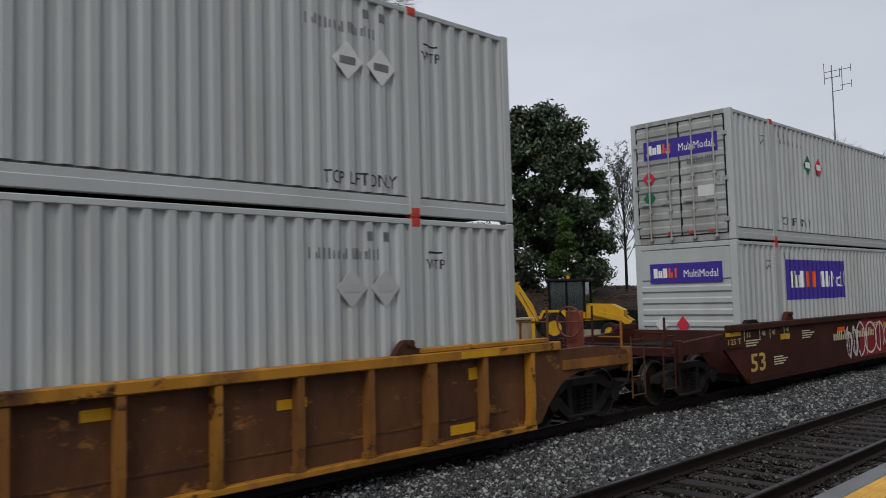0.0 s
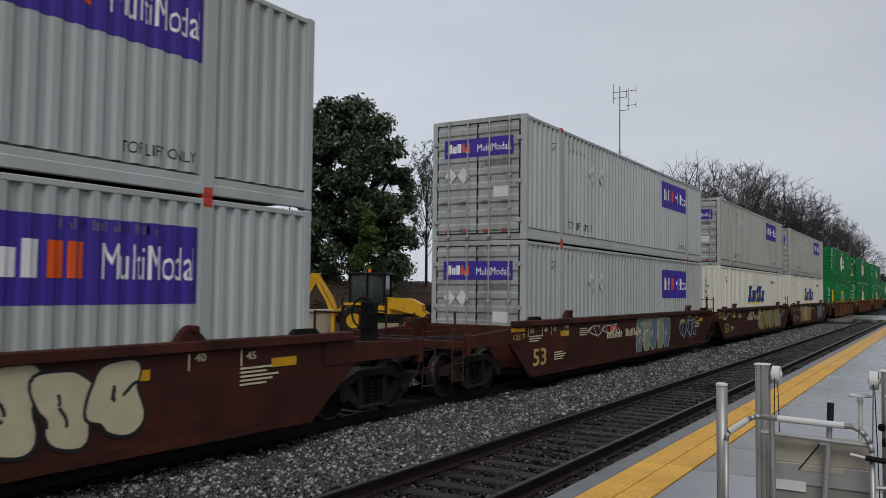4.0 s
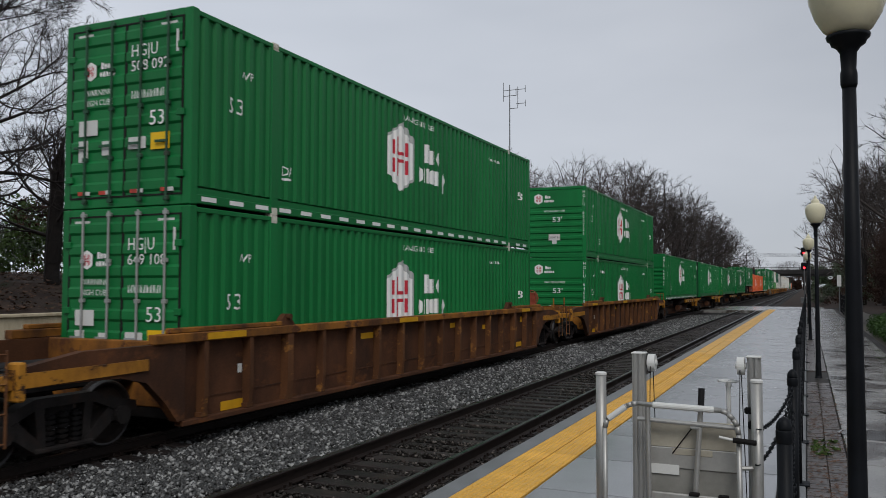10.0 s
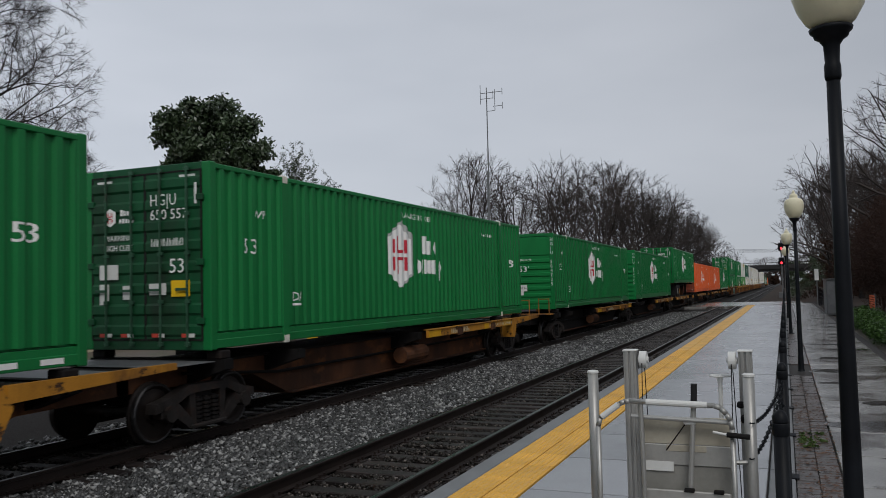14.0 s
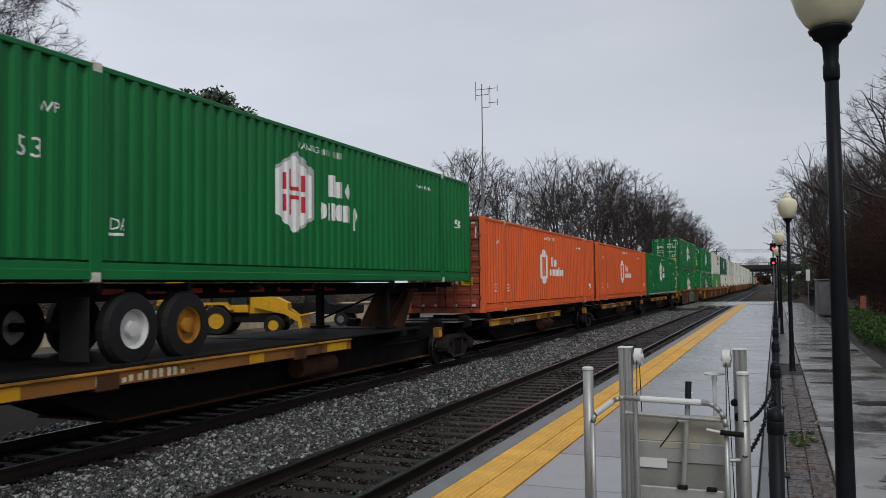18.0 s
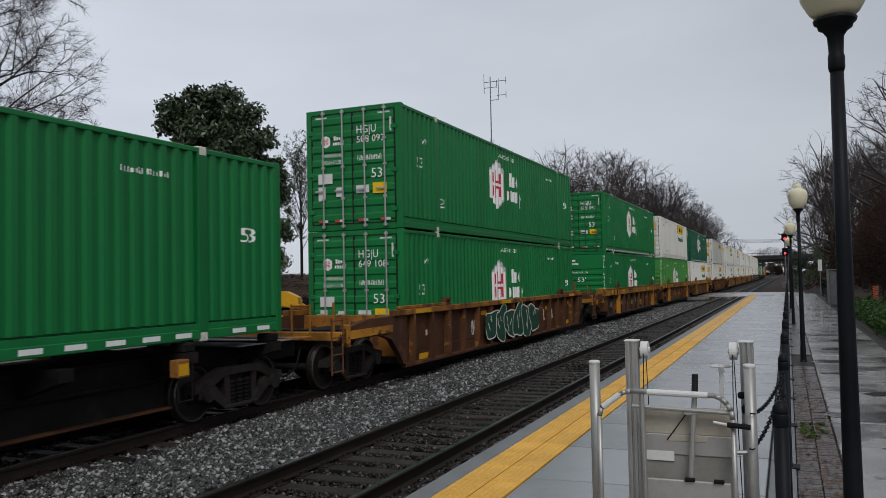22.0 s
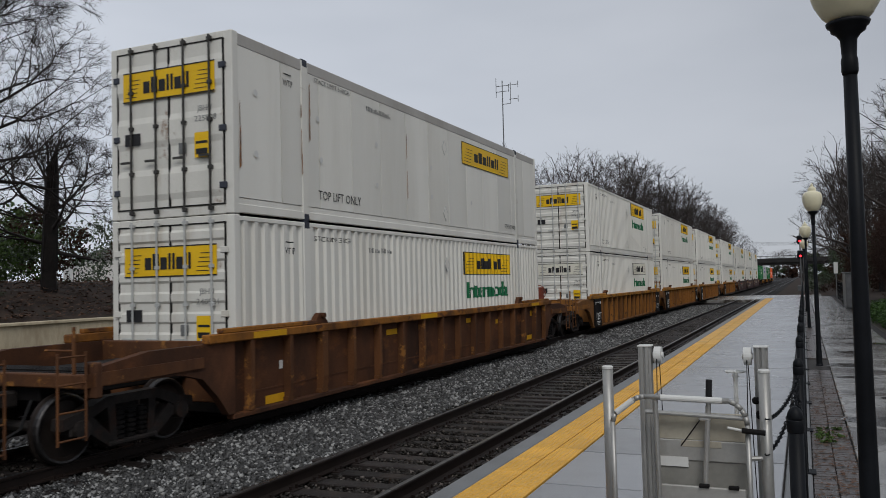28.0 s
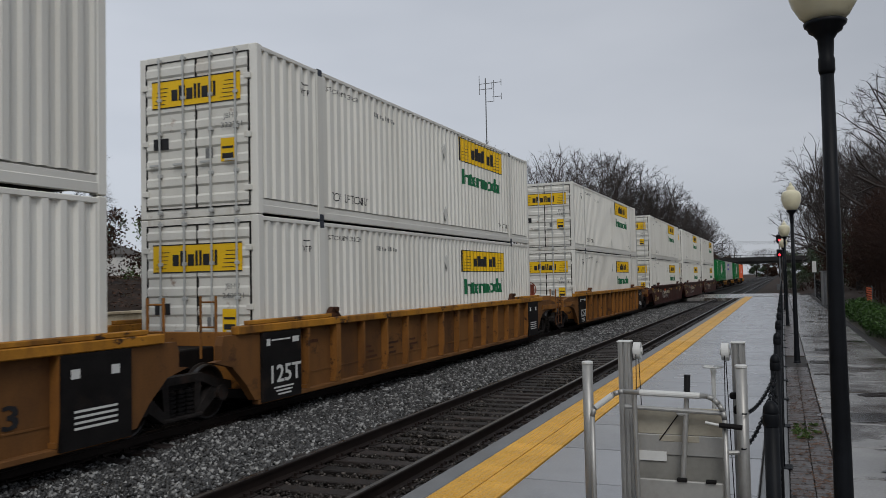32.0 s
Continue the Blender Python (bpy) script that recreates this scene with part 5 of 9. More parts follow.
# ---- the train: rail cars ----
def truck(parent, y, name="truck"):
    """A two-axle freight truck: wheels, axles, cast side frames, springs and bolster."""
    base = part(name, shared("bolster", lambda: Build().box(-1.0, 1.0, -0.22, 0.22, 0.42, 0.72, 0.03), BLACK_STEEL, "bolster"), BLACK_STEEL, parent)
    base.matrix_basis = pose(0, y, 0)
    def wheel_shape(x, yy, s):
        b = Build()
        rings = [(0.0, 0.12), (0.16, 0.12), (0.18, 0.075), (0.36, 0.055), (0.40, 0.1), (0.435, 0.1), (0.44, 0.02), (0.47, 0.0), (0.47, -0.03), (0.0, -0.03)]
        n, verts, faces = 26, [], []
        for r, d in rings:
            verts += [(x + s * (d - 0.02), yy + r * math.cos(2 * math.pi * i / n), 0.435 + r * math.sin(2 * math.pi * i / n)) for i in range(n)]
        for k in range(len(rings) - 1):
            faces += [(k * n + i, k * n + (i + 1) % n, (k + 1) * n + (i + 1) % n, (k + 1) * n + i) for i in range(n)]
        return b.add(verts, faces)
    def tread_ring(x, yy):
        b, n = Build(), 28
        for r, d in ((0.405, 0.088), (0.43, 0.092), (0.448, 0.075), (0.45, 0.02)):
            b.v += [(x + d, yy + r * math.cos(2 * math.pi * i / n), 0.435 + r * math.sin(2 * math.pi * i / n)) for i in range(n)]
        b.f += [(k * n + i, k * n + (i + 1) % n, (k + 1) * n + (i + 1) % n, (k + 1) * n + i) for k in range(3) for i in range(n)]
        return b
    for yy in (-0.89, 0.89):
        for x, s in ((-0.76, -1), (0.76, 1)):
            if x > 0:
                part("wheel_tread", shared(("tread", yy), lambda: tread_ring(x, yy), TREAD, "wheel_tread"), TREAD, base)
            part("wheel", shared(("wheel", x, yy), lambda: wheel_shape(x, yy, s), WHEEL_STEEL, "wheel"), WHEEL_STEEL, base)
        part("axle", shared(("axle", yy), lambda: Build().tube((-1.05, yy, 0.435), (1.05, yy, 0.435), 0.075, n=10), TRUCK_STEEL, "axle"), TRUCK_STEEL, base)
    def frame_shape(x):
        b = Build()
        top = [(-1.18, 0.46), (-1.16, 0.6), (-0.86, 0.66), (-0.45, 0.8), (0.45, 0.8), (0.86, 0.66), (1.16, 0.6), (1.18, 0.46), (0.84, 0.5), (0.46, 0.66), (0.28, 0.68), (-0.28, 0.68), (-0.46, 0.66), (-0.84, 0.5)]
        b.prism(top, x - 0.1, x + 0.1, "x")
        for s in (-1, 1):
            b.prism([(s * 0.84, 0.48), (s * 0.74, 0.36), (s * 0.42, 0.14), (s * 0.3, 0.2), (s * 0.44, 0.34), (s * 0.68, 0.56)], x - 0.09, x + 0.09, "x")
            b.prism([(s * 0.44, 0.68), (s * 0.3, 0.68), (s * 0.27, 0.2), (s * 0.38, 0.2)], x - 0.08, x + 0.08, "x")
            b.tube((x - 0.1, s * 0.89, 0.435), (x + 0.16, s * 0.89, 0.435), 0.125, n=12)
            b.box(x - 0.1, x + 0.1, s * 0.89 - 0.16, s * 0.89 + 0.16, 0.36, 0.52, 0.02)
        b.box(x - 0.12, x + 0.12, -0.44, 0.44, 0.13, 0.2, 0.02)
        return b
    for x in (-1.0, 1.0):
        part("side_frame", shared(("frame", x), lambda: frame_shape(x), TRUCK_STEEL, "side_frame"), TRUCK_STEEL, base)
        def coil(x=x):
            b = Build()
            for yy in (-0.2, 0.0, 0.2):
                for k in range(6):
                    b.tube((x + 0.02, yy, 0.21 + k * 0.065), (x + 0.02, yy, 0.25 + k * 0.065), 0.085, 0.085, n=10)
                b.tube((x + 0.02, yy, 0.2), (x + 0.02, yy, 0.6), 0.05, n=8)
            return b
        part("spring_nest", shared(("coil", x), coil, BLACK_STEEL, "spring_nest"), BLACK_STEEL, base)


def ladder(parent, x, y, z0, z1, rungs, material, deep=0.42):
    b = Build()
    for yy in (y, y + deep):
        b.tube((x, yy, z0), (x, yy, z1), 0.017, n=6)
    for i in range(rungs):
        z = z0 + 0.05 + (z1 - z0 - 0.1) * i / max(rungs - 1, 1)
        b.tube((x, y, z), (x, y + deep, z), 0.014, n=6)
    part("ladder", b, material, parent)


def well_car(style, near, far, sill=CAR_RUST, panel=CAR_PANEL, rib=CAR_RUST, end_paint=CAR_RUST, label="", ribs=16, accents=True, rib_w=0.045):
    """A well car. near and far: 'end' has a coupler, a platform and a truck of its own; 'joint' shares its truck with the next unit."""
    ob = thing("well_car", label, "rail car")
    smooth, heavy = style == "smooth", style == "heavy"
    y0, y1 = -0.25, BOX_L + 0.25
    zt, zb = 1.5, 0.2
    for s in (-1, 1):
        xo, xi = (s * 1.42, s * 1.36) if smooth else (s * 1.335, s * 1.303)
        p0, p1 = (y0 + 0.23, y1 - 0.23) if heavy else (y0, y1)
        outline = [(y0 - 0.75, 0.98), (y0 + 0.25, zb), (y1 - 0.25, zb), (y1 + 0.75, 0.98), (y1 + 0.75, zt - 0.13), (y0 - 0.75, zt - 0.13)] if smooth else [(p0, zb), (p1, zb), (p1, zt - 0.12), (p0, zt - 0.12)]
        part("side_plate", Build().prism(outline, min(xi, xo), max(xi, xo), "x"), panel, ob)
        a, b_ = min(s * 1.34, s * 1.5), max(s * 1.34, s * 1.5)
        part("top_sill", Build().box(a, b_, y0 - 0.6, y1 + 0.6, zt - (0.32 if heavy else 0.14), zt, 0.015), sill, ob)
        if heavy:
            part("sill_cap", Build().box(min(s * 1.34, s * 1.53), max(s * 1.34, s * 1.53), y0 - 0.6, y1 + 0.6, zt + 0.001, zt + 0.03, 0.006), CAR_TAN, ob)
            part("train_pipe", Build().tube((s * 1.44, 0.2, zt - 0.4), (s * 1.44, BOX_L - 0.2, zt - 0.4), 0.025, n=6), BLACK_STEEL, ob)
            for y in (0.9, 1.7, 13.2, 15.0, 15.7):
                part("sill_rib", Build().box(min(s * 1.48, s * 1.525), max(s * 1.48, s * 1.525), y - 0.05, y + 0.05, zt - 0.3, zt - 0.001, 0.01), CAR_DULL, ob)
        if smooth:
            part("bottom_sill", Build().prism([(y0 + 0.2, zb + 0.1), (y0 + 0.32, zb - 0.02), (y1 - 0.32, zb - 0.02), (y1 - 0.2, zb + 0.1)], min(s * 1.3, s * 1.44), max(s * 1.3, s * 1.44), "x"), panel, ob)
        else:
            part("bottom_sill", Build().box(min(s * 1.3, s * 1.45), max(s * 1.3, s * 1.45), y0, y1, zb - 0.04, zb + 0.04, 0.01), sill if accents and sill == CAR_YELLOW else panel, ob)
            for i in range(ribs):
                y = (1.15, 2.33, 3.8, 5.35, 6.9, 8.45, 10.0, 11.5, 12.7, 13.8, 15.0)[i] if heavy else 0.2 + 1.073 * i
                w = 0.085 if not heavy and i in (2, 13) else rib_w
                drop = 0.322 if heavy else 0.142
                foot = w + 0.03
                def rib_shape(y=y, w=w, s=s, drop=drop):
                    d0, d1 = s * 1.33, s * (1.485 if w < 0.09 else 1.5)
                    b = Build()
                    b.prism([(d0, zb + 0.05), (s * 1.45, zb + 0.05), (d1, zb + 0.35), (d1, zt - drop), (d0, zt - drop)], y - w, y + w, "y")
                    if not heavy:
                        b.prism([(d0, zb + 0.045), (s * 1.452, zb + 0.045), (s * 1.452, zb + 0.11), (d0, zb + 0.11)], y - foot, y + foot, "y")
                    return b
                if s > 0:
                    part("rib", rib_shape(), rib if (i % 5 or not accents) else sill, ob)
                else:
                    far_ribs = joined(far_ribs, rib_shape()) if i else rib_shape()
            if s < 0:
                tagged(part("far_ribs", far_ribs, rib, ob), kind="stuff")
            part("panel_seam", Build().box(min(s * 1.335, s * 1.345), max(s * 1.335, s * 1.345), 0.3, BOX_L - 0.3, zb + 0.3, zb + 0.325), panel, ob)
        for p, q in ((y0 - 0.3, 2.1), (13.95, y1 + 0.3)) if not smooth and not heavy else ():
            part("guide_rail", Build().box(min(s * 1.37, s * 1.485), max(s * 1.37, s * 1.485), p, q, zt + 0.002, zt + 0.075, 0.012), sill, ob)
        for y in (2.3, 13.75):
            b = Build().prism([(y - 0.24, zt), (y - 0.14, zt + 0.12), (y - 0.06, zt + 0.19), (y + 0.06, zt + 0.19), (y + 0.13, zt + 0.1), (y + 0.24, zt)], min(s * 1.33, s * 1.44), max(s * 1.33, s * 1.44), "x")
            if heavy:
                b = Build().prism([(y - 0.2, zt + 0.03), (y - 0.15, zt + 0.12), (y + 0.12, zt + 0.36), (y + 0.16, zt + 0.36), (y + 0.16, zt + 0.03)], min(s * 1.36, s * 1.46), max(s * 1.36, s * 1.46), "x")
            b.tube((s * 1.31, y + 0.02, zt + 0.15), (s * 1.5, y + 0.02, zt + 0.15), 0.05, n=10)
            part("container_guide", b, sill if smooth else CAR_PANEL, ob)
        for y, z in ((-0.05, 0.6), (BOX_L - 0.55, 0.6)) if smooth else ():
            part("guide_plate", Build().prism([(y, zt), (y + 0.6, zt), (y + 0.5, zt + 0.08), (y + 0.1, zt + 0.08)], min(s * 1.36, s * 1.47), max(s * 1.36, s * 1.47), "x"), BLACK_STEEL if smooth else sill, ob)
    part("well_floor", joined(Build().box(-1.29, 1.29, -0.2, 0.9, 0.24, 0.4, 0.01), Build().box(-1.29, 1.29, BOX_L - 0.9, BOX_L + 0.2, 0.24, 0.4, 0.01), *[Build().box(-1.29, 1.29, 3.0 + i * 2.5, 3.25 + i * 2.5, 0.24, 0.4, 0.01) for i in range(5)], *[Build().box(x - 0.12, x + 0.12, -0.1, BOX_L + 0.1, 0.25, 0.39, 0.01) for x in (-1.1, 0.0, 1.1)]), BLACK_STEEL, ob)
    for kind, s in ((near, -1), (far, 1)):
        base = 0.0 if s < 0 else BOX_L
        Y = lambda d: base + s * d
        span = lambda p, q: (min(Y(p), Y(q)), max(Y(p), Y(q)))
        reach = 2.95 if kind == "end" else 1.2
        p0, p1 = span(0.2, reach)
        part("end_deck", Build().box(-0.5, 0.5, p0, p1, 0.78, 1.12, 0.02), BLACK_STEEL, ob)
        part("end_bulkhead", Build().box(-1.36, 1.36, *span(0.1, 0.22), 0.4, 1.36, 0.015), end_paint, ob)
        for x in (-1, 1):
            a = [(Y(0.2), zb + 0.05), (Y(0.35), zb + 0.05), (Y(0.6), 0.55), (Y(0.95), 0.86), (Y(1.4), 0.97), (Y(min(2.2, reach)), 0.99), (Y(reach), 0.99), (Y(reach), 1.22), (Y(min(2.0, reach - 0.05)), 1.36), (Y(0.2), 1.36)]
            if smooth:
                a = [(Y(0.2), 1.0), (Y(reach), 1.0), (Y(reach), 1.24), (Y(0.2), 1.365)]
            elif heavy:
                a = [(Y(0.2), 1.1), (Y(reach), 1.05), (Y(reach), 1.3), (Y(0.2), 1.36)]
            part("end_arch", Build().prism(a, min(x * 1.3, x * 1.44), max(x * 1.3, x * 1.44), "x"), end_paint if smooth or style == "tan" or heavy else panel, ob)
            if kind == "end" and heavy:
                part("end_block", Build().box(min(x * 1.15, x * 1.5), max(x * 1.15, x * 1.5), *span(0.86, 1.75), 1.2, 1.56, 0.02), CAR_YELLOW, ob)
                pocket = part("step_pocket", Build().box(min(x * 1.2, x * 1.46), max(x * 1.2, x * 1.46), *span(1.05, 1.5), 0.88, 1.2, 0.015), CAR_YELLOW, ob)
                # flat black plate in place of the shade inside the pocket's opening
                part("pocket_recess", Build().box(min(x * 1.44, x * 1.466), max(x * 1.44, x * 1.466), *span(1.12, 1.43), 0.98, 1.14), BLACK_STEEL, pocket)
            elif kind == "end" and style == "ribbed":
                part("end_rail", Build().prism([(Y(0.95), 1.18), (Y(0.95), 1.03), (Y(reach), 1.0), (Y(reach), 1.17)], min(x * 1.44, x * 1.475), max(x * 1.44, x * 1.475), "x"), CAR_YELLOW if end_paint == CAR_RUST else end_paint, ob)
            if kind == "end":
                part("end_post", Build().box(min(x * 1.3, x * 1.48), max(x * 1.3, x * 1.48), *span(reach - 0.12, reach), 0.85, 1.3, 0.02), sill if smooth else (CAR_YELLOW if end_paint == CAR_RUST or heavy else end_paint), ob)
        if kind == "end":
            part("crossover_platform", joined(Build().box(-1.3, 1.3, *span(reach - 0.5, reach), 1.13, 1.17, 0.008), *[Build().box(-1.3, 1.3, *span(reach - 0.47 + 0.11 * i, reach - 0.4 + 0.11 * i), 1.172, 1.19) for i in range(4)]), BLACK_STEEL, ob)
            part("end_sill", Build().box(-1.4, 1.4, *span(reach - 0.02, reach + 0.12), 0.98, 1.16, 0.015), end_paint if smooth else (CAR_YELLOW if end_paint == CAR_RUST or heavy else end_paint), ob)
            b = Build()
            for x in (-1.2, -0.5, 1.2):
                b.tube((x, Y(reach + 0.08), 1.1), (x, Y(reach + 0.08), 1.75 if x != -0.5 else 2.0), 0.025, n=6)
            b.tube((-1.2, Y(reach + 0.08), 1.72), (-0.5, Y(reach + 0.08), 1.72), 0.018, n=6)
            b.tube((1.2, Y(reach + 0.08), 1.45), (0.7, Y(reach + 0.08), 1.45), 0.018, n=6)
            b.tube((-1.25, Y(reach + 0.08), 1.12), (1.25, Y(reach + 0.08), 1.12), 0.025, n=6)
            part("grab_iron", b, end_paint, ob)
            ladder(ob, 1.4, Y(reach) - (0.5 if s < 0 else -0.08), 0.35, 1.45, 4, end_paint if smooth else CAR_DULL)
            if s > 0:
                w = Build()
                pts = [(0.55 + 0.28 * math.cos(k * math.pi / 8), Y(reach - 0.6), 1.75 + 0.28 * math.sin(k * math.pi / 8)) for k in range(17)]
                w.path(pts, 0.018, 6)
                for k in range(0, 16, 4):
                    w.tube((0.55, Y(reach - 0.6), 1.75), pts[k], 0.012, n=5)
                w.box(0.4, 0.7, *span(reach - 0.52, reach - 0.35), 1.2, 1.95, 0.02)
                part("hand_brake", w, ORANGE_DARK if style == "ribbed" else BLACK_STEEL, ob)
            c = Build().box(-0.12, 0.12, *span(reach, reach + 0.5), 0.7, 0.92, 0.03)
            c.box(-0.2, 0.2, *span(reach + 0.42, reach + 0.72), 0.66, 0.98, 0.06)
            part("coupler", c, TRUCK_STEEL, ob)
            hose = Build()
            hose.path([(0.35, Y(reach), 0.8), (0.38, Y(reach + 0.2), 0.45), (0.3, Y(reach + 0.5), 0.3), (0.2, Y(reach + 0.72), 0.4)], 0.022, 6)
            part("air_hose", hose, RUBBER, ob)
            truck(ob, Y(1.95))
        else:
            c = Build().box(-0.3, 0.3, *span(1.0, 1.75), 0.72, 1.02, 0.04)
            c.tube((0, Y(1.68), 0.6), (0, Y(1.68), 1.1), 0.25, n=14)
            part("articulated_joint", c, BLACK_STEEL, ob)
            b = Build()
            for x in (0.95, 1.25):
                b.tube((x, Y(1.1), 1.0), (x, Y(1.1), 2.0), 0.022, n=6)
            b.tube((0.95, Y(1.1), 1.9), (1.25, Y(1.1), 1.9), 0.016, n=6)
            b.tube((0.95, Y(1.1), 1.5), (1.25, Y(1.1), 1.5), 0.016, n=6)
            part("grab_iron", b, end_paint, ob)
            if s > 0:
                truck(ob, Y(1.68))
    return ob


def stencil(ob, items, x=1.432, material=CREAM_INK):
    """Plain stencilled bars and patches on a car's side: y, z, length, height."""
    lines = {}
    for y, z, w, h, m in items:
        if h < 0.06:
            lines.setdefault(m, Build()).box(x - 0.004, x, y, y + w, z, z + h)
        else:
            part("stencil", Build().box(x - 0.004, x, y, y + w, z, z + h), m, ob)
    for m, b in lines.items():
        part("stencil_bar", b, m, ob)


def words(ob, text, y, z, size, width, material=CREAM_INK, x=1.434):
    t = text_shape(text, size, "side", (0, y, z), width)
    b = Build()
    fat = size * 0.05
    for k, (dy, dz) in enumerate(((0, 0), (fat, 0), (0, fat * 0.5), (fat, fat * 0.5)) if size > 0.14 else ((0, 0),)):
        b.add([(x + 0.0003 * k, v[1] + dy, v[2] + dz) for v in t.v], t.f)
    part("lettering", b, material, ob)


def brown_marks(ob, rng, near_end):
    st = []
    for y in (1.75, 5.3, 8.9, 12.6, 15.2):
        st.append((y, 1.06, 0.52, 0.13, AMBER_FILM if y != 5.3 else ORANGE_INK))
    for y, z, n in ((3.0, 1.02, 4), (1.35, 0.5, 4), (-0.05, 1.0, 3), (14.6, 0.85, 5), (8.0, 1.12, 2)):
        for k in range(n):
            st.append((y, z + 0.055 * k, 0.5 + 0.12 * ((k * 7) % 3), 0.028, CREAM_INK))
    for y, text in ((-0.02, "53"), (0.75, "48"), (1.28, "45"), (2.05, "40"), (13.8, "40"), (14.7, "45")):
        words(ob, text, y, 1.2 if text != "40" else 1.23, 0.15, 0.18)
        st.append((y - 0.1, 1.12, 0.025, 0.22, CREAM_INK))
    words(ob, "28", 2.05, 1.06, 0.15, 0.18)
    stencil(ob, st)
    words(ob, "53", 0.1, 0.43, 0.56, 0.72, GOLD_INK)
    part("lettering", Build().add([(1.434, v[1], v[2]) for v in glyphs(5.0, 6.3, 0.85, 1.08, 5, (5, 2, 1, 1), 0.3).v], glyphs(5.0, 6.3, 0.85, 1.08, 5, (5, 2, 1, 1), 0.3).f), CREAM_INK, ob)
    g = glyphs(6.6, 8.1, 0.85, 1.08, 6, (3, 5, 2, 1), 0.3)
    part("lettering", Build().add([(1.434, v[1], v[2]) for v in g.v], g.f), CREAM_INK, ob)
    if near_end:
        words(ob, "125 T", -0.95, 1.08, 0.17, 0.6, GOLD_INK, x=1.446)
        part("warning_patch", Build().box(1.44, 1.446, -1.0, -0.3, 1.26, 1.345), AMBER_FILM, ob)


GRAFFITI = {}


def spray(name, color):
    if name not in GRAFFITI:
        GRAFFITI[name] = mat(name, color, 0.5, vary=0.12, scale=3)
    return GRAFFITI[name]


def blob(rng, y, z, w, h, n=14, jag=0.15):
    pts = []
    for k in range(n):
        a = 2 * math.pi * k / n
        r = 1 + rng.uniform(-jag, jag)
        ca, sa = math.cos(a), math.sin(a)
        e = 0.7
        pts.append((y + w / 2 * r * math.copysign(abs(ca) ** e, ca), z + h / 2 * r * math.copysign(abs(sa) ** e, sa)))
    return pts


def graffiti(ob, y0, y1, z0, z1, fills, edge, shine, n, seed, x=1.43):
    """Overlapping lobed bubble shapes with a sprayed rim, small eyes and strokes of shine."""
    rng = random.Random(seed)
    w = (y1 - y0) / n
    mid, h = (z0 + z1) / 2, (z1 - z0)
    clip = lambda pts: [(max(y0 - 0.15, min(y1 + 0.15, p)), max(0.22, min(1.36, q))) for p, q in pts]
    m = 36
    for i in range(n):
        c, zc = y0 + (i + 0.5) * w, mid + rng.uniform(-0.05, 0.05)
        tall, wide = h * rng.uniform(0.86, 1.05), w * rng.uniform(1.15, 1.4)
        f2, f3, f5, lean = rng.uniform(0, 6.28), rng.uniform(0, 6.28), rng.uniform(0, 6.28), rng.uniform(-0.2, 0.2)
        o = []
        for k in range(m):
            a = 2 * math.pi * k / m
            r = 1 + 0.13 * math.sin(2 * a + f2) + 0.13 * math.sin(3 * a + f3) + 0.05 * math.sin(5 * a + f5)
            ca, sa = math.cos(a), math.sin(a)
            v = tall / 2 * r * math.copysign(abs(sa) ** 0.75, sa)
            o.append((c + wide / 2 * r * math.copysign(abs(ca) ** 0.75, ca) + lean * v, zc + v))
        d = 0.0012 * i
        part("graffiti_outline", Build().add([(x + d, p, q) for p, q in clip(o)], [tuple(range(m))]), edge, ob)
        rim = 0.045
        inner = []
        for p, q in o:
            e = math.hypot(p - c, q - zc)
            inner.append((c + (p - c) * (1 - rim / e), zc + (q - zc) * (1 - rim / e)))
        piece = part("graffiti_letter", Build().add([(x + 0.0006 + d, p, q) for p, q in clip(inner)], [tuple(range(m))]), fills[i % len(fills)], ob)
        lines = Build()
        for k in range(3):
            p, q = c + wide * rng.uniform(-0.28, 0.1), zc + tall * rng.uniform(-0.3, 0.15)
            turn, ln, t = rng.uniform(0.6, 2.2), tall * rng.uniform(0.14, 0.32), 0.022
            for j in range(5):
                p2, q2 = p + ln / 5 * math.cos(turn), q + ln / 5 * math.sin(turn)
                u, v = -math.sin(turn) * t, math.cos(turn) * t
                lines.add([(x + 0.0012 + d, p - u, q - v), (x + 0.0012 + d, p2 - u, q2 - v), (x + 0.0012 + d, p2 + u, q2 + v), (x + 0.0012 + d, p + u, q + v)], [(0, 1, 2, 3)])
                p, q = p2, q2
                turn += rng.choice((-1, 1)) * 0.25
        part("graffiti_stroke", lines, shine, piece)


def colour_field(ob, y0, y1, z0, z1, material, seed, x=1.429):
    """A rough-edged patch of sprayed paint."""
    rng = random.Random(seed)
    top = [(y0 + (y1 - y0) * k / 12, z1 + rng.uniform(-0.03, 0.03)) for k in range(13)]
    low = [(y1 - (y1 - y0) * k / 12, z0 + rng.uniform(-0.03, 0.03)) for k in range(13)]
    part("colour_field", Build().add([(x, p, min(q, 1.36)) for p, q in top + low], [tuple(range(26))]), material, ob)


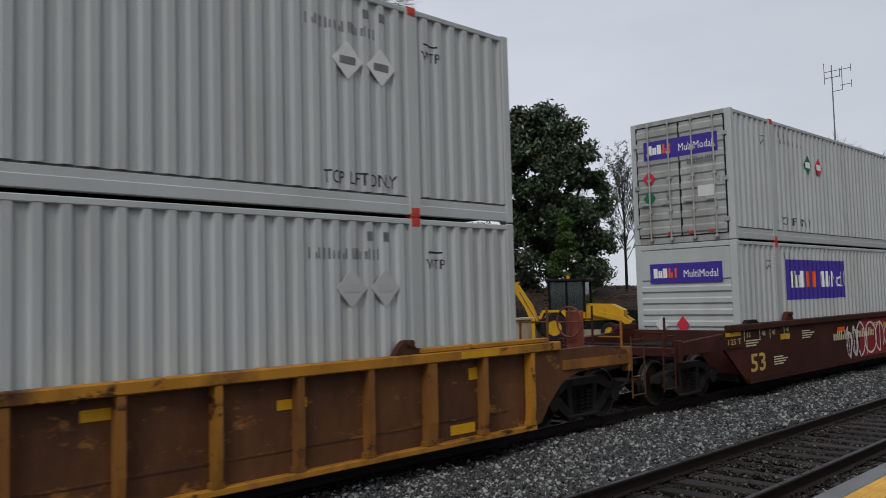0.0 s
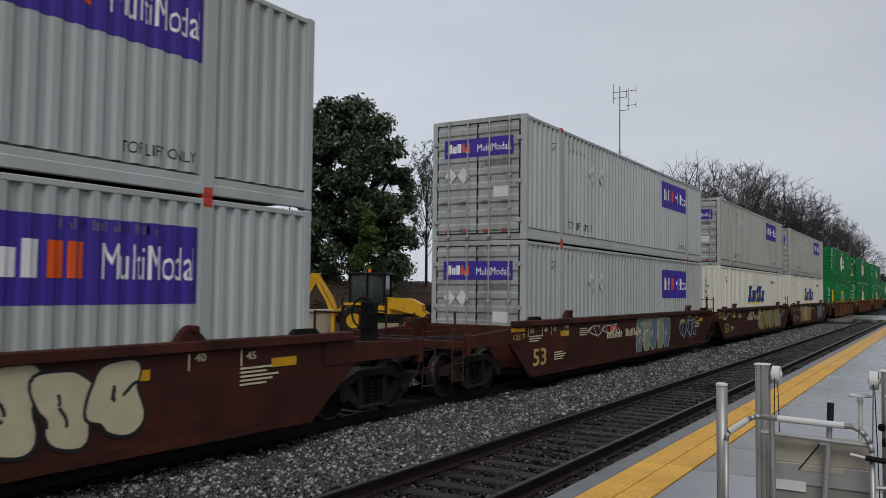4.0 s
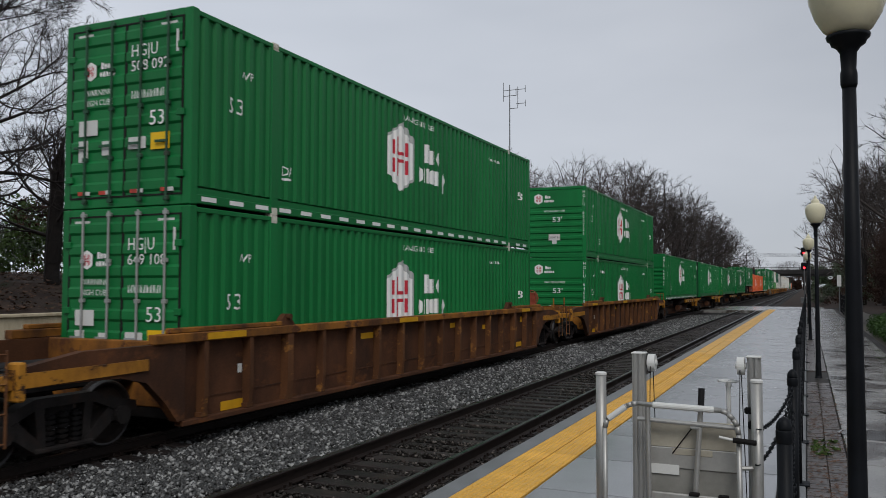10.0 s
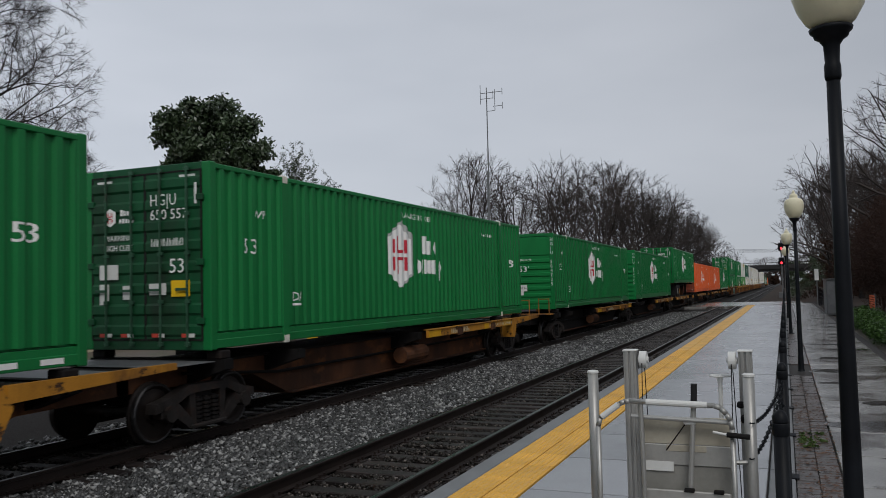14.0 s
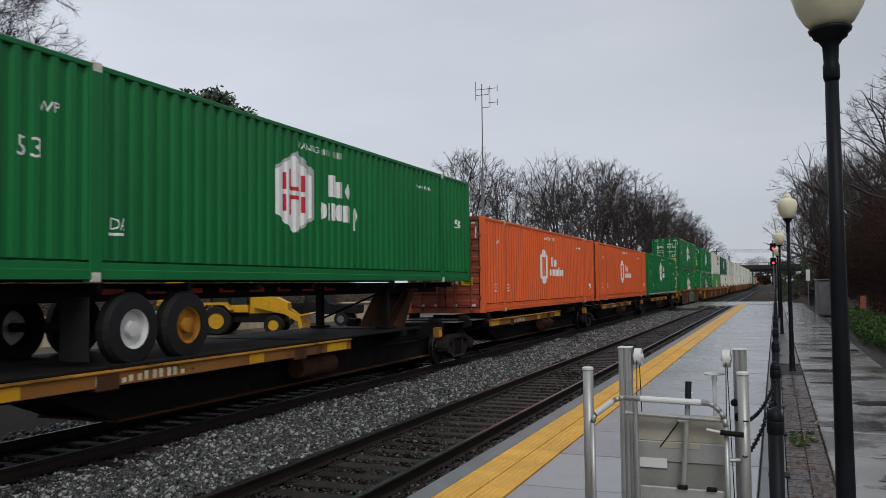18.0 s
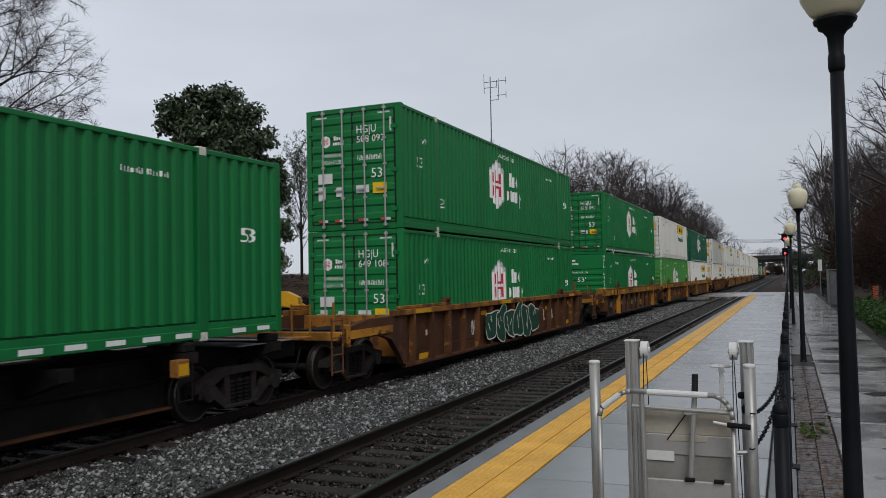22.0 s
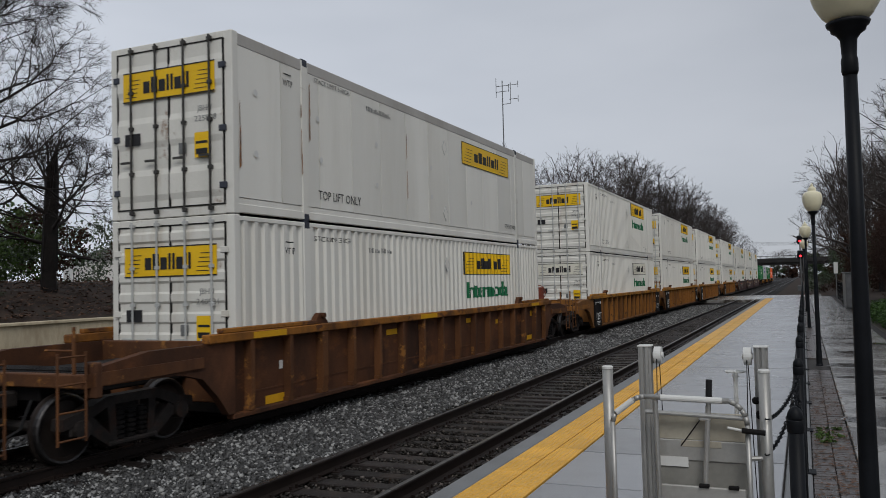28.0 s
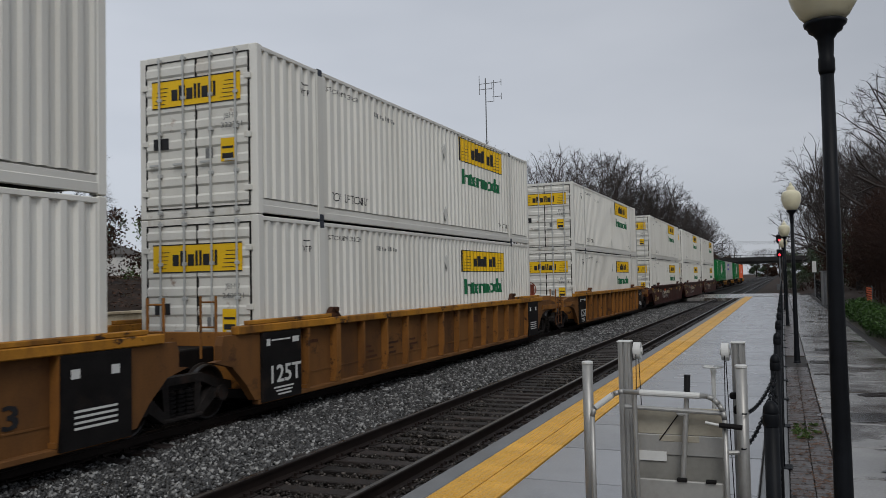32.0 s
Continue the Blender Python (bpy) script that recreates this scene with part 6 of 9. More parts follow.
def loops(ob, y0, y1, z0, z1, material, seed, n, r=0.03, x=1.434):
    """Broad sprayed curves: arches and hooks drawn with a fat cap."""
    rng = random.Random(seed)
    w = (y1 - y0) / n
    for i in range(n):
        b = Build()
        c, zc = y0 + (i + 0.5) * w, (z0 + z1) / 2
        ry, rz = w * rng.uniform(0.4, 0.62), (z1 - z0) * rng.uniform(0.3, 0.48)
        a0, span = rng.uniform(0, 6.28), rng.uniform(3.5, 5.8)
        pts = [(c + ry * math.cos(a0 + span * k / 18), zc + rz * math.sin(a0 + span * k / 18) + rng.uniform(-0.01, 0.01)) for k in range(19)]
        pts += [(pts[-1][0] + rng.uniform(-0.1, 0.1), zc + rng.choice((-1, 1)) * (z1 - z0) * 0.45)]
        for (p, q), (p2, q2) in zip(pts, pts[1:]):
            ln = max(math.hypot(p2 - p, q2 - q), 1e-4)
            u, v = -(q2 - q) / ln * r, (p2 - p) / ln * r
            zs = [max(0.22, min(1.36, z)) for z in (q - v, q2 - v, q2 + v, q + v)]
            b.add([(x + 0.0004 * i, p - u, zs[0]), (x + 0.0004 * i, p2 - u, zs[1]), (x + 0.0004 * i, p2 + u, zs[2]), (x + 0.0004 * i, p + u, zs[3])], [(0, 1, 2, 3)])
        part("sprayed_curve", b, material, ob)


def scrawl(ob, y, z, w, h, material, seed, x=1.435, r=0.014):
    """A thin sprayed line of loops."""
    rng = random.Random(seed)
    pts = []
    n = 26
    for k in range(n):
        u = k / (n - 1)
        pts.append((x, y + w * u + 0.10 * w * math.sin(k * 1.9), z + h / 2 + h / 2 * math.sin(k * 1.25 + rng.uniform(-0.5, 0.5))))
    b = Build()
    for p, q in zip(pts, pts[1:]):
        d = Vector(q) - Vector(p)
        s = Vector((0, -d.z, d.y)).normalized() * r
        b.add([Vector(p) - s, Vector(q) - s, Vector(q) + s, Vector(p) + s], [(0, 1, 2, 3)])
    part("scrawl", b, material, ob)


SPINE_MARKS = {10: "", 11: "ALL PURPOSE SPINE CAR", 13: "53", 16: "53"}


def spine_car(label, rails, near_truck, far_truck, near, far, belly=0.3, wedge=False, trailer=False, marks="", paint=CAR_RUST):
    """A low spine car: a deep centre beam, cross arms, side rails over part of its length and trucks at its ends."""
    ob = thing("spine_car", label, "rail car")
    beam = [(-1.3, 0.75), (1.9, 0.75), (3.0, belly), (14.6, belly), (15.6, 0.72), (17.5, 0.75), (17.5, 1.06), (-1.3, 1.06)]
    part("centre_beam", Build().prism(beam, -0.66, 0.66, "x"), CAR_PANEL if wedge else BLACK_STEEL, ob)
    part("beam_flange", Build().box(-0.78, 0.78, -1.3, 17.5, 1.06, 1.1, 0.01), BLACK_STEEL, ob)
    part("bottom_flange", Build().box(-0.78, 0.78, 3.0, 14.6, belly - 0.04, belly, 0.01), CAR_PANEL, ob)
    for y in (0.3, 2.4, 7.6, 11.4, 13.7, 15.85):
        part("cross_arm", Build().prism([(-1.4, 1.0), (-1.4, 1.16), (1.4, 1.16), (1.4, 1.0), (0.6, 0.75), (-0.6, 0.75)], y - 0.11, y + 0.11, "y"), BLACK_STEEL, ob)
        for x in (-1.2, 1.2) if y < 1 or y > 13 else ():
            part("container_pedestal", Build().box(x - 0.14, x + 0.14, y - 0.13, y + 0.13, 1.16, 1.295, 0.02), BLACK_STEEL, ob)
    for x in (-1, 1):
        flat = lambda d0, d1: (min(x * d0, x * d1), max(x * d0, x * d1))
        for p, q, z in rails:
            rail = part("side_rail", Build().box(*flat(1.42, 1.49), p, q, z, z + 0.18, 0.008), paint, ob)
            part("rail_lip", Build().box(*flat(1.36, 1.52), p, q, z + 0.18, z + 0.205, 0.006), CAR_YELLOW, rail)
            for a, w in ((0.03, 0.75), (q - p) * 0.72 > 1.5 and ((q - p) * 0.6, 0.4) or (0.9, 0.1), (q - p - 0.95, 0.75)):
                part("rail_patch", Build().box(*flat(1.49, 1.494), p + a, p + a + w, z + 0.012, z + 0.168), AMBER_FILM, rail)
            for a in (p + 2.1, q - 1.9):
                part("rail_bracket", Build().box(*flat(1.36, 1.505), a - 0.2, a + 0.2, z - 0.05, z + 0.16, 0.015), CAR_PANEL, rail)
            g = glyphs(p + (q - p) * 0.22, p + (q - p) * 0.42, z + 0.03, z + 0.15, 6, (2, 1, 5, 3), 0.24)
            part("stencil", Build().add([(x * 1.496, v[1], v[2]) for v in g.v], g.f), CREAM_INK, rail)
            if marks and x > 0:
                m = text_shape(marks, 0.13, "side", (1.497, p + (q - p) * 0.66, z + 0.04), 0.12 * len(marks))
                part("lettering", m, CREAM_INK, rail)
        part("stirrup", joined(Build().tube((x * 1.42, 13.35, 1.05), (x * 1.42, 13.35, 0.45), 0.014, n=6), Build().tube((x * 1.42, 13.65, 1.05), (x * 1.42, 13.65, 0.45), 0.014, n=6), Build().tube((x * 1.42, 13.35, 0.47), (x * 1.42, 13.65, 0.47), 0.014, n=6)), BLACK_STEEL, ob)
        if wedge:
            part("gusset", Build().prism([(14.45, 1.2), (14.75, 1.2), (14.9, 0.95), (14.72, 0.6), (14.5, 0.62)], *flat(1.1, 1.5), "x"), paint, ob)
            part("end_wing", Build().prism([(14.85, 1.0), (17.6, 1.12), (17.6, 1.21), (14.85, 1.21)], *flat(1.38, 1.47), "x"), paint, ob)
        else:
            part("corner_post", Build().box(*flat(1.3, 1.46), 13.3, 13.55, 0.82, 1.08, 0.015), paint, ob)
            part("corner_patch", Build().box(*flat(1.46, 1.464), 13.32, 13.53, 0.85, 1.02), AMBER_FILM, ob)
    part("trainline_pipe", Build().path([(0.75, 0.0, 0.95), (0.74, 2.6, 0.72), (0.72, 13.5, 0.72), (0.75, 16.0, 0.95)], 0.03, 6), BLACK_STEEL, ob)
    part("brake_cylinder", Build().tube((1.0, 7.3, 0.62), (1.0, 8.6, 0.62), 0.19, n=14), CAR_PANEL, ob)
    for y in (7.5, 8.3):
        part("cylinder_strap", Build().box(0.66, 1.0, y, y + 0.1, 0.8, 0.86), TRUCK_STEEL, ob)
    part("deck_plate", Build().box(-1.25, 1.25, 15.0, 17.1, 1.12, 1.135, 0.004), MAST, ob)
    part("deck_plate", Build().box(-1.25, 1.25, -0.9, 0.15, 1.12, 1.135, 0.004), MAST, ob)
    if trailer:
        part("trailer_deck", Build().box(-1.36, 1.36, 0.2, 12.4, 1.105, 1.15, 0.01), BLACK_STEEL, ob)
        part("hitch", joined(Build().prism([(12.6, 1.1), (13.3, 1.1), (13.9, 2.02), (13.6, 2.02)], -0.5, 0.5, "x"), Build().box(-0.55, 0.55, 13.3, 14.1, 2.02, 2.1, 0.02)), CAR_PANEL, ob)
    if near_truck is not None:
        truck(ob, near_truck)
    if far_truck is not None:
        truck(ob, far_truck)
    for kind, s in ((near, -1), (far, 1)):
        if kind == "end":
            y = -0.9 if s < 0 else BOX_L + 0.9
            part("coupler", Build().box(-0.2, 0.2, min(y, y + s * 0.95), max(y, y + s * 0.95), 0.66, 0.98, 0.05), TRUCK_STEEL, ob)
            part("end_platform", Build().box(-1.35, 1.35, min(y - s * 0.5, y), max(y - s * 0.5, y), 1.115, 1.16, 0.01), CAR_RUST, ob)
            part("grab_iron", joined(Build().tube((1.3, y, 1.15), (1.3, y, 1.75), 0.02, n=6), Build().tube((0.9, y, 1.15), (0.9, y, 1.75), 0.02, n=6), Build().tube((0.9, y, 1.72), (1.3, y, 1.72), 0.016, n=6)), CAR_RUST, ob)
    return ob


def semi_trailer():
    """A green box trailer: container body on a chassis with two axles at its near end and landing legs."""
    ob = copy_thing(TYPES["green_doors"], pose(0, 0, 0))
    ob.name = "semi_trailer"
    tagged(ob, "green box trailer with white-hubbed wheels riding a spine car", "trailer")
    part("chassis_rail", Build().box(-0.45, -0.3, 0.1, BOX_L - 0.6, -0.28, -0.02, 0.01), BLACK_STEEL, ob)
    part("chassis_rail", Build().box(0.3, 0.45, 0.1, BOX_L - 0.6, -0.28, -0.02, 0.01), BLACK_STEEL, ob)
    for i in range(9):
        part("cross_member", Build().box(-1.2, 1.2, 0.4 + i * 1.8, 0.5 + i * 1.8, -0.14, -0.02), BLACK_STEEL, ob)
    part("underride_guard", joined(Build().box(-1.2, 1.2, 0.05, 0.15, -0.75, -0.62, 0.015), Build().box(-0.6, -0.5, 0.05, 0.15, -0.65, 0.0), Build().box(0.5, 0.6, 0.05, 0.15, -0.65, 0.0)), BLACK_STEEL, ob)
    part("reflective_strip", joined(*[Build().box(0.46, 0.465, 3.0 + i * 0.9, 3.45 + i * 0.9, -0.18, -0.1) for i in range(8)]), CASTING_RED, ob)
    for y in (2.85, 3.98):
        part("axle", Build().tube((-1.15, y, -0.66), (1.15, y, -0.66), 0.07, n=8), BLACK_STEEL, ob)
        for x in (-1, 1):
            out = [(0.28, 0.0), (0.47, 0.02), (0.52, 0.08), (0.52, 0.2), (0.47, 0.26), (0.3, 0.27)]
            b, n = Build(), 26
            for r, d in out:
                b.v += [(x * (1.24 - d), y + r * math.cos(2 * math.pi * i / n), -0.66 + r * math.sin(2 * math.pi * i / n)) for i in range(n)]
            b.f += [(k * n + i, k * n + (i + 1) % n, (k + 1) * n + (i + 1) % n, (k + 1) * n + i) for k in range(len(out) - 1) for i in range(n)]
            tyre = part("wheel", b, RUBBER, ob, "black tyre on a white dished rim" if y < 3 else "black tyre on a yellow-rusted rim")
            hub = Build()
            rings = [(0.28, 0.02), (0.26, 0.03), (0.24, 0.1), (0.12, 0.1), (0.11, 0.02), (0.03, 0.015)]
            for r, d in rings:
                hub.v += [(x * (1.24 - d), y + r * math.cos(2 * math.pi * i / n), -0.66 + r * math.sin(2 * math.pi * i / n)) for i in range(n)]
            hub.f += [(k * n + i, k * n + (i + 1) % n, (k + 1) * n + (i + 1) % n, (k + 1) * n + i) for k in range(len(rings) - 1) for i in range(n)]
            hub.f.append(tuple(range(5 * n, 6 * n)))
            part("rim", hub, SIGN_WHITE if y < 3 else CAR_YELLOW, tyre)
    for x in (-0.9, 0.9):
        part("landing_leg", joined(Build().box(x - 0.08, x + 0.08, 11.3, 11.46, -1.05, -0.05, 0.01), Build().box(x - 0.18, x + 0.18, 11.2, 11.56, -1.1, -1.05)), BLACK_STEEL, ob)
    part("leg_brace", joined(Build().tube((-0.9, 11.4, -0.9), (0.9, 11.4, -0.2), 0.025, n=6), Build().tube((0.9, 11.4, -0.9), (0.9, 12.6, -0.1), 0.025, n=6)), BLACK_STEEL, ob)
    part("mud_flap", Build().box(-1.2, -0.7, 2.05, 2.07, -1.05, -0.2), RUBBER, ob)
    part("mud_flap", Build().box(0.7, 1.2, 2.05, 2.07, -1.05, -0.2), RUBBER, ob)
    return ob


RIBBED = "rust-stained ribbed steel well car with a yellow top sill"
BROWN = "smooth oxide-brown well car with stencils and graffiti on its side"
TAN = "dull ochre ribbed well car with black stencil panels at its ends"
SPINE = "black low spine car with brown rails and yellow patches"
SPINE_TWIN = "low spine car with rusty orange-yellow side rails and gussets"
SPINE_TRAILER = "black low spine car with yellow rails and a trailer hitch"

# place of each load along the train, car kind, near and far coupling, lower load, upper load
TRAIN = [
    (-6.51, "bright", "joint", "end", "grey_plain_low", "grey_plain"),
    (17.21, "brown", "end", "joint", "grey_low", "grey_top_placarded"),
    (37.02, "brown", "joint", "joint", "grey_low", "grey_top"),
    (56.51, "brown", "joint", "end", "grey_low_doors", "grey_top"),
    (80.20, "brown", "end", "joint", "grey_low_doors", "grey_top"),
    (99.60, "brown", "joint", "joint", "cream_low", "taupe_top"),
    (118.86, "brown", "joint", "end", "cream_low", "taupe_top"),
    (142.22, "dull", "end", "end", "emp_low", "green_front"),
    (165.71, "rib", "end", "end", "green_doors_low", "green_doors_taped"),
    (189.33, "rib", "end", "end", "green_front_low", "green_front"),
    (209.89, "spine", "end", "joint", "green_front_taped", ""),
    (228.46, "spine", "joint", "end", "green_doors_dull", ""),
    (248.98, "spine", "end", "joint", "green_front", ""),
    (267.71, "spine", "joint", "joint", "green_front", ""),
    (286.18, "trailer", "joint", "joint", "", ""),
    (303.57, "spine", "joint", "joint", "orange", ""),
    (320.81, "spine", "joint", "joint", "orange", ""),
    (338.09, "spine", "joint", "end", "green_doors_taped", ""),
    (359.20, "rib", "end", "end", "green_doors_low", "green_doors"),
    (382.13, "yellow", "end", "joint", "green_front_low", "green_doors_taped"),
    (401.65, "yellow", "joint", "joint", "lime_low", "white_top"),
    (421.15, "yellow", "joint", "end", "white_low", "dark_doors"),
    (444.90, "dull", "end", "end", "white_low", "white_plate"),
    (468.49, "tan", "end", "joint", "white_low_pale", "white_top"),
    (487.98, "tan", "joint", "joint", "white_low", "white_top"),
    (507.51, "tan", "joint", "end", "white_low", "white_top"),
    (530.54, "tan", "end", "end", "white_low", "white_top"),
    (552.83, "brown", "end", "joint", "white_low", "white_top"),
    (572.30, "brown", "joint", "joint", "white_low", "white_top"),
    (591.80, "brown", "joint", "end", "white_low", "white_top"),
    (615.50, "spine", "end", "joint", "green_front", ""),
    (634.50, "spine", "joint", "end", "grey_low", ""),
    (658.00, "spine", "end", "joint", "green_front", ""),
    (676.50, "spine", "joint", "end", "orange", ""),
]
LOW_Z, HIGH_Z, SPINE_Z = 0.40, 3.39, 1.31
TALL = 1.027
MOVERS = []
CAR_STYLE = {
    "rib": dict(style="ribbed", rib=CAR_DULL, accents=False, label=RIBBED),
    "bright": dict(style="ribbed", sill=CAR_YELLOW, rib=CAR_TAN, panel=CAR_DULL, end_paint=CAR_TAN, label="orange-yellow ribbed steel well car with rusty side panels"),
    "dull": dict(style="ribbed", accents=False, sill=CAR_RUST, rib=CAR_DULL, end_paint=CAR_DULL, label="dull rust-brown ribbed steel well car"),
    "yellow": dict(style="heavy", sill=CAR_YELLOW, rib=CAR_DULL, panel=CAR_BLACK, end_paint=CAR_DULL, ribs=11, accents=False, label="yellow-silled ribbed well car with stencils and rust"),
    "tan": dict(style="ribbed", rib_w=0.033, sill=CAR_YELLOW, rib=CAR_TAN, panel=CAR_OCHRE, end_paint=CAR_TAN, label=TAN, accents=False),
    "brown": dict(style="smooth", sill=CAR_BROWN, panel=CAR_BROWN, rib=CAR_BROWN, end_paint=CAR_BROWN, label=BROWN),
}
CARS = {}
TRAILER = semi_trailer()


def load(key, a, z):
    ob = copy_thing(TYPES[key], pose(TRAIN_X, a, z))
    ob.scale = (1, 1, TALL)
    MOVERS.append((ob, a, z))
    return ob


PLACED = []
for i, (a, kind, near, far, low, high) in enumerate(TRAIN):
    key = (kind, near, far)
    if kind in ("spine", "trailer"):
        key = i
        twin = i in (10, 11) or i > 20
        late = i in (14, 15, 16, 17)
        rails = ((7.9, 14.55, 1.0),) if twin else (((0.0, 8.6, 0.9),) if late else ((6.9, 15.9, 0.93),))
        near_at = 0.9 if near == "end" else None
        far_at = 15.25 if far == "end" else (18.75 if twin else (15.65 if late else 17.1))
        CARS[key] = spine_car(SPINE_TRAILER if kind == "trailer" else (SPINE_TWIN if twin else SPINE), rails, near_at, far_at, near, far, wedge=twin, trailer=kind == "trailer", marks=SPINE_MARKS.get(i, ""), paint=CAR_YELLOW if twin else CAR_TAN)
    if key not in CARS:
        if kind:
            CARS[key] = well_car(near=near, far=far, **CAR_STYLE[kind])
    car = copy_thing(CARS[key], pose(TRAIN_X, a, 0))
    PLACED.append(car)
    MOVERS.append((car, a, 0.0))
    if kind == "trailer":
        tr = copy_thing(TRAILER, pose(TRAIN_X, a, 2.27))
        MOVERS.append((tr, a, 2.27))
    elif kind == "spine":
        load(low, a, SPINE_Z)
    else:
        load(low, a, LOW_Z)
        load(high, a, HIGH_Z)
    rng = random.Random(i)
    if kind == "brown":
        brown_marks(car, rng, near)
    elif kind in ("rib", "dull", "bright"):
        stencil(car, [(0.7, 0.25, 0.6, 0.14, AMBER_FILM), (5.0, 1.1, 0.5, 0.12, AMBER_FILM), (14.6, 0.3, 0.5, 0.14, AMBER_FILM), (15.2, 0.75, 0.22, 0.26, SIGN_WHITE), (15.0, 1.05, 0.42, 0.17, AMBER_FILM), (11.75, 0.98, 0.42, 0.12, AMBER_FILM), (1.1, 0.8, 0.1, 0.14, SIGN_WHITE), (9.5, 1.12, 0.45, 0.12, AMBER_FILM)], 1.342)
        stencil(car, [(0.2, 1.38, 0.9, 0.1, AMBER_FILM), (6.4, 1.38, 0.9, 0.1, AMBER_FILM), (14.7, 1.38, 0.8, 0.1, AMBER_FILM)], 1.506)
    elif kind == "yellow":
        stencil(car, [(14.3, 0.5 + 0.09 * j, 0.55, 0.035, CREAM_INK) for j in range(5)] + [(1.45, 0.45 + 0.1 * j, 0.6, 0.05, CAR_YELLOW) for j in range(4)] + [(5.2, 0.4, 0.6, 0.36, CAR_YELLOW), (9.4, 0.42, 0.55, 0.3, CAR_YELLOW)], 1.342)
        stencil(car, [(0.2, 1.26, 0.6, 0.2, AMBER_FILM), (3.1, 1.3, 0.7, 0.14, AMBER_FILM), (4.6, 1.36, 1.5, 0.05, BLACK_INK), (4.6, 1.28, 1.2, 0.04, BLACK_INK), (11.3, 1.26, 0.7, 0.16, AMBER_FILM), (15.0, 1.24, 0.5, 0.2, AMBER_FILM)], 1.506)
        for y, letter in ((2.3, "A"), (13.75, "C")):
            part("wide_rib", Build().box(1.335, 1.515, y - 0.16, y + 0.16, 0.2, 1.18, 0.01), CAR_YELLOW, car)
            words(car, letter, y - 0.08, 0.85, 0.22, 0.14, BLACK_INK, 1.518)
        g = glyphs(2.85, 4.9, 0.64, 0.84, 10, (4, 1, 2, 5), 0.2)
        part("stencil", Build().add([(1.344, v[1], v[2]) for v in g.v], g.f), CREAM_INK, car)
        words(car, "125-T", 0.5, 0.62, 0.3, 0.7, x=1.344)
        words(car, "53", 6.35, 0.55, 0.36, 0.5, x=1.344)
    elif kind == "tan":
        part("black_panel", Build().box(1.34, 1.506, -0.2, 0.95, 0.19, 1.355), BLACK_STEEL, car)
        words(car, "125T", -0.08, 0.48, 0.42, 0.9, SIGN_WHITE, 1.51)
        stencil(car, [(0.1 + 0.06 * j, 0.38 - 0.06 * j, 0.6 - 0.1 * j, 0.028, SIGN_WHITE) for j in range(3)] + [(-0.1, 1.12, 0.1, 0.12, SIGN_WHITE), (0.68, 1.14, 0.2, 0.1, SIGN_WHITE), (0.05, 1.2, 0.55, 0.025, SIGN_WHITE)], 1.51)
        part("black_panel", Build().box(1.34, 1.506, 15.2, 16.35, 0.19, 1.355), BLACK_STEEL, car)
        stencil(car, [(15.4, 0.42 + 0.07 * j, 0.7, 0.03, SIGN_WHITE) for j in range(4)] + [(15.35, 1.05, 0.14, 0.12, SIGN_WHITE), (16.0, 1.05, 0.14, 0.12, SIGN_WHITE)], 1.51)
        words(car, "53", 14.2, 0.55, 0.4, 0.5, BLACK_INK, 1.344)
        stencil(car, [(3.6 + 1.073 * k, 0.55 + 0.11 * j, 0.62 - 0.12 * ((j + k) % 3), 0.045, CAR_PANEL) for k in range(3) for j in range(3)] + [(1.35, 1.05, 0.45, 0.06, CAR_PANEL), (10.0, 0.95, 0.6, 0.2, CAR_PANEL), (11.1, 0.7, 0.5, 0.06, CAR_PANEL)], 1.342)
for ob in (*TYPES.values(), *CARS.values(), TRAILER):
    for o in (*ob.children_recursive, ob):
        bpy.data.objects.remove(o)

SP_RED, SP_LILAC = spray("dark_red_spray", (0.24, 0.02, 0.025)), spray("pale_blue_spray", (0.2, 0.42, 0.52))
SP_WHITE, SP_CREAM, SP_BLACK, SP_GREEN = spray("white_spray", (0.6, 0.58, 0.55)), spray("cream_spray", (0.5, 0.45, 0.3)), spray("black_spray", (0.02, 0.02, 0.022)), spray("dark_green_spray", (0.015, 0.07, 0.04))
SP_SAGE = spray("chalky_grey_spray", (0.36, 0.37, 0.31))
SP_GOLD, SP_STEEL, SP_OLIVE = spray("gold_spray", (0.33, 0.19, 0.03)), spray("grey_blue_spray", (0.12, 0.17, 0.22)), spray("grey_green_spray", (0.26, 0.27, 0.18))
SP_MINT, SP_PINE = spray("mint_spray", (0.22, 0.46, 0.40)), spray("pine_green_spray", (0.015, 0.16, 0.10))
colour_field(PLACED[1], 6.9, 11.0, 0.24, 1.33, SP_RED, 1)
loops(PLACED[1], 6.6, 11.3, 0.3, 1.3, SP_WHITE, 1, 6)
graffiti(PLACED[1], 11.3, 15.3, 0.28, 1.32, (SP_MINT, SP_MINT, SP_LILAC, SP_PINE, SP_PINE), SP_BLACK, SP_BLACK, 5, 2)
scrawl(PLACED[1], 5.9, 0.3, 1.0, 0.9, SP_WHITE, 3, r=0.022)
scrawl(PLACED[1], 9.9, 0.34, 0.9, 0.22, SP_WHITE, 33, x=1.438)
scrawl(PLACED[2], 6.6, 0.95, 2.0, 0.35, SP_BLACK, 4, r=0.03)
scrawl(PLACED[2], 10.3, 1.05, 1.8, 0.25, SP_CREAM, 5)
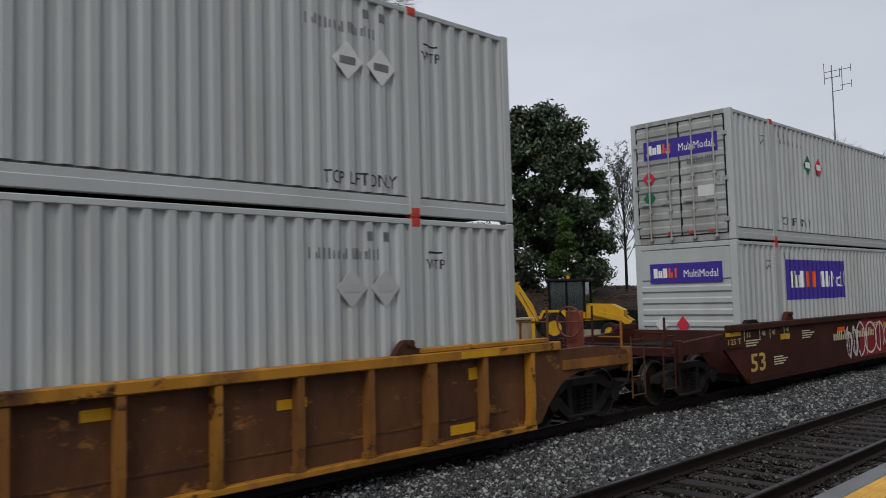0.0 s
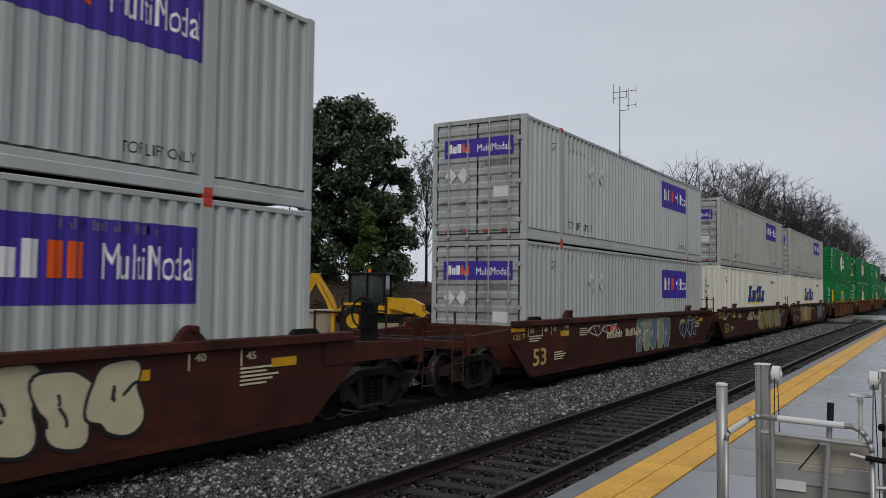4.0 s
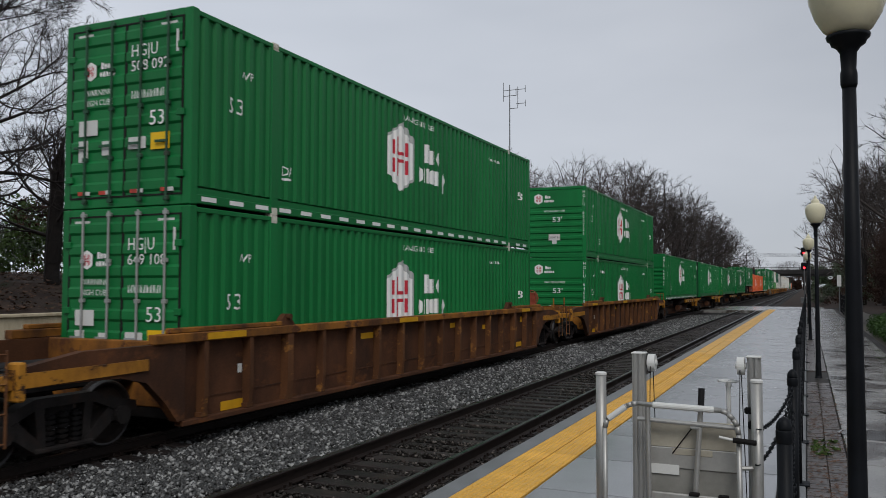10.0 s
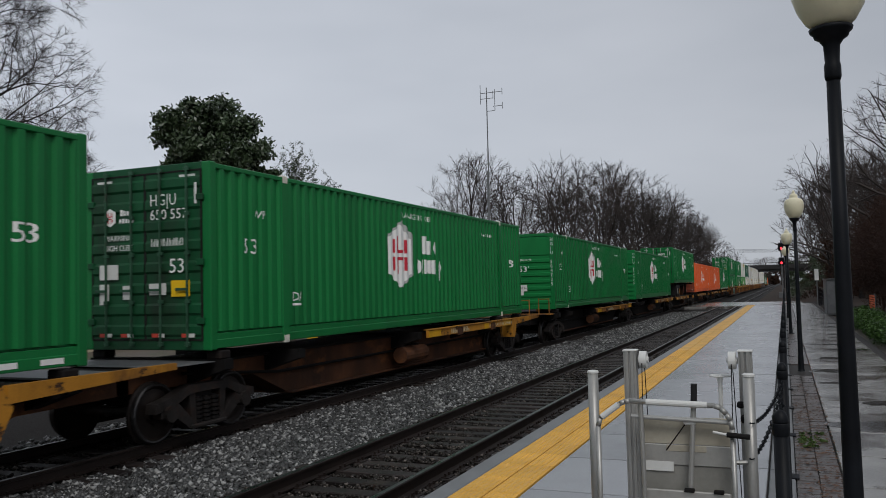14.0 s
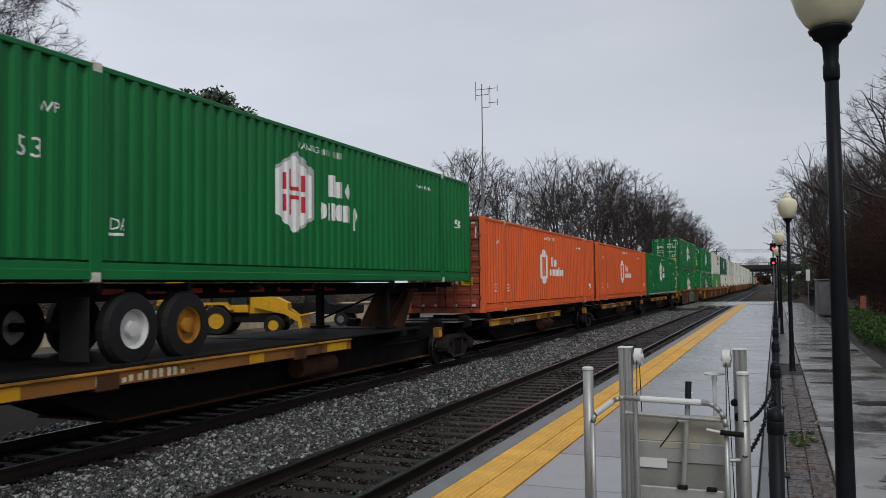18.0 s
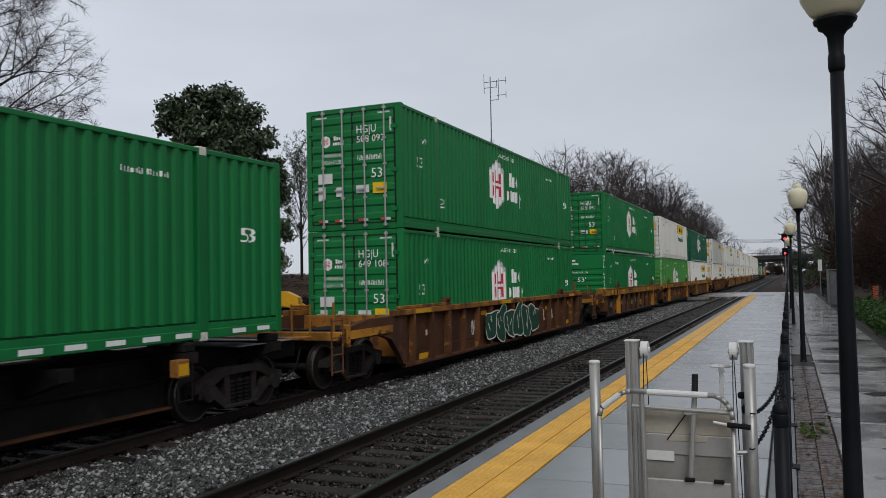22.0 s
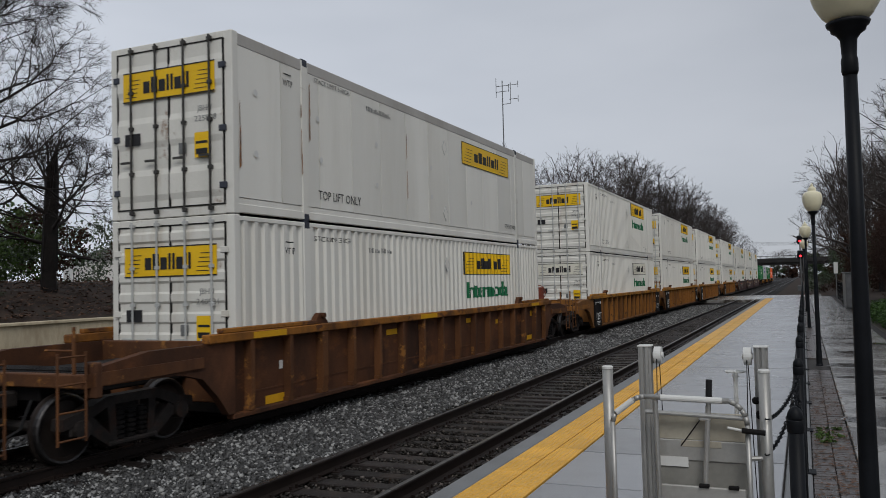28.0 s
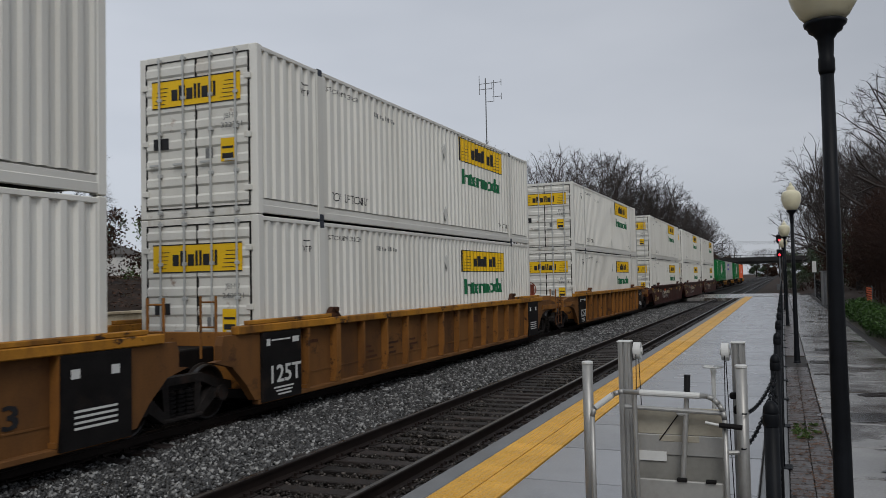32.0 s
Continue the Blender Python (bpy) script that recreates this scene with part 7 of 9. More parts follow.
part("lettering", Build().add([(1.436, v[1] + 0.25 * (v[2] - 0.6), v[2]) for v in glyphs(10.2, 12.6, 0.62, 0.95, 4, (5, 2, 1, 1), 0.3).v], glyphs(10.2, 12.6, 0.62, 0.95, 4, (5, 2, 1, 1), 0.3).f), CREAM_INK, PLACED[2])
graffiti(PLACED[3], 10.4, 13.0, 0.4, 1.3, (SP_CREAM,), SP_BLACK, SP_BLACK, 4, 6)
scrawl(PLACED[3], 4.4, 0.9, 1.0, 0.35, SP_WHITE, 7)
scrawl(PLACED[3], 7.0, 0.9, 1.2, 0.4, SP_WHITE, 8)
graffiti(PLACED[4], 7.6, 11.2, 0.3, 1.45, (SP_STEEL, SP_OLIVE), SP_CREAM, SP_WHITE, 5, 9)
scrawl(PLACED[4], 12.4, 0.5, 2.2, 0.7, SP_LILAC, 10, r=0.02)
scrawl(PLACED[4], 3.6, 0.95, 2.4, 0.3, SP_WHITE, 10)
graffiti(PLACED[5], 7.8, 14.2, 0.25, 1.36, (SP_OLIVE, SP_GOLD, SP_OLIVE), SP_GOLD, SP_BLACK, 7, 11)
scrawl(PLACED[5], 5.6, 0.9, 1.0, 0.4, SP_WHITE, 12)
graffiti(PLACED[6], 3.0, 7.8, 0.25, 1.36, (SP_GOLD, SP_GOLD, SP_SAGE), SP_WHITE, SP_CREAM, 5, 13)
graffiti(PLACED[6], 11.6, 14.2, 0.4, 1.3, (SP_STEEL,), SP_LILAC, SP_WHITE, 3, 14)
graffiti(PLACED[18], 5.1, 10.2, 0.24, 1.3, (SP_GREEN,), SP_WHITE, SP_WHITE, 6, 15, x=1.5)
for k, y in enumerate((4.2, 11.1, 12.2, 13.1, 14.2)):
    scrawl(PLACED[18], y, 0.6, 0.5, 0.4, SP_WHITE, 20 + k, x=1.345, r=0.02)
scrawl(PLACED[19], 7.4, 0.6, 0.6, 0.4, SP_LILAC, 30, x=1.345, r=0.018)
scrawl(PLACED[20], 10.4, 0.6, 0.8, 0.5, SP_WHITE, 31, x=1.345, r=0.02)
for k in range(27, 30):
    scrawl(PLACED[k], 4.0, 0.5, 3.0, 0.6, SP_WHITE, 40 + k, r=0.02)


# ---- wheelchair lift on the platform ----
def crank_lift():
    ob = thing("wheelchair_lift", "hand-cranked aluminium wheelchair lift with a folded ramp, standing on the platform", "lift")
    X0, X1, Y = 3.67, 4.62, 5.3
    floor = PLAT_Z
    for x, y in ((X0, Y), (X1, Y - 0.04)):
        post = part("corner_post", Build().tube((x, y, floor), (x, y, 1.6), 0.034, n=18), ALU, ob, smooth=True)
        part("post_cap", Build().lathe([(0.037, 0.0), (0.037, 0.012), (0.028, 0.018)], 18, (x, y, 1.6)), SIGN_WHITE, post)
    for x, s in ((3.90, 1), (4.605, -1)):
        y = 5.42
        prof = [(-0.045, -0.035), (-0.03, -0.035), (-0.03, -0.05), (-0.012, -0.05), (-0.012, -0.035), (0.002, -0.035), (0.002, -0.05), (0.02, -0.05), (0.02, -0.035), (0.035, -0.035), (0.035, 0.035), (0.02, 0.035), (0.02, 0.05), (0.002, 0.05), (0.002, 0.035), (-0.012, 0.035), (-0.012, 0.05), (-0.03, 0.05), (-0.03, 0.035), (-0.045, 0.035)]
        mast = part("mast", Build().prism([(x + p, y + q) for p, q in prof], floor, 1.735, "z"), ALU, ob)
        part("mast_cap", Build().box(x - 0.05, x + 0.04, y - 0.05, y + 0.05, 1.735, 1.745, 0.003), SIGN_WHITE, mast)
        px = x + 0.075 if s > 0 else x - 0.085
        part("pulley", joined(Build().tube((px - 0.02, y, 1.68), (px + 0.025, y, 1.68), 0.055, n=22), Build().tube((px - 0.03, y, 1.68), (px + 0.035, y, 1.68), 0.02, n=12)), SIGN_WHITE, mast)
        part("cable", Build().tube((px, y - 0.05, 1.66), (px - 0.02, y - 0.05, 0.6), 0.003, n=5), BLACK_STEEL, mast)
        part("cable", Build().tube((px, y + 0.05, 1.66), (px + 0.03, y + 0.04, 0.6), 0.003, n=5), BLACK_STEEL, mast)
    gate = part("gate", Build().path([(3.72, 5.18, 0.35), (3.72, 5.18, 1.28), (3.735, 5.18, 1.33), (3.86, 5.19, 1.425), (3.89, 5.19, 1.437), (3.92, 5.19, 1.442), (4.42, 5.2, 1.428), (4.46, 5.2, 1.412), (4.49, 5.2, 1.38), (4.512, 5.2, 1.34), (4.52, 5.2, 1.29), (4.525, 5.2, 0.3)], 0.016, 12), ALU, ob, smooth=True)
    part("gate_sleeve", Build().tube((4.02, 5.19, 1.439), (4.38, 5.2, 1.429), 0.0195, n=12), SIGN_WHITE, gate)
    part("gate_sleeve", Build().tube((3.745, 5.18, 1.338), (3.85, 5.19, 1.418), 0.0195, n=12), SIGN_WHITE, gate)
    part("gate_rail", Build().tube((3.92, 5.22, 1.345), (4.52, 5.22, 1.325), 0.014, n=10), ALU, ob)
    part("gate_pin", Build().tube((4.53, 5.22, 1.09), (4.6, 5.25, 1.09), 0.014, n=8), ALU, ob)
    part("gate_upright", Build().tube((4.0, 5.2, 0.25), (3.985, 5.2, 1.43), 0.0155, n=10), ALU, ob)
    handle = part("handle_bar", Build().tube((4.262, 5.24, 0.9), (4.3, 5.24, 1.44), 0.0165, n=10), ALU, ob)
    part("clamp", Build().box(4.235, 4.31, 5.22, 5.26, 1.3, 1.345, 0.01), SIGN_WHITE, handle)
    part("grip", Build().tube((4.3, 5.24, 1.43), (4.306, 5.24, 1.55), 0.019, n=12), RUBBER, handle)
    part("upper_panel", Build().box(3.985, 4.505, 5.3, 5.315, 1.165, 1.335, 0.004), PLASTIC_SHEET, ob)
    part("panel_seam", Build().box(3.985, 4.505, 5.29, 5.303, 1.04, 1.165, 0.004), ALU_SHEET, ob)
    low = part("lower_panel", Build().box(3.985, 4.505, 5.3, 5.31, 0.73, 1.04, 0.002), HAZY_SHEET, ob)
    part("stay_wire", Build().tube((4.12, 5.285, 1.13), (4.25, 5.27, 1.31), 0.004, n=5), BLACK_STEEL, low)
    part("stay_plate", Build().box(4.12, 4.36, 5.286, 5.29, 1.125, 1.165, 0.002), PLASTIC_SHEET, low)
    part("notice", Build().box(3.99, 4.16, 5.288, 5.293, 1.0, 1.06), SIGN_WHITE, ob)
    part("ramp_plate", Build().box(3.985, 4.5, 5.2, 5.225, 0.3, 0.905, 0.006), ALU_SHEET, ob)
    for x in (4.23, 4.40):
        part("ramp_hinge", Build().box(x, x + 0.06, 5.18, 5.22, 0.902, 0.922, 0.004), BLACK_STEEL, ob)
    part("floor_tray", Build().box(3.75, 4.58, 4.75, 5.9, 0.27, 0.3, 0.006), ALU_SHEET, ob)
    part("tray_lip", Build().box(3.75, 4.55, 4.73, 4.76, 0.27, 0.56, 0.006), ALU_SHEET, ob)
    part("tray_flap", Build().prism([(5.0, 0.5), (5.1, 0.72), (5.2, 0.72), (5.12, 0.5)], 3.75, 3.79, "x"), ALU_SHEET, ob)
    crank = part("crank", Build().tube((4.44, 5.5, 0.4), (4.44, 5.5, 1.56), 0.014, n=10), SIGN_WHITE, ob)
    part("crank_rim", Build().path([(4.44 + 0.06 * math.cos(k * math.pi / 6), 5.5 + 0.06 * math.sin(k * math.pi / 6), 1.575) for k in range(13)], 0.006, 6), SIGN_WHITE, crank)
    part("crank_spoke", joined(Build().tube((4.38, 5.5, 1.575), (4.5, 5.5, 1.575), 0.006, n=6), Build().tube((4.44, 5.44, 1.575), (4.44, 5.56, 1.575), 0.006, n=6), Build().tube((4.44, 5.5, 1.54), (4.44, 5.5, 1.58), 0.022, 0.012, n=10)), SIGN_WHITE, crank)
    lock = part("lock_bar", Build().tube((4.49, 5.17, 1.262), (4.62, 5.16, 1.255), 0.016, n=10), BLACK_STEEL, ob)
    part("lock_pin", Build().tube((4.41, 5.17, 1.275), (4.49, 5.17, 1.262), 0.008, n=8), SIGN_WHITE, lock)
    part("padlock", Build().box(4.545, 4.59, 5.3, 5.34, 1.4, 1.44, 0.01), BLACK_STEEL, ob)
    part("padlock", Build().box(4.565, 4.6, 5.3, 5.34, 1.31, 1.36, 0.01), BLACK_STEEL, ob)
    for x in (3.8, 4.5):
        for y in (4.85, 5.75):
            part("caster", Build().tube((x - 0.02, y, 0.3), (x + 0.02, y, 0.3), 0.05, n=12), RUBBER, ob)
    return ob


crank_lift()


# ---- black posts with chains along the platform ----
def chain(parent, p, q, sag, links=26, name="chain"):
    b = Build()
    p, q = Vector(p), Vector(q)
    at = lambda u: p.lerp(q, u) - Vector((0, 0, 4 * sag * u * (1 - u)))
    for i in range(links):
        c0, c1 = at(i / links), at((i + 1) / links)
        d = (c1 - c0)
        c, e = (c0 + c1) / 2, d.normalized()
        side = e.cross(Vector((0, 0, 1)) if abs(e.z) < 0.95 else Vector((1, 0, 0))).normalized()
        if i % 2:
            side = e.cross(side)
        h, w = d.length * 0.68, d.length * 0.33
        ring = [c + e * h * math.cos(k * math.pi / 4) + side * w * math.sin(k * math.pi / 4) for k in range(9)]
        for r0, r1 in zip(ring, ring[1:]):
            b.tube(r0, r1, d.length * 0.11, n=4, caps=False)
    return part(name, b, BLACK_PAINT, parent) if parent else b


POST_Y = [4.07 + 2.34 * k for k in range(0, 30)]


def bollard(y, near):
    ob = thing("chain_post", "round black metal post with a domed cap and hanging chains", "post", pose(4.80, y, PLAT_Z), "posts along the platform")
    part("shaft", Build().lathe([(0.0335, 0.0), (0.0335, 1.22)], 18), BLACK_PAINT, ob, smooth=True)
    part("collar", Build().lathe([(0.0335, 1.21), (0.037, 1.215), (0.037, 1.265), (0.035, 1.27)], 18), BLACK_PAINT, ob, smooth=True)
    part("cap", Build().lathe([(0.035, 1.27), (0.036, 1.28), (0.032, 1.302), (0.021, 1.32), (0.009, 1.329), (0.001, 1.33)], 18), BLACK_PAINT, ob, smooth=True)
    part("base_plate", Build().box(-0.1, 0.1, -0.1, 0.1, 0.0, 0.015, 0.004), BLACK_PAINT, ob)
    for z, sag in ((1.05, 0.28), (0.55, 0.25)):
        if near:
            chain(ob, (0.0, 0.035, z), (0.0, 2.305, z), sag, 56 if y < 8 else 30)
        else:
            part("chain", Build().path([(0, 0.055 + 2.23 * u / 6, z - 4 * sag * (u / 6) * (1 - u / 6)) for u in range(7)], 0.014, 4), BLACK_PAINT, ob)
    return ob


for k, y in enumerate(POST_Y):
    bollard(y, k < 5)
loose = thing("gate_chain", "short black chain hooked from the lift to a platform post", "chain")
chain(loose, (4.63, 5.2, 1.33), (4.8, 6.36, 1.45), 0.06, 30)
chain(loose, (4.62, 5.2, 1.12), (4.8, 6.36, 1.42), 0.08, 30)


# ---- street lamps on the walk ----
def lamp(y, x=5.13):
    ob = thing("street_lamp", "black fluted lamp post with an acorn-shaped opal globe, unlit", "lamp", pose(x, y, PLAT_Z), "lamps along the walk")
    part("pole", Build().lathe([(0.05, 0.0), (0.05, 0.5), (0.04, 2.0), (0.034, 3.0)], 16), BLACK_PAINT, ob, smooth=True)
    part("base", Build().lathe([(0.075, 0.0), (0.075, 0.02), (0.062, 0.04), (0.056, 0.3), (0.052, 0.34)], 16), BLACK_PAINT, ob)
    part("collar", Build().lathe([(0.036, 2.98), (0.042, 3.0), (0.042, 3.06), (0.037, 3.08), (0.042, 3.17), (0.062, 3.2), (0.085, 3.215), (0.09, 3.235), (0.105, 3.245), (0.11, 3.262), (0.095, 3.27)], 20), BLACK_PAINT, ob, smooth=True)
    part("globe", Build().lathe([(0.088, 3.265), (0.125, 3.30), (0.165, 3.37), (0.19, 3.45), (0.2, 3.54), (0.193, 3.61), (0.165, 3.66), (0.12, 3.685), (0.088, 3.695), (0.082, 3.715), (0.085, 3.74), (0.068, 3.775), (0.04, 3.79), (0.03, 3.81), (0.034, 3.825), (0.02, 3.85), (0.006, 3.87)], 28), GLOBE, ob, smooth=True)
    return ob


for y, x in ((4.8, 5.13), (18.95, 5.10), (32.4, 4.99), (46.2, 4.96)):
    lamp(y, x)


# ---- signal, signs, cabinets, hedge ----
def signal_mast(x, y):
    ob = thing("railway_signal", "railway signal mast with two black heads showing red", "signal", pose(x, y, -1.18))
    ob.scale = (1.54, 1.54, 1.54)
    part("mast", Build().tube((0, 0, 0), (0, 0, 6.0), 0.07, n=10), MAST, ob)
    part("ladder", joined(Build().tube((0.25, 0.1, 0.2), (0.25, 0.1, 5.6), 0.02, n=5), Build().tube((0.5, 0.1, 0.2), (0.5, 0.1, 5.6), 0.02, n=5), *[Build().tube((0.25, 0.1, 0.5 + i * 0.35), (0.5, 0.1, 0.5 + i * 0.35), 0.012, n=5) for i in range(15)]), MAST, ob)
    part("base_box", Build().box(-0.35, 0.35, -0.3, 0.3, 0, 1.2, 0.03), MAST, ob)
    for z in (5.25, 3.9):
        head = part("signal_head", joined(Build().tube((0, -0.05, z), (0, 0.12, z), 0.3, n=20), Build().box(-0.26, 0.26, -0.08, 0.1, z - 0.1, z + 0.5, 0.06)), BLACK_PAINT, ob)
        part("hood", Build().tube((0, -0.3, z + 0.02), (0, -0.05, z + 0.02), 0.13, n=14, caps=False), BLACK_PAINT, head)
        part("lens", Build().tube((0.0, -0.13, z), (0.0, -0.08, z), 0.095, n=14), RED_LAMP, head)
    return ob


signal_mast(4.62, 125.0)
cab = thing("signal_cabinet", "silver trackside equipment cabinet beside the crossing", "cabinet", pose(7.35, 51.0, 0.2))
part("body", Build().box(-0.35, 0.35, -0.5, 3.0, 0, 2.0, 0.03), MAST, cab)
part("door", Build().box(-0.3, 0.3, -0.53, -0.5, 0.1, 1.9, 0.01), MAST, cab)
part("roof", Build().box(-0.4, 0.4, -0.6, 3.1, 2.0, 2.06, 0.02), MAST, cab)
sg = thing("post_sign", "small white sign on a thin post by the crossing", "sign", pose(7.4, 76, 0.0))
part("post", Build().tube((0, 0, 0), (0, 0, 3.1), 0.04, n=8), MAST, sg)
part("panel", Build().box(-0.16, 0.16, -0.07, -0.045, 2.2, 3.15, 0.01), SIGN_WHITE, sg)
orange_fence = thing("safety_fence", "orange plastic mesh safety fence behind the hedge", "fence", pose(8.75, 43.0, 0.2))
for k in range(3):
    part("post", Build().tube((0.12 * k, 1.5 * k, 0), (0.12 * k, 1.5 * k, 1.25), 0.025, n=6), MAST, orange_fence)
for k in range(9):
    part("mesh_strand", Build().box(0.0, 0.02, 0.0, 3.0, 0.2 + 0.115 * k, 0.27 + 0.115 * k), ORANGE, orange_fence)
rail_fence = thing("mesh_fence", "low black chain-link fence along the walk's far side", "fence")
for k in range(9):
    part("post", Build().tube((7.15 + k * 0.02, 52 + k * 2.4, 0.2), (7.15 + k * 0.02, 52 + k * 2.4, 1.6), 0.03, n=6), BLACK_PAINT, rail_fence)
part("top_wire", joined(*[Build().tube((7.15, 52, z), (7.31, 71.2, z), 0.012, n=5) for z in (0.4, 0.7, 1.0, 1.3, 1.55)]), BLACK_PAINT, rail_fence)


# ---- plants ----
def leaves(name, material, seed, clumps, size, per, squash=1.0, shell=0.5):
    """A crown: clumps of small folded leaves with gaps. clumps: centre and radius of each."""
    rng = np.random.RandomState(seed)
    V, F, k = [], [], 0
    for (cx, cy, cz), r in clumps:
        n = int(per * r * r)
        d = rng.normal(size=(n, 3))
        d /= np.linalg.norm(d, axis=1)[:, None]
        rad = r * (shell + (1 - shell) * rng.rand(n)) * (0.8 + 0.35 * rng.rand(n))
        c = d * rad[:, None] * np.array([1, 1, squash]) + np.array([cx, cy, cz])
        u = rng.normal(size=(n, 3))
        u /= np.linalg.norm(u, axis=1)[:, None]
        w = np.cross(u, rng.normal(size=(n, 3)))
        w /= np.linalg.norm(w, axis=1)[:, None]
        s = size * rng.uniform(0.6, 1.3, n)[:, None]
        up = np.cross(u, w)
        p = np.stack([c - u * s, c + w * s * 0.45 + up * s * 0.15, c + u * s, c - w * s * 0.45 + up * s * 0.15], 1)
        V.append(p.reshape(-1, 3))
        F.append(np.arange(n * 4).reshape(-1, 4) + k)
        k += n * 4
    return numpy_mesh(name, np.concatenate(V), np.concatenate(F), material)


def wood_meshes(segs, bark, twig, cut=2):
    out = []
    last = max(s[4] for s in segs)
    for test, name, material, n in ((lambda l: l < cut, "trunk", bark, 7), (lambda l: l >= cut, "crown", twig, 3)):
        V, F, k = [], [], 0
        ang = np.arange(n) * 2 * np.pi / n
        for p, q, r, r2, level in segs:
            if not test(level):
                continue
            d = (q - p).normalized()
            a = d.cross(Vector((0.31, 0.77, 0.2))).normalized()
            b = d.cross(a)
            a, b = np.array(a), np.array(b)
            if level >= last:
                V.append(np.stack([np.array(p) - a * r, np.array(p) + a * r, np.array(q) + a * r2, np.array(q) - a * r2]))
                F.append([(k, k + 1, k + 2, k + 3)])
                k += 4
                continue
            ring = np.cos(ang)[:, None] * a + np.sin(ang)[:, None] * b
            V.append(np.array(p) + ring * r)
            V.append(np.array(q) + ring * r2)
            F.append([(k + i, k + (i + 1) % n, k + n + (i + 1) % n, k + n + i) for i in range(n)])
            k += 2 * n
        out.append((name, numpy_mesh(name, np.concatenate(V), np.concatenate(F), material)))
    return out


def tree(meshes, m, label, group="", scale=1.0):
    ob = thing("tree", label, "tree", m, group)
    for name, me in meshes:
        o = new(name, me)
        o.parent = ob
        o.scale = (scale, scale, scale)
        if name == "fine_twig_haze":
            tagged(o, kind="stuff")
    return ob


def crown_tree(seed, height, crown, count, r0, twigs=4, twig_len=0.7, twig_w=0.006, side_len=0.34, low=0.0):
    """A tree's wood: a trunk, limbs that reach for the crown's rim, side branches and sprays of twigs. crown: centre height, half height, radius."""
    rg = np.random.RandomState(seed)
    cz, hz, cr = crown
    fork, top = max(0.8, cz - hz * (0.95 - low)), cz + 0.45 * hz
    unit = lambda v: v / max(np.linalg.norm(v), 1e-6)
    segs, tri, roots, leads = [], [], [], []
    trunk = [np.array((0, 0, -0.3))] + [np.array((rg.uniform(-0.08, 0.08) * k * 0.4, rg.uniform(-0.08, 0.08) * k * 0.4, fork + (top - fork) * k / 6)) for k in range(7)]
    for k in range(7):
        a, b = r0 * (1 - 0.135 * k), r0 * (1 - 0.135 * (k + 1))
        segs.append((Vector(trunk[k]), Vector(trunk[k + 1]), a, b, 0))
    for i in range(count):
        u = (i + rg.rand()) / count
        az = i * 2.39996 + rg.uniform(-0.3, 0.3)
        el = math.radians(-22 + 108 * u ** 0.9 + rg.uniform(-9, 9))
        rim = np.array((cr * math.cos(el) * math.cos(az), cr * math.cos(el) * math.sin(az), cz + hz * math.sin(el))) * rg.uniform(0.86, 1.03)
        z0 = fork + (top - fork) * min(1.0, max(0.0, 0.82 * u + rg.uniform(-0.08, 0.08)))
        p0 = np.array((0, 0, z0))
        length = np.linalg.norm(rim - p0)
        ctrl = p0 + (rim - p0) * 0.45 + np.array((0, 0, 0.10 * length * (1 - u)))
        m = 7
        pts = [(1 - q) ** 2 * p0 + 2 * q * (1 - q) * ctrl + q * q * rim + (rg.uniform(-0.05, 0.05, 3) * length * 0.18 if 0 < q < 1 else 0) for q in np.linspace(0, 1, m + 1)]
        ra = r0 * 1.35 / math.sqrt(count) * (1 - 0.3 * u) * rg.uniform(0.7, 1.2)
        for k in range(m):
            r_a, r_b = ra * (1 - k / m) ** 0.8 + twig_w, ra * (1 - (k + 1) / m) ** 0.8 + twig_w
            segs.append((Vector(pts[k]), Vector(pts[k + 1]), r_a, r_b, 1 if k < 4 else 2))
            d = unit(pts[k + 1] - pts[k])
            if k >= 1:
                for _ in range(2 if k < 5 else 1):
                    side = unit(np.cross(d, rg.normal(size=3)))
                    e = unit(d * rg.uniform(0.6, 1.0) + side * rg.uniform(0.6, 1.1) + np.array((0, 0, 0.05)))
                    L = side_len * length * (1 - 0.55 * k / m) * rg.uniform(0.6, 1.25)
                    q0, rb = pts[k + 1], max(r_b * 0.5, twig_w * 1.3)
                    for w in range(3):
                        q1 = q0 + e * L / 3
                        segs.append((Vector(q0), Vector(q1), rb, max(rb * 0.7, twig_w), 2))
                        roots.append(q1)
                        leads.append(e)
                        q0, rb = q1, max(rb * 0.7, twig_w)
                        e = unit(e + rg.normal(size=3) * 0.13 + np.array((0, 0, 0.05)))
                roots.append(pts[k + 1])
                leads.append(d)
    roots, leads = np.array(roots), np.array(leads)

    def spray_of(root, lead, length, width, scatter):
        e = lead + rg.normal(size=root.shape) * scatter
        e /= np.linalg.norm(e, axis=1)[:, None]
        e *= (length * rg.uniform(0.5, 1.3, len(root)))[:, None]
        side = np.cross(e, rg.normal(size=root.shape))
        side *= (width / np.maximum(np.linalg.norm(side, axis=1), 1e-6))[:, None]
        tri.append(np.stack([root - side, root + side, root + e], 1))
        return e

    for _ in range(twigs):
        start = roots - leads * (rg.rand(len(roots)) * 0.5 * twig_len)[:, None]
        e = spray_of(start, leads + np.array((0, 0, 0.05)), twig_len, twig_w, 0.5)
        for f in (0.3, 0.6):
            spray_of(start + e * f, e / twig_len, twig_len * 0.55, twig_w * 0.7, 0.42)
    return segs, np.concatenate(tri)


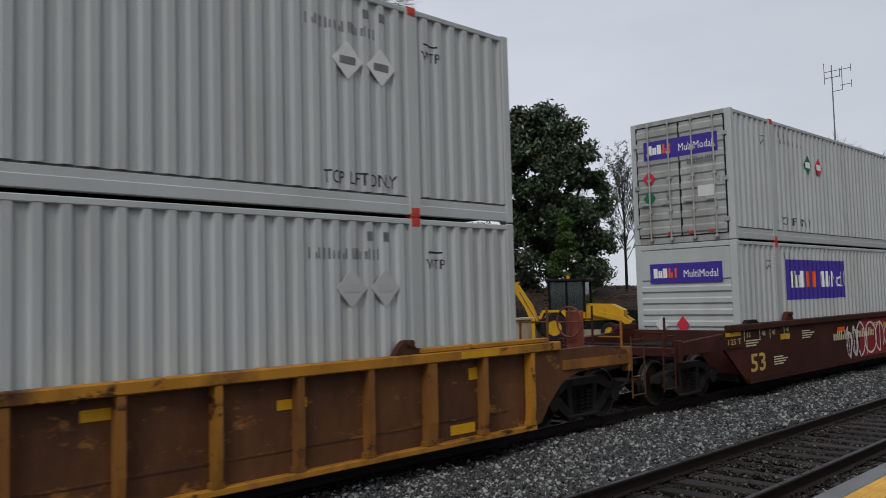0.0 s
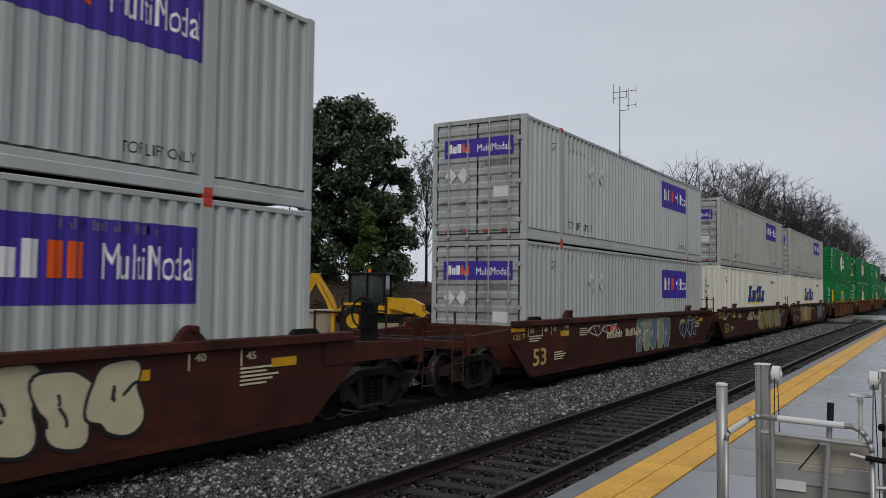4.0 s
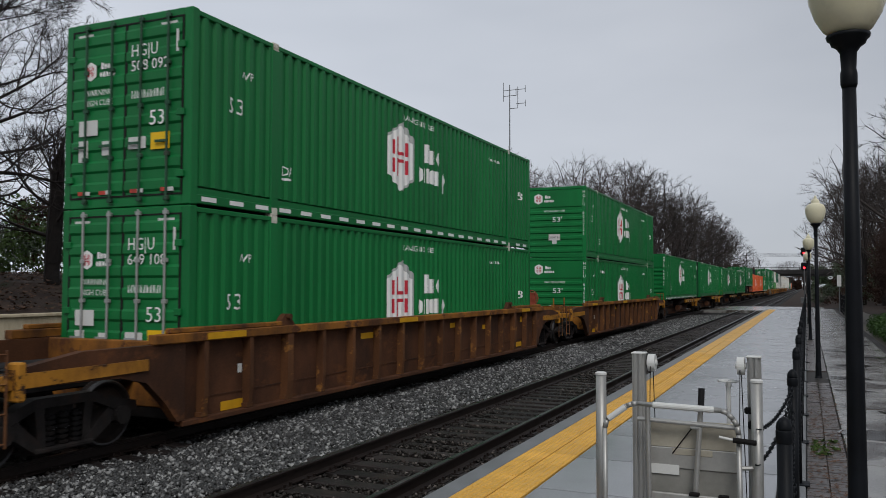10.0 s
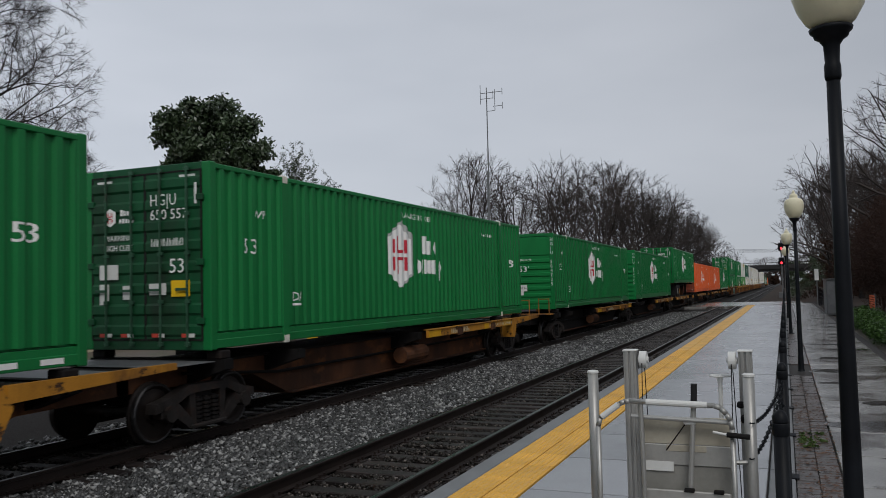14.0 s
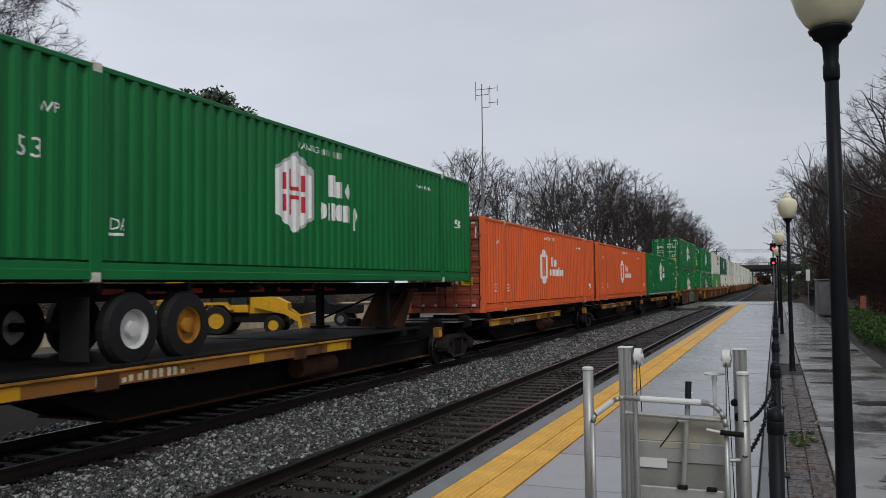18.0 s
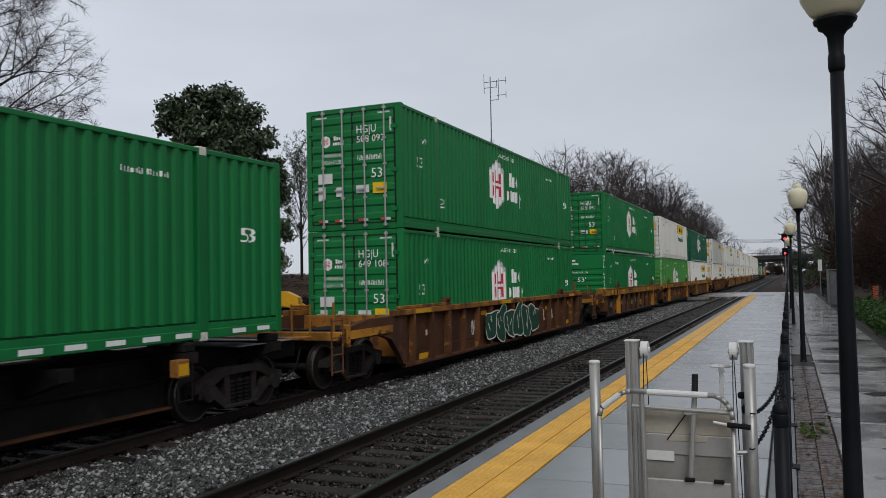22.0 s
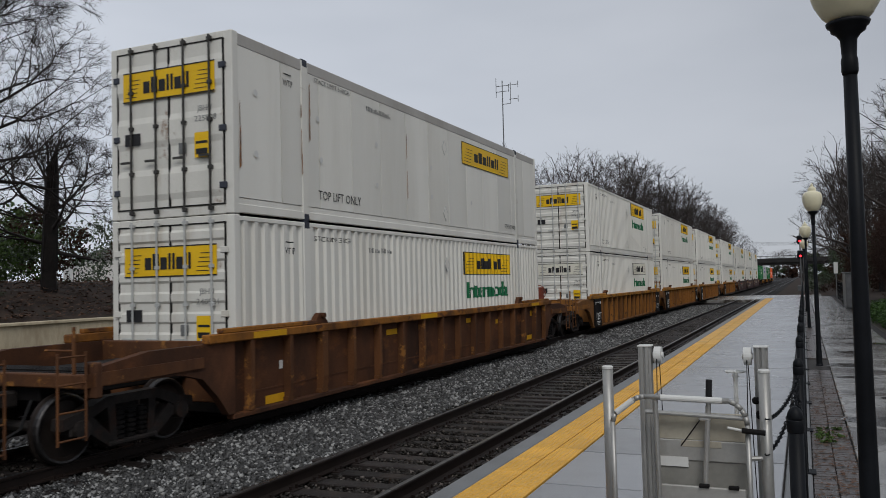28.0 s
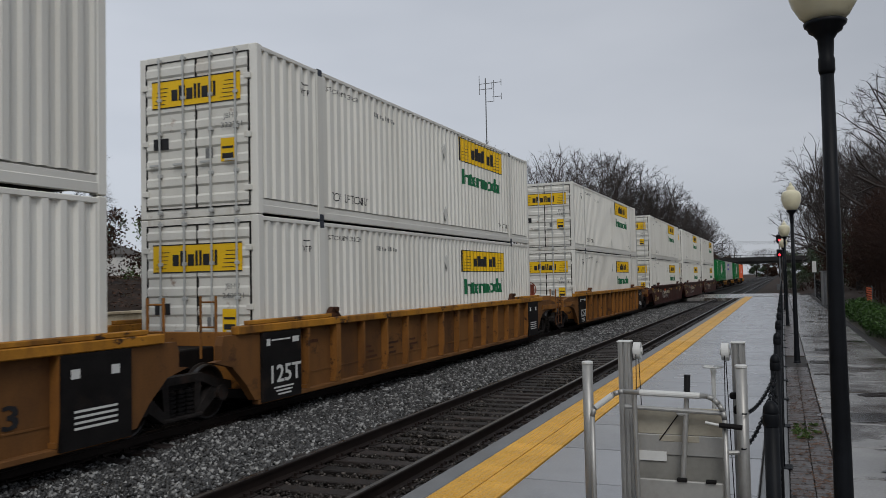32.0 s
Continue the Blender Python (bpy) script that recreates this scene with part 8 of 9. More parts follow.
def bare_tree(grown, bark, twig):
    """Trunk, branches and fine twigs as meshes."""
    segs, tri = grown
    out = wood_meshes(segs, bark, twig, 1)
    return out + [("fine_twig_haze", numpy_mesh("fine_twig_haze", tri.reshape(-1, 3), np.arange(len(tri) * 3).reshape(-1, 3), twig))]


def forked_tree(seed, bole, top, radius, primaries, r0, levels, twigs, twig_len, twig_w, leader=False):
    """A tree's wood grown by forking limbs inside a rounded crown. leader: one stem to the top, level limbs low down and steep ones above."""
    rg = np.random.RandomState(seed)
    unit = lambda v: v / max(np.linalg.norm(v), 1e-6)
    cz, hz = (bole * 0.7 + top) / 2, (top - bole * 0.7) / 2
    segs, tri, roots, leads = [], [], [], []

    def branch(p, d, length, r, level):
        n = 4 if level < 3 else 3
        lift = (0.05, 0.07, 0.07, 0.04, 0.02)[min(level, 4)]
        out = False
        for k in range(n):
            d = unit(d + rg.normal(size=3) * (0.11 if level < 2 else 0.15) + np.array((0, 0, lift)))
            q = p + d * length / n
            ra, rb = r * (1 - 0.45 * k / n), r * (1 - 0.45 * (k + 1) / n)
            segs.append((Vector(p), Vector(q), max(ra, twig_w), max(rb, twig_w), min(level, levels)))
            p = q
            out = (p[0] ** 2 + p[1] ** 2) / radius ** 2 + ((p[2] - cz) / hz) ** 2 > 1.0 or p[2] < bole * 0.45
            if level >= levels:
                roots.append(p)
                leads.append(d)
            elif k >= (1 if level < 3 else 2):
                a = rg.uniform(0.55, 1.05)
                e = unit(d * math.cos(a) + unit(np.cross(d, rg.normal(size=3))) * math.sin(a))
                branch(p, e, length * rg.uniform(0.42, 0.68), rb * 0.6, level + 1)
            if out:
                break
        if level < levels and not out:
            side = unit(np.cross(d, rg.normal(size=3)))
            for sgn in (-1, 1):
                a = rg.uniform(0.2, 0.5)
                branch(p, unit(d * math.cos(a) + sgn * side * math.sin(a)), length * rg.uniform(0.5, 0.72), rb * 0.8, level + 1)
        roots.append(p)
        leads.append(d)

    stem = top * (0.86 if leader else 0.34)
    steps = 9 if leader else 4
    p, lean = np.array((0.0, 0.0, -0.3)), rg.normal(size=2) * 0.02
    line = [p]
    for k in range(steps):
        p = np.array((p[0] + lean[0] * top / steps + rg.normal() * 0.05, p[1] + lean[1] * top / steps + rg.normal() * 0.05, stem * (k + 1) / steps))
        line.append(p)
    for k in range(steps):
        segs.append((Vector(line[k]), Vector(line[k + 1]), r0 * (1 - 0.9 * k / steps if leader else 1 - 0.3 * k / steps) + twig_w, r0 * (1 - 0.9 * (k + 1) / steps if leader else 1 - 0.3 * (k + 1) / steps) + twig_w, 0))
    for i in range(primaries):
        u = (i + rg.rand()) / primaries
        z = bole + (stem - bole) * (u if leader else 0.35 + 0.65 * u)
        k = min(steps - 1, int(z / stem * steps))
        f = z / stem * steps - k
        start = line[k] * (1 - f) + line[k + 1] * f
        az = i * 2.39996 + rg.uniform(-0.4, 0.4)
        el = math.radians((-8 + 72 * u) if leader else (22 + 55 * u)) + rg.uniform(-0.15, 0.15)
        d = np.array((math.cos(az) * math.cos(el), math.sin(az) * math.cos(el), math.sin(el)))
        reach = radius * (0.62 - 0.25 * u) if leader else (top - bole) * rg.uniform(0.42, 0.56)
        branch(start, d, reach, r0 * (0.34 - 0.16 * u if leader else 0.5), 1)
    roots, leads = np.array(roots), np.array(leads)

    def spray_of(root, lead, length, width, scatter):
        e = lead + rg.normal(size=root.shape) * scatter
        e /= np.linalg.norm(e, axis=1)[:, None]
        e *= (length * rg.uniform(0.5, 1.3, len(root)))[:, None]
        side = np.cross(e, rg.normal(size=root.shape))
        side *= (width / np.maximum(np.linalg.norm(side, axis=1), 1e-6))[:, None]
        tri.append(np.stack([root - side, root + side, root + e], 1))
        return e

    for _ in range(twigs):
        e = spray_of(roots, leads, twig_len, twig_w, 0.55)
        spray_of(roots + e * 0.45, e / twig_len, twig_len * 0.6, twig_w * 0.8, 0.5)
    return segs, np.concatenate(tri)


OAK = [bare_tree(forked_tree(11 + k, 2.8, 16.5, 6.4, 34, 0.36, 4, 3, 0.55, 0.008, True), BARK, TWIG) for k in range(2)]
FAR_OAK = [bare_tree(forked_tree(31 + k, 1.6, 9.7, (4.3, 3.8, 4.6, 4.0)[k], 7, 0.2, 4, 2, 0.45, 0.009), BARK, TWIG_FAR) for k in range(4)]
tree(OAK[0], pose(-26.5, 13.0, 2.2, 0, 0, 40), "large bare oak with many fine twigs on the bank", "bare oaks on the bank", 1.05)
tree(OAK[1], pose(-26.0, 21.2, 2.2, 0, 0, 200), "large bare oak with a straight trunk on the bank", "bare oaks on the bank", 1.0)
snag = tree(bare_tree(forked_tree(77, 2.0, 7.6, 4.2, 12, 0.4, 4, 2, 0.5, 0.008, True), BARK, TWIG), pose(-27.0, 26.9, 2.2, 0, 0, 60), "storm-broken oak with a jagged top on the bank", "bare oaks on the bank", 0.95)
part("jagged_stub", joined(Build().tube((0, 0, 1.0), (0.15, 0.05, 5.2), 0.38, 0.3, n=9), Build().tube((0.15, 0.05, 5.2), (0.35, 0.1, 6.9), 0.3, 0.04, n=7), Build().tube((0.1, 0.05, 5.1), (-0.1, 0.15, 5.9), 0.16, 0.03, n=6)), BARK, snag)
tree(OAK[1], pose(-31.5, 7.5, 2.4, 0, 0, 10), "bare oak at the back of the bank", "bare oaks on the bank", 0.9)

rng = random.Random(8)
magnolia = thing("tree", "dense dark evergreen magnolia behind the yard", "tree", pose(-28.9, 43.2, 2.0, 0, 0, 0))
part("trunk", joined(Build().tube((0, 0, -0.5), (0.2, 0.1, 6.5), 0.42, 0.28, 9), Build().tube((0.2, 0.1, 3.0), (1.8, 1.2, 7.5), 0.2, 0.08, 7), Build().tube((0.1, 0, 3.5), (-2.0, -1.0, 8.0), 0.2, 0.08, 7), Build().tube((0.2, 0.1, 6.4), (-0.5, 0.4, 11.5), 0.26, 0.06, 7)), BARK, magnolia)
clumps = []
for k in range(260):
    z = rng.uniform(0.8, 12.7)
    w = 4.0 * (1.0 if z < 6.5 else math.sqrt(max(0.05, 1 - ((z - 6.5) / 6.6) ** 2.2)))
    a = rng.uniform(0, 6.28)
    w *= math.sqrt(rng.uniform(0.12, 1.0))
    clumps.append(((w * math.cos(a) - 0.25 * max(0, z - 7), w * math.sin(a), z + rng.uniform(-0.2, 0.3)), rng.uniform(0.55, 1.05)))
part("crown", leaves("crown", LEAF_DARK, 4, clumps, 0.17, 330, 0.75, 0.3), LEAF_DARK, magnolia)
conifer = thing("tree", "young light green conifer in front of the magnolia", "tree", pose(-25.5, 40.3, 0.6))
part("trunk", Build().tube((0, 0, -0.4), (0, 0, 5.6), 0.11, 0.02, 7), BARK, conifer)
clumps = []
for k in range(60):
    z = rng.uniform(0.4, 6.3)
    w = 1.75 * (1 - z / 6.6)
    a = rng.uniform(0, 6.28)
    clumps.append(((w * math.cos(a), w * math.sin(a), z), rng.uniform(0.25, 0.5)))
part("crown", leaves("crown", LEAF_MID, 5, clumps, 0.09, 1100, 0.7, 0.1), LEAF_MID, conifer)
for x, y, h, s in ((-27.8, 50.5, 11.3, 5), (-28.5, 55.5, 9.9, 6), (-33, 52.0, 9.5, 7)):
    sparse = thing("tree", "slender half-bare tree with small tufts of green", "tree", pose(x, y, 1.5))
    grown = crown_tree(50 + s, h, (h * 0.62, h * 0.38, h * 0.2), 22, 0.12, 2, 0.4)
    segs = grown[0]
    for name, me in bare_tree(grown, BARK, TWIG):
        o = new(name, me)
        o.parent = sparse
    tips = [((q.x, q.y, q.z), random.Random(i).uniform(0.14, 0.3)) for i, (p, q, r, r2, l) in enumerate(segs) if l == 2]
    part("foliage", leaves("foliage", LEAF_DARK, s, tips, 0.06, 300, 0.8, 0.1), LEAF_DARK, sparse)

# bushes at the back of the yard and dark evergreens under the oaks
for k in range(34):
    r = random.Random(100 + k)
    x, y = -35 - r.uniform(0, 6), (3 + k * 1.35 if k < 26 else 38 + (k - 26) * 3.2) + r.uniform(-0.5, 0.5)
    bush = thing("bush", "dark evergreen bush at the back of the bank", "bush", pose(x, y, 2.2), "bushes behind the bank")
    part("foliage", leaves("foliage", (LEAF_DARK, LEAF_MID, LEAF_DARK, BROWN_LEAF)[k % 4], 60 + k, [((r.uniform(-1.9, 1.9), r.uniform(-1.9, 1.9), r.uniform(0.4, 5.0)), r.uniform(0.7, 1.3)) for _ in range(13)], 0.14, 120, 0.9, 0.2), LEAF_DARK, bush)

# bare woods along the line
r = random.Random(21)
EDGE = ((84, -28.8, 16.2), (92, -28.6, 17.6), (100, -29.0, 18.0), (112, -25.5, 20.0), (130, -24.0, 23.0), (155, -22.5, 24.0), (180, -20.0, 23.5), (215, -20.0, 23.0), (255, -20.0, 22.5), (292, -19.0, 19.0))
WOOD = "bare winter tree in the wood beside the line"
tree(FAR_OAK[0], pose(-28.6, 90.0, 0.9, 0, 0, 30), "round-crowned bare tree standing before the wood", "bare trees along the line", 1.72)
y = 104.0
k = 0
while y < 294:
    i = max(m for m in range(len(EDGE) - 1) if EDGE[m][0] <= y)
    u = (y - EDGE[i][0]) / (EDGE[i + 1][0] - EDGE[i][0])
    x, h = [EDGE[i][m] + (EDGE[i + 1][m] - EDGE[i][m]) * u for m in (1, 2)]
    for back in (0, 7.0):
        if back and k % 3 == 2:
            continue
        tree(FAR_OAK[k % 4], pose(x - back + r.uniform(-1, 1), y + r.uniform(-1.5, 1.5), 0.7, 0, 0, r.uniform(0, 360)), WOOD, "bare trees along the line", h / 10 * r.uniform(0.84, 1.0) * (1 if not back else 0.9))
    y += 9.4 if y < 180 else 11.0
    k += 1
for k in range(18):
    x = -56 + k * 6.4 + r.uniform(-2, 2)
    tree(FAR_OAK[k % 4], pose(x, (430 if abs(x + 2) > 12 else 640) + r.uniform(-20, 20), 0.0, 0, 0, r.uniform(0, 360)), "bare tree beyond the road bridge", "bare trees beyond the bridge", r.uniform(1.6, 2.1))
for k in range(16):
    x = -60 + k * 8
    rr = random.Random(k * 20)
    b = thing("bush", "dark wooded thicket beyond the road bridge", "bush", pose(x, 400 if abs(x + 2) > 13 else 650, 0.2), "thicket beyond the bridge")
    part("foliage", leaves("foliage", BROWN_LEAF if k % 3 else LEAF_DARK, 500 + k, [((rr.uniform(-5, 5), rr.uniform(-2, 2), rr.uniform(0.5, 11)), rr.uniform(1.8, 2.8)) for i in range(16)], 0.55, 34, 0.9, 0.2), LEAF_DARK, b)
for k in range(13):
    rr = random.Random(k * 31)
    y = 82 + k * 6
    b = thing("bush", "tall dark thicket of stems and ivy east of the crossing", "bush", pose(11.5 + rr.uniform(-0.8, 2.5) + (k % 2) * 2.5, y, 0.3), "thicket east of the crossing")
    part("foliage", leaves("foliage", BROWN_LEAF if k % 4 else LEAF_DARK, 540 + k, [((rr.uniform(-2, 2), rr.uniform(-3, 3), rr.uniform(0.5, 7.0)), rr.uniform(1.0, 1.7)) for i in range(14)], 0.16, 110, 1.0, 0.15), BROWN_LEAF, b)
for k in range(8):
    rr = random.Random(k * 37)
    b = thing("bush", "dense brown thicket behind the fence", "bush", pose(13.0 + rr.uniform(0, 3), 40 + k * 5.5, 0.3), "thicket behind the fence")
    part("foliage", leaves("foliage", BROWN_LEAF, 570 + k, [((rr.uniform(-1.5, 1.5), rr.uniform(-2.6, 2.6), rr.uniform(0.4, 6.5)), rr.uniform(0.8, 1.4)) for i in range(14)], 0.09, 210, 1.0, 0.15), BROWN_LEAF, b)
for k in range(7):
    rr = random.Random(k * 41 + 3)
    b = thing("bush", "low brown scrub on the bank past the crossing", "bush", pose(6.6 + k * 1.25, 103 + rr.uniform(-3, 4), 0.2), "scrub past the crossing")
    part("foliage", leaves("foliage", BROWN_LEAF if k % 3 else LEAF_DARK, 640 + k, [((rr.uniform(-1.0, 1.0), rr.uniform(-1.5, 1.5), rr.uniform(0.2, 1.7)), rr.uniform(0.5, 0.9)) for i in range(10)], 0.1, 220, 0.9, 0.15), BROWN_LEAF, b)
EAST = "bare brown tree east of the crossing"
for x, y, h in ((10.8, 105, 17.6), (12.6, 99, 16.0), (15.5, 97, 16.5), (13.5, 118, 18.5), (11.2, 126, 18.0), (12.5, 138, 19.0), (17, 108, 17.0), (13, 160, 20.0), (15, 185, 20.0), (12, 210, 20), (16, 240, 20), (19, 130, 19), (14, 270, 19)):
    tree(FAR_OAK[int(y) % 4], pose(x, y, 0.4, 0, 0, y * 17), EAST, "bare trees east of the crossing", h / 10)
for x, y, h in ((13.6, 60, 15.5), (15.5, 50, 15.0), (16.5, 70, 14.5), (15.0, 41, 15.0), (14.2, 48, 14.5), (17.5, 44, 14.0), (18.5, 56, 16.0), (15.5, 82, 14.0)):
    tree(FAR_OAK[int(y + 1) % 4], pose(x, y, 0.3, 0, 0, y * 31), "bare tree behind the hedge and fence", "bare trees behind the hedge", h / 10)
SHRUB = [bare_tree(crown_tree(91 + k, 5, (3.4, 3.1, 1.5), 34, 0.08, 4, 0.6, 0.006, 0.3), MYRTLE, MYRTLE) for k in range(2)]
for k in range(17):
    rr = random.Random(300 + k)
    y = 26 + k * 2.7
    b = thing("bush", "tall thicket of bare reddish stems and dry leaves behind the hedge", "bush", pose(9.7 + rr.uniform(0, 1.6) + max(0, (y - 55) * 0.07), y, 0.2, 0, 0, rr.uniform(0, 360)), "thicket behind the hedge")
    for name, me in SHRUB[k % 2]:
        o = new({"trunk": "stem", "crown": "branches"}.get(name, name), me)
        o.parent = b
        o.scale = (1, 1, rr.uniform(0.8, 1.15))
    part("foliage", leaves("foliage", BROWN_LEAF, 320 + k, [((rr.uniform(-1.0, 1.0), rr.uniform(-1.3, 1.3), rr.uniform(0.4, 4.4)), rr.uniform(0.6, 1.0)) for _ in range(12)], 0.055, 170, 1.2, 0.1), BROWN_LEAF, b)
lit = np.random.RandomState(12)
lx, ly = -22.9 - 9 * lit.rand(9000) ** 1.3, 2 + 54 * lit.rand(9000)
lz = np.interp(lx, [-34, -30, -27, -25, -23.2, -22.4], [2.7, 2.6, 2.3, 1.7, 1.15, 1.0]) + 0.12 + 0.1 * lit.rand(9000)
la, ls = lit.rand(9000) * 6.28, lit.uniform(0.05, 0.13, 9000)
ca, sa = np.cos(la) * ls, np.sin(la) * ls
up = lit.uniform(-0.05, 0.05, (9000, 2))
V = np.stack([np.stack([lx - ca, ly - sa, lz + up[:, 0]], 1), np.stack([lx + sa * 0.6, ly - ca * 0.6, lz], 1), np.stack([lx + ca, ly + sa, lz + up[:, 1]], 1), np.stack([lx - sa * 0.6, ly + ca * 0.6, lz + 0.02], 1)], 1)
tagged(new("leaf_litter", numpy_mesh("leaf_litter", V.reshape(-1, 3), np.arange(36000).reshape(-1, 4), LITTER_LEAF)), "fallen brown leaves strewn over the bank", "leaves", kind="stuff")
for k in range(9):
    rr = random.Random(400 + k)
    y = 20.0 + k * 2.4
    h = thing("hedge", "low clipped bright green hedge beside the walk", "hedge", pose(7.75, y, 0.2), "hedge beside the walk")
    part("foliage", leaves("foliage", HEDGE, 420 + k, [((rr.uniform(-0.3, 0.35), -1.1 + 0.28 * j, rr.uniform(0.25, 0.6)), rr.uniform(0.32, 0.45)) for j in range(9)], 0.05, 2600, 0.9, 0.45), HEDGE, h)
grass = thing("grass_tuft", "tuft of green weeds growing between the pavers", "grass", pose(5.05, 10.8, PLAT_Z), kind="stuff")
part("blades", leaves("blades", LEAF_MID, 9, [((random.Random(i).uniform(-0.14, 0.16), random.Random(i + 50).uniform(-0.5, 0.5), 0.012), 0.05) for i in range(22)], 0.02, 9000, 0.3, 0.1), LEAF_MID, grass)
fl = np.random.RandomState(17)
fx, fy = 4.9 + 0.42 * fl.rand(900), 6.5 + 10 * fl.rand(900) ** 1.5
fa, fs = fl.rand(900) * 6.28, fl.uniform(0.012, 0.034, 900)
ca, sa = np.cos(fa) * fs, np.sin(fa) * fs
fz = np.full(900, PLAT_Z + 0.004)
V = np.stack([np.stack([fx - ca, fy - sa, fz + 0.006], 1), np.stack([fx + sa * 0.5, fy - ca * 0.5, fz], 1), np.stack([fx + ca, fy + sa, fz + 0.008], 1), np.stack([fx - sa * 0.5, fy + ca * 0.5, fz + 0.002], 1)], 1)
tagged(new("fallen_leaves", numpy_mesh("fallen_leaves", V.reshape(-1, 3), np.arange(3600).reshape(-1, 4), LITTER_LEAF)), "small brown leaves scattered on the pavers", "leaves", kind="stuff")

# ---- west yard: wall, backhoe, mast, house ----
part("coping", Build().box(-22.75, -22.2, -20, 58, 0.98, 1.1, 0.02), WALL_CREAM, solid("retaining_wall", Build().box(-22.7, -22.3, -20, 58, -0.4, 0.98, 0.02), WALL_CREAM, "low stained cream concrete retaining wall below the bank", "wall", kind="structure"))


def backhoe(m):
    ob = thing("backhoe_loader", "yellow backhoe loader with a black-framed glass cab, parked in the yard", "machine", m)
    part("chassis", Build().box(-0.45, 0.45, -2.0, 2.4, 0.6, 1.1, 0.04), BLACK_STEEL, ob)
    part("hood", Build().prism([(0.5, 1.05), (2.5, 1.05), (2.5, 1.55), (1.9, 1.85), (0.5, 1.9)], -0.45, 0.45, "x"), MACHINE_YELLOW, ob)
    part("cab_floor", Build().box(-0.7, 0.7, -1.2, 0.6, 1.1, 1.5, 0.03), MACHINE_YELLOW, ob)
    for x in (-0.7, 0.7):
        for y in (-1.2, -0.3, 0.6):
            part("cab_pillar", Build().box(x - 0.04, x + 0.04, y - 0.06, y + 0.06, 1.5, 3.05, 0.01), BLACK_PAINT, ob)
    part("cab_roof", Build().box(-0.85, 0.85, -1.35, 0.75, 3.02, 3.18, 0.05), BLACK_PAINT, ob)
    for x in (-0.69, 0.69):
        part("window", Build().box(x - 0.008, x + 0.008, -1.14, 0.54, 1.5, 3.02), GLASS, ob)
    for y in (-1.19, 0.59):
        part("window", Build().box(-0.66, 0.66, y - 0.008, y + 0.008, 1.5, 3.02), GLASS, ob)
    part("seat", joined(Build().box(-0.3, 0.3, -0.6, -0.1, 1.5, 1.8, 0.05), Build().box(-0.3, 0.3, -0.7, -0.55, 1.8, 2.4, 0.05)), BLACK_STEEL, ob)
    part("beacon", Build().lathe([(0.09, 3.18), (0.09, 3.3), (0.05, 3.35)], 12, (0.3, -0.3, 0)), AMBER, ob)
    for x in (-0.85, 0.85):
        for y, r, w in ((-0.9, 0.72, 0.24), (1.9, 0.48, 0.17)):
            b = Build()
            n = 24
            out = [(r * 0.55, -w), (r * 0.9, -w), (r, -w * 0.7), (r, w * 0.7), (r * 0.9, w), (r * 0.55, w)]
            for rad, d in out:
                b.v += [(x + d, y + rad * math.cos(2 * math.pi * i / n), r + rad * math.sin(2 * math.pi * i / n)) for i in range(n)]
            b.f += [(k * n + i, k * n + (i + 1) % n, (k + 1) * n + (i + 1) % n, (k + 1) * n + i) for k in range(5) for i in range(n)]
            tyre = part("wheel", b, RUBBER, ob)
            part("rim", Build().tube((x - w * 0.8, y, r), (x + w * 0.8, y, r), r * 0.56, n=18), MACHINE_YELLOW, tyre)
        fender = Build()
        fender.prism([(-1.7, 1.2), (-1.5, 1.62), (-0.4, 1.62), (-0.1, 1.25), (-0.3, 1.25), (-0.5, 1.5), (-1.4, 1.5), (-1.55, 1.2)], x - 0.24, x + 0.24, "x")
        part("fender", fender, MACHINE_YELLOW, ob)
        part("loader_arm", Build().prism([(0.9, 1.35), (2.4, 1.0), (3.3, 0.45), (3.4, 0.6), (2.5, 1.25), (0.9, 1.6)], x * 0.75 - 0.07, x * 0.75 + 0.07, "x"), MACHINE_YELLOW, ob)
    part("loader_bucket", Build().prism([(3.2, 0.1), (4.1, 0.05), (4.15, 0.12), (3.4, 0.25), (3.25, 0.9), (3.7, 1.0), (3.65, 1.06), (3.1, 0.95)], -1.15, 1.15, "x"), MACHINE_YELLOW, ob)
    part("hoe_boom", Build().prism([(-2.0, 0.9), (-2.3, 1.8), (-3.1, 3.0), (-3.45, 2.9), (-2.7, 1.7), (-2.35, 0.8)], -0.14, 0.14, "x"), MACHINE_YELLOW, ob)
    part("hoe_stick", Build().prism([(-3.0, 3.1), (-3.5, 3.15), (-4.3, 1.3), (-4.05, 1.2)], -0.11, 0.11, "x"), MACHINE_YELLOW, ob)
    part("hoe_bucket", Build().prism([(-4.4, 1.35), (-4.0, 1.2), (-3.6, 0.75), (-3.8, 0.45), (-4.25, 0.5), (-4.5, 0.9)], -0.3, 0.3, "x"), BLACK_STEEL, ob)
    part("hydraulic_ram", joined(Build().tube((0.1, -2.2, 1.2), (0.1, -3.0, 2.6), 0.05, n=8), Build().tube((0.0, -3.2, 2.95), (0.0, -4.1, 1.6), 0.05, n=8)), TREAD, ob)
    part("stabiliser", joined(Build().box(-1.1, -0.9, -2.1, -1.9, 0.1, 1.2, 0.02), Build().box(0.9, 1.1, -2.1, -1.9, 0.1, 1.2, 0.02), Build().box(-1.1, 1.1, -2.1, -1.9, 0.9, 1.1, 0.02)), MACHINE_YELLOW, ob)
    return ob


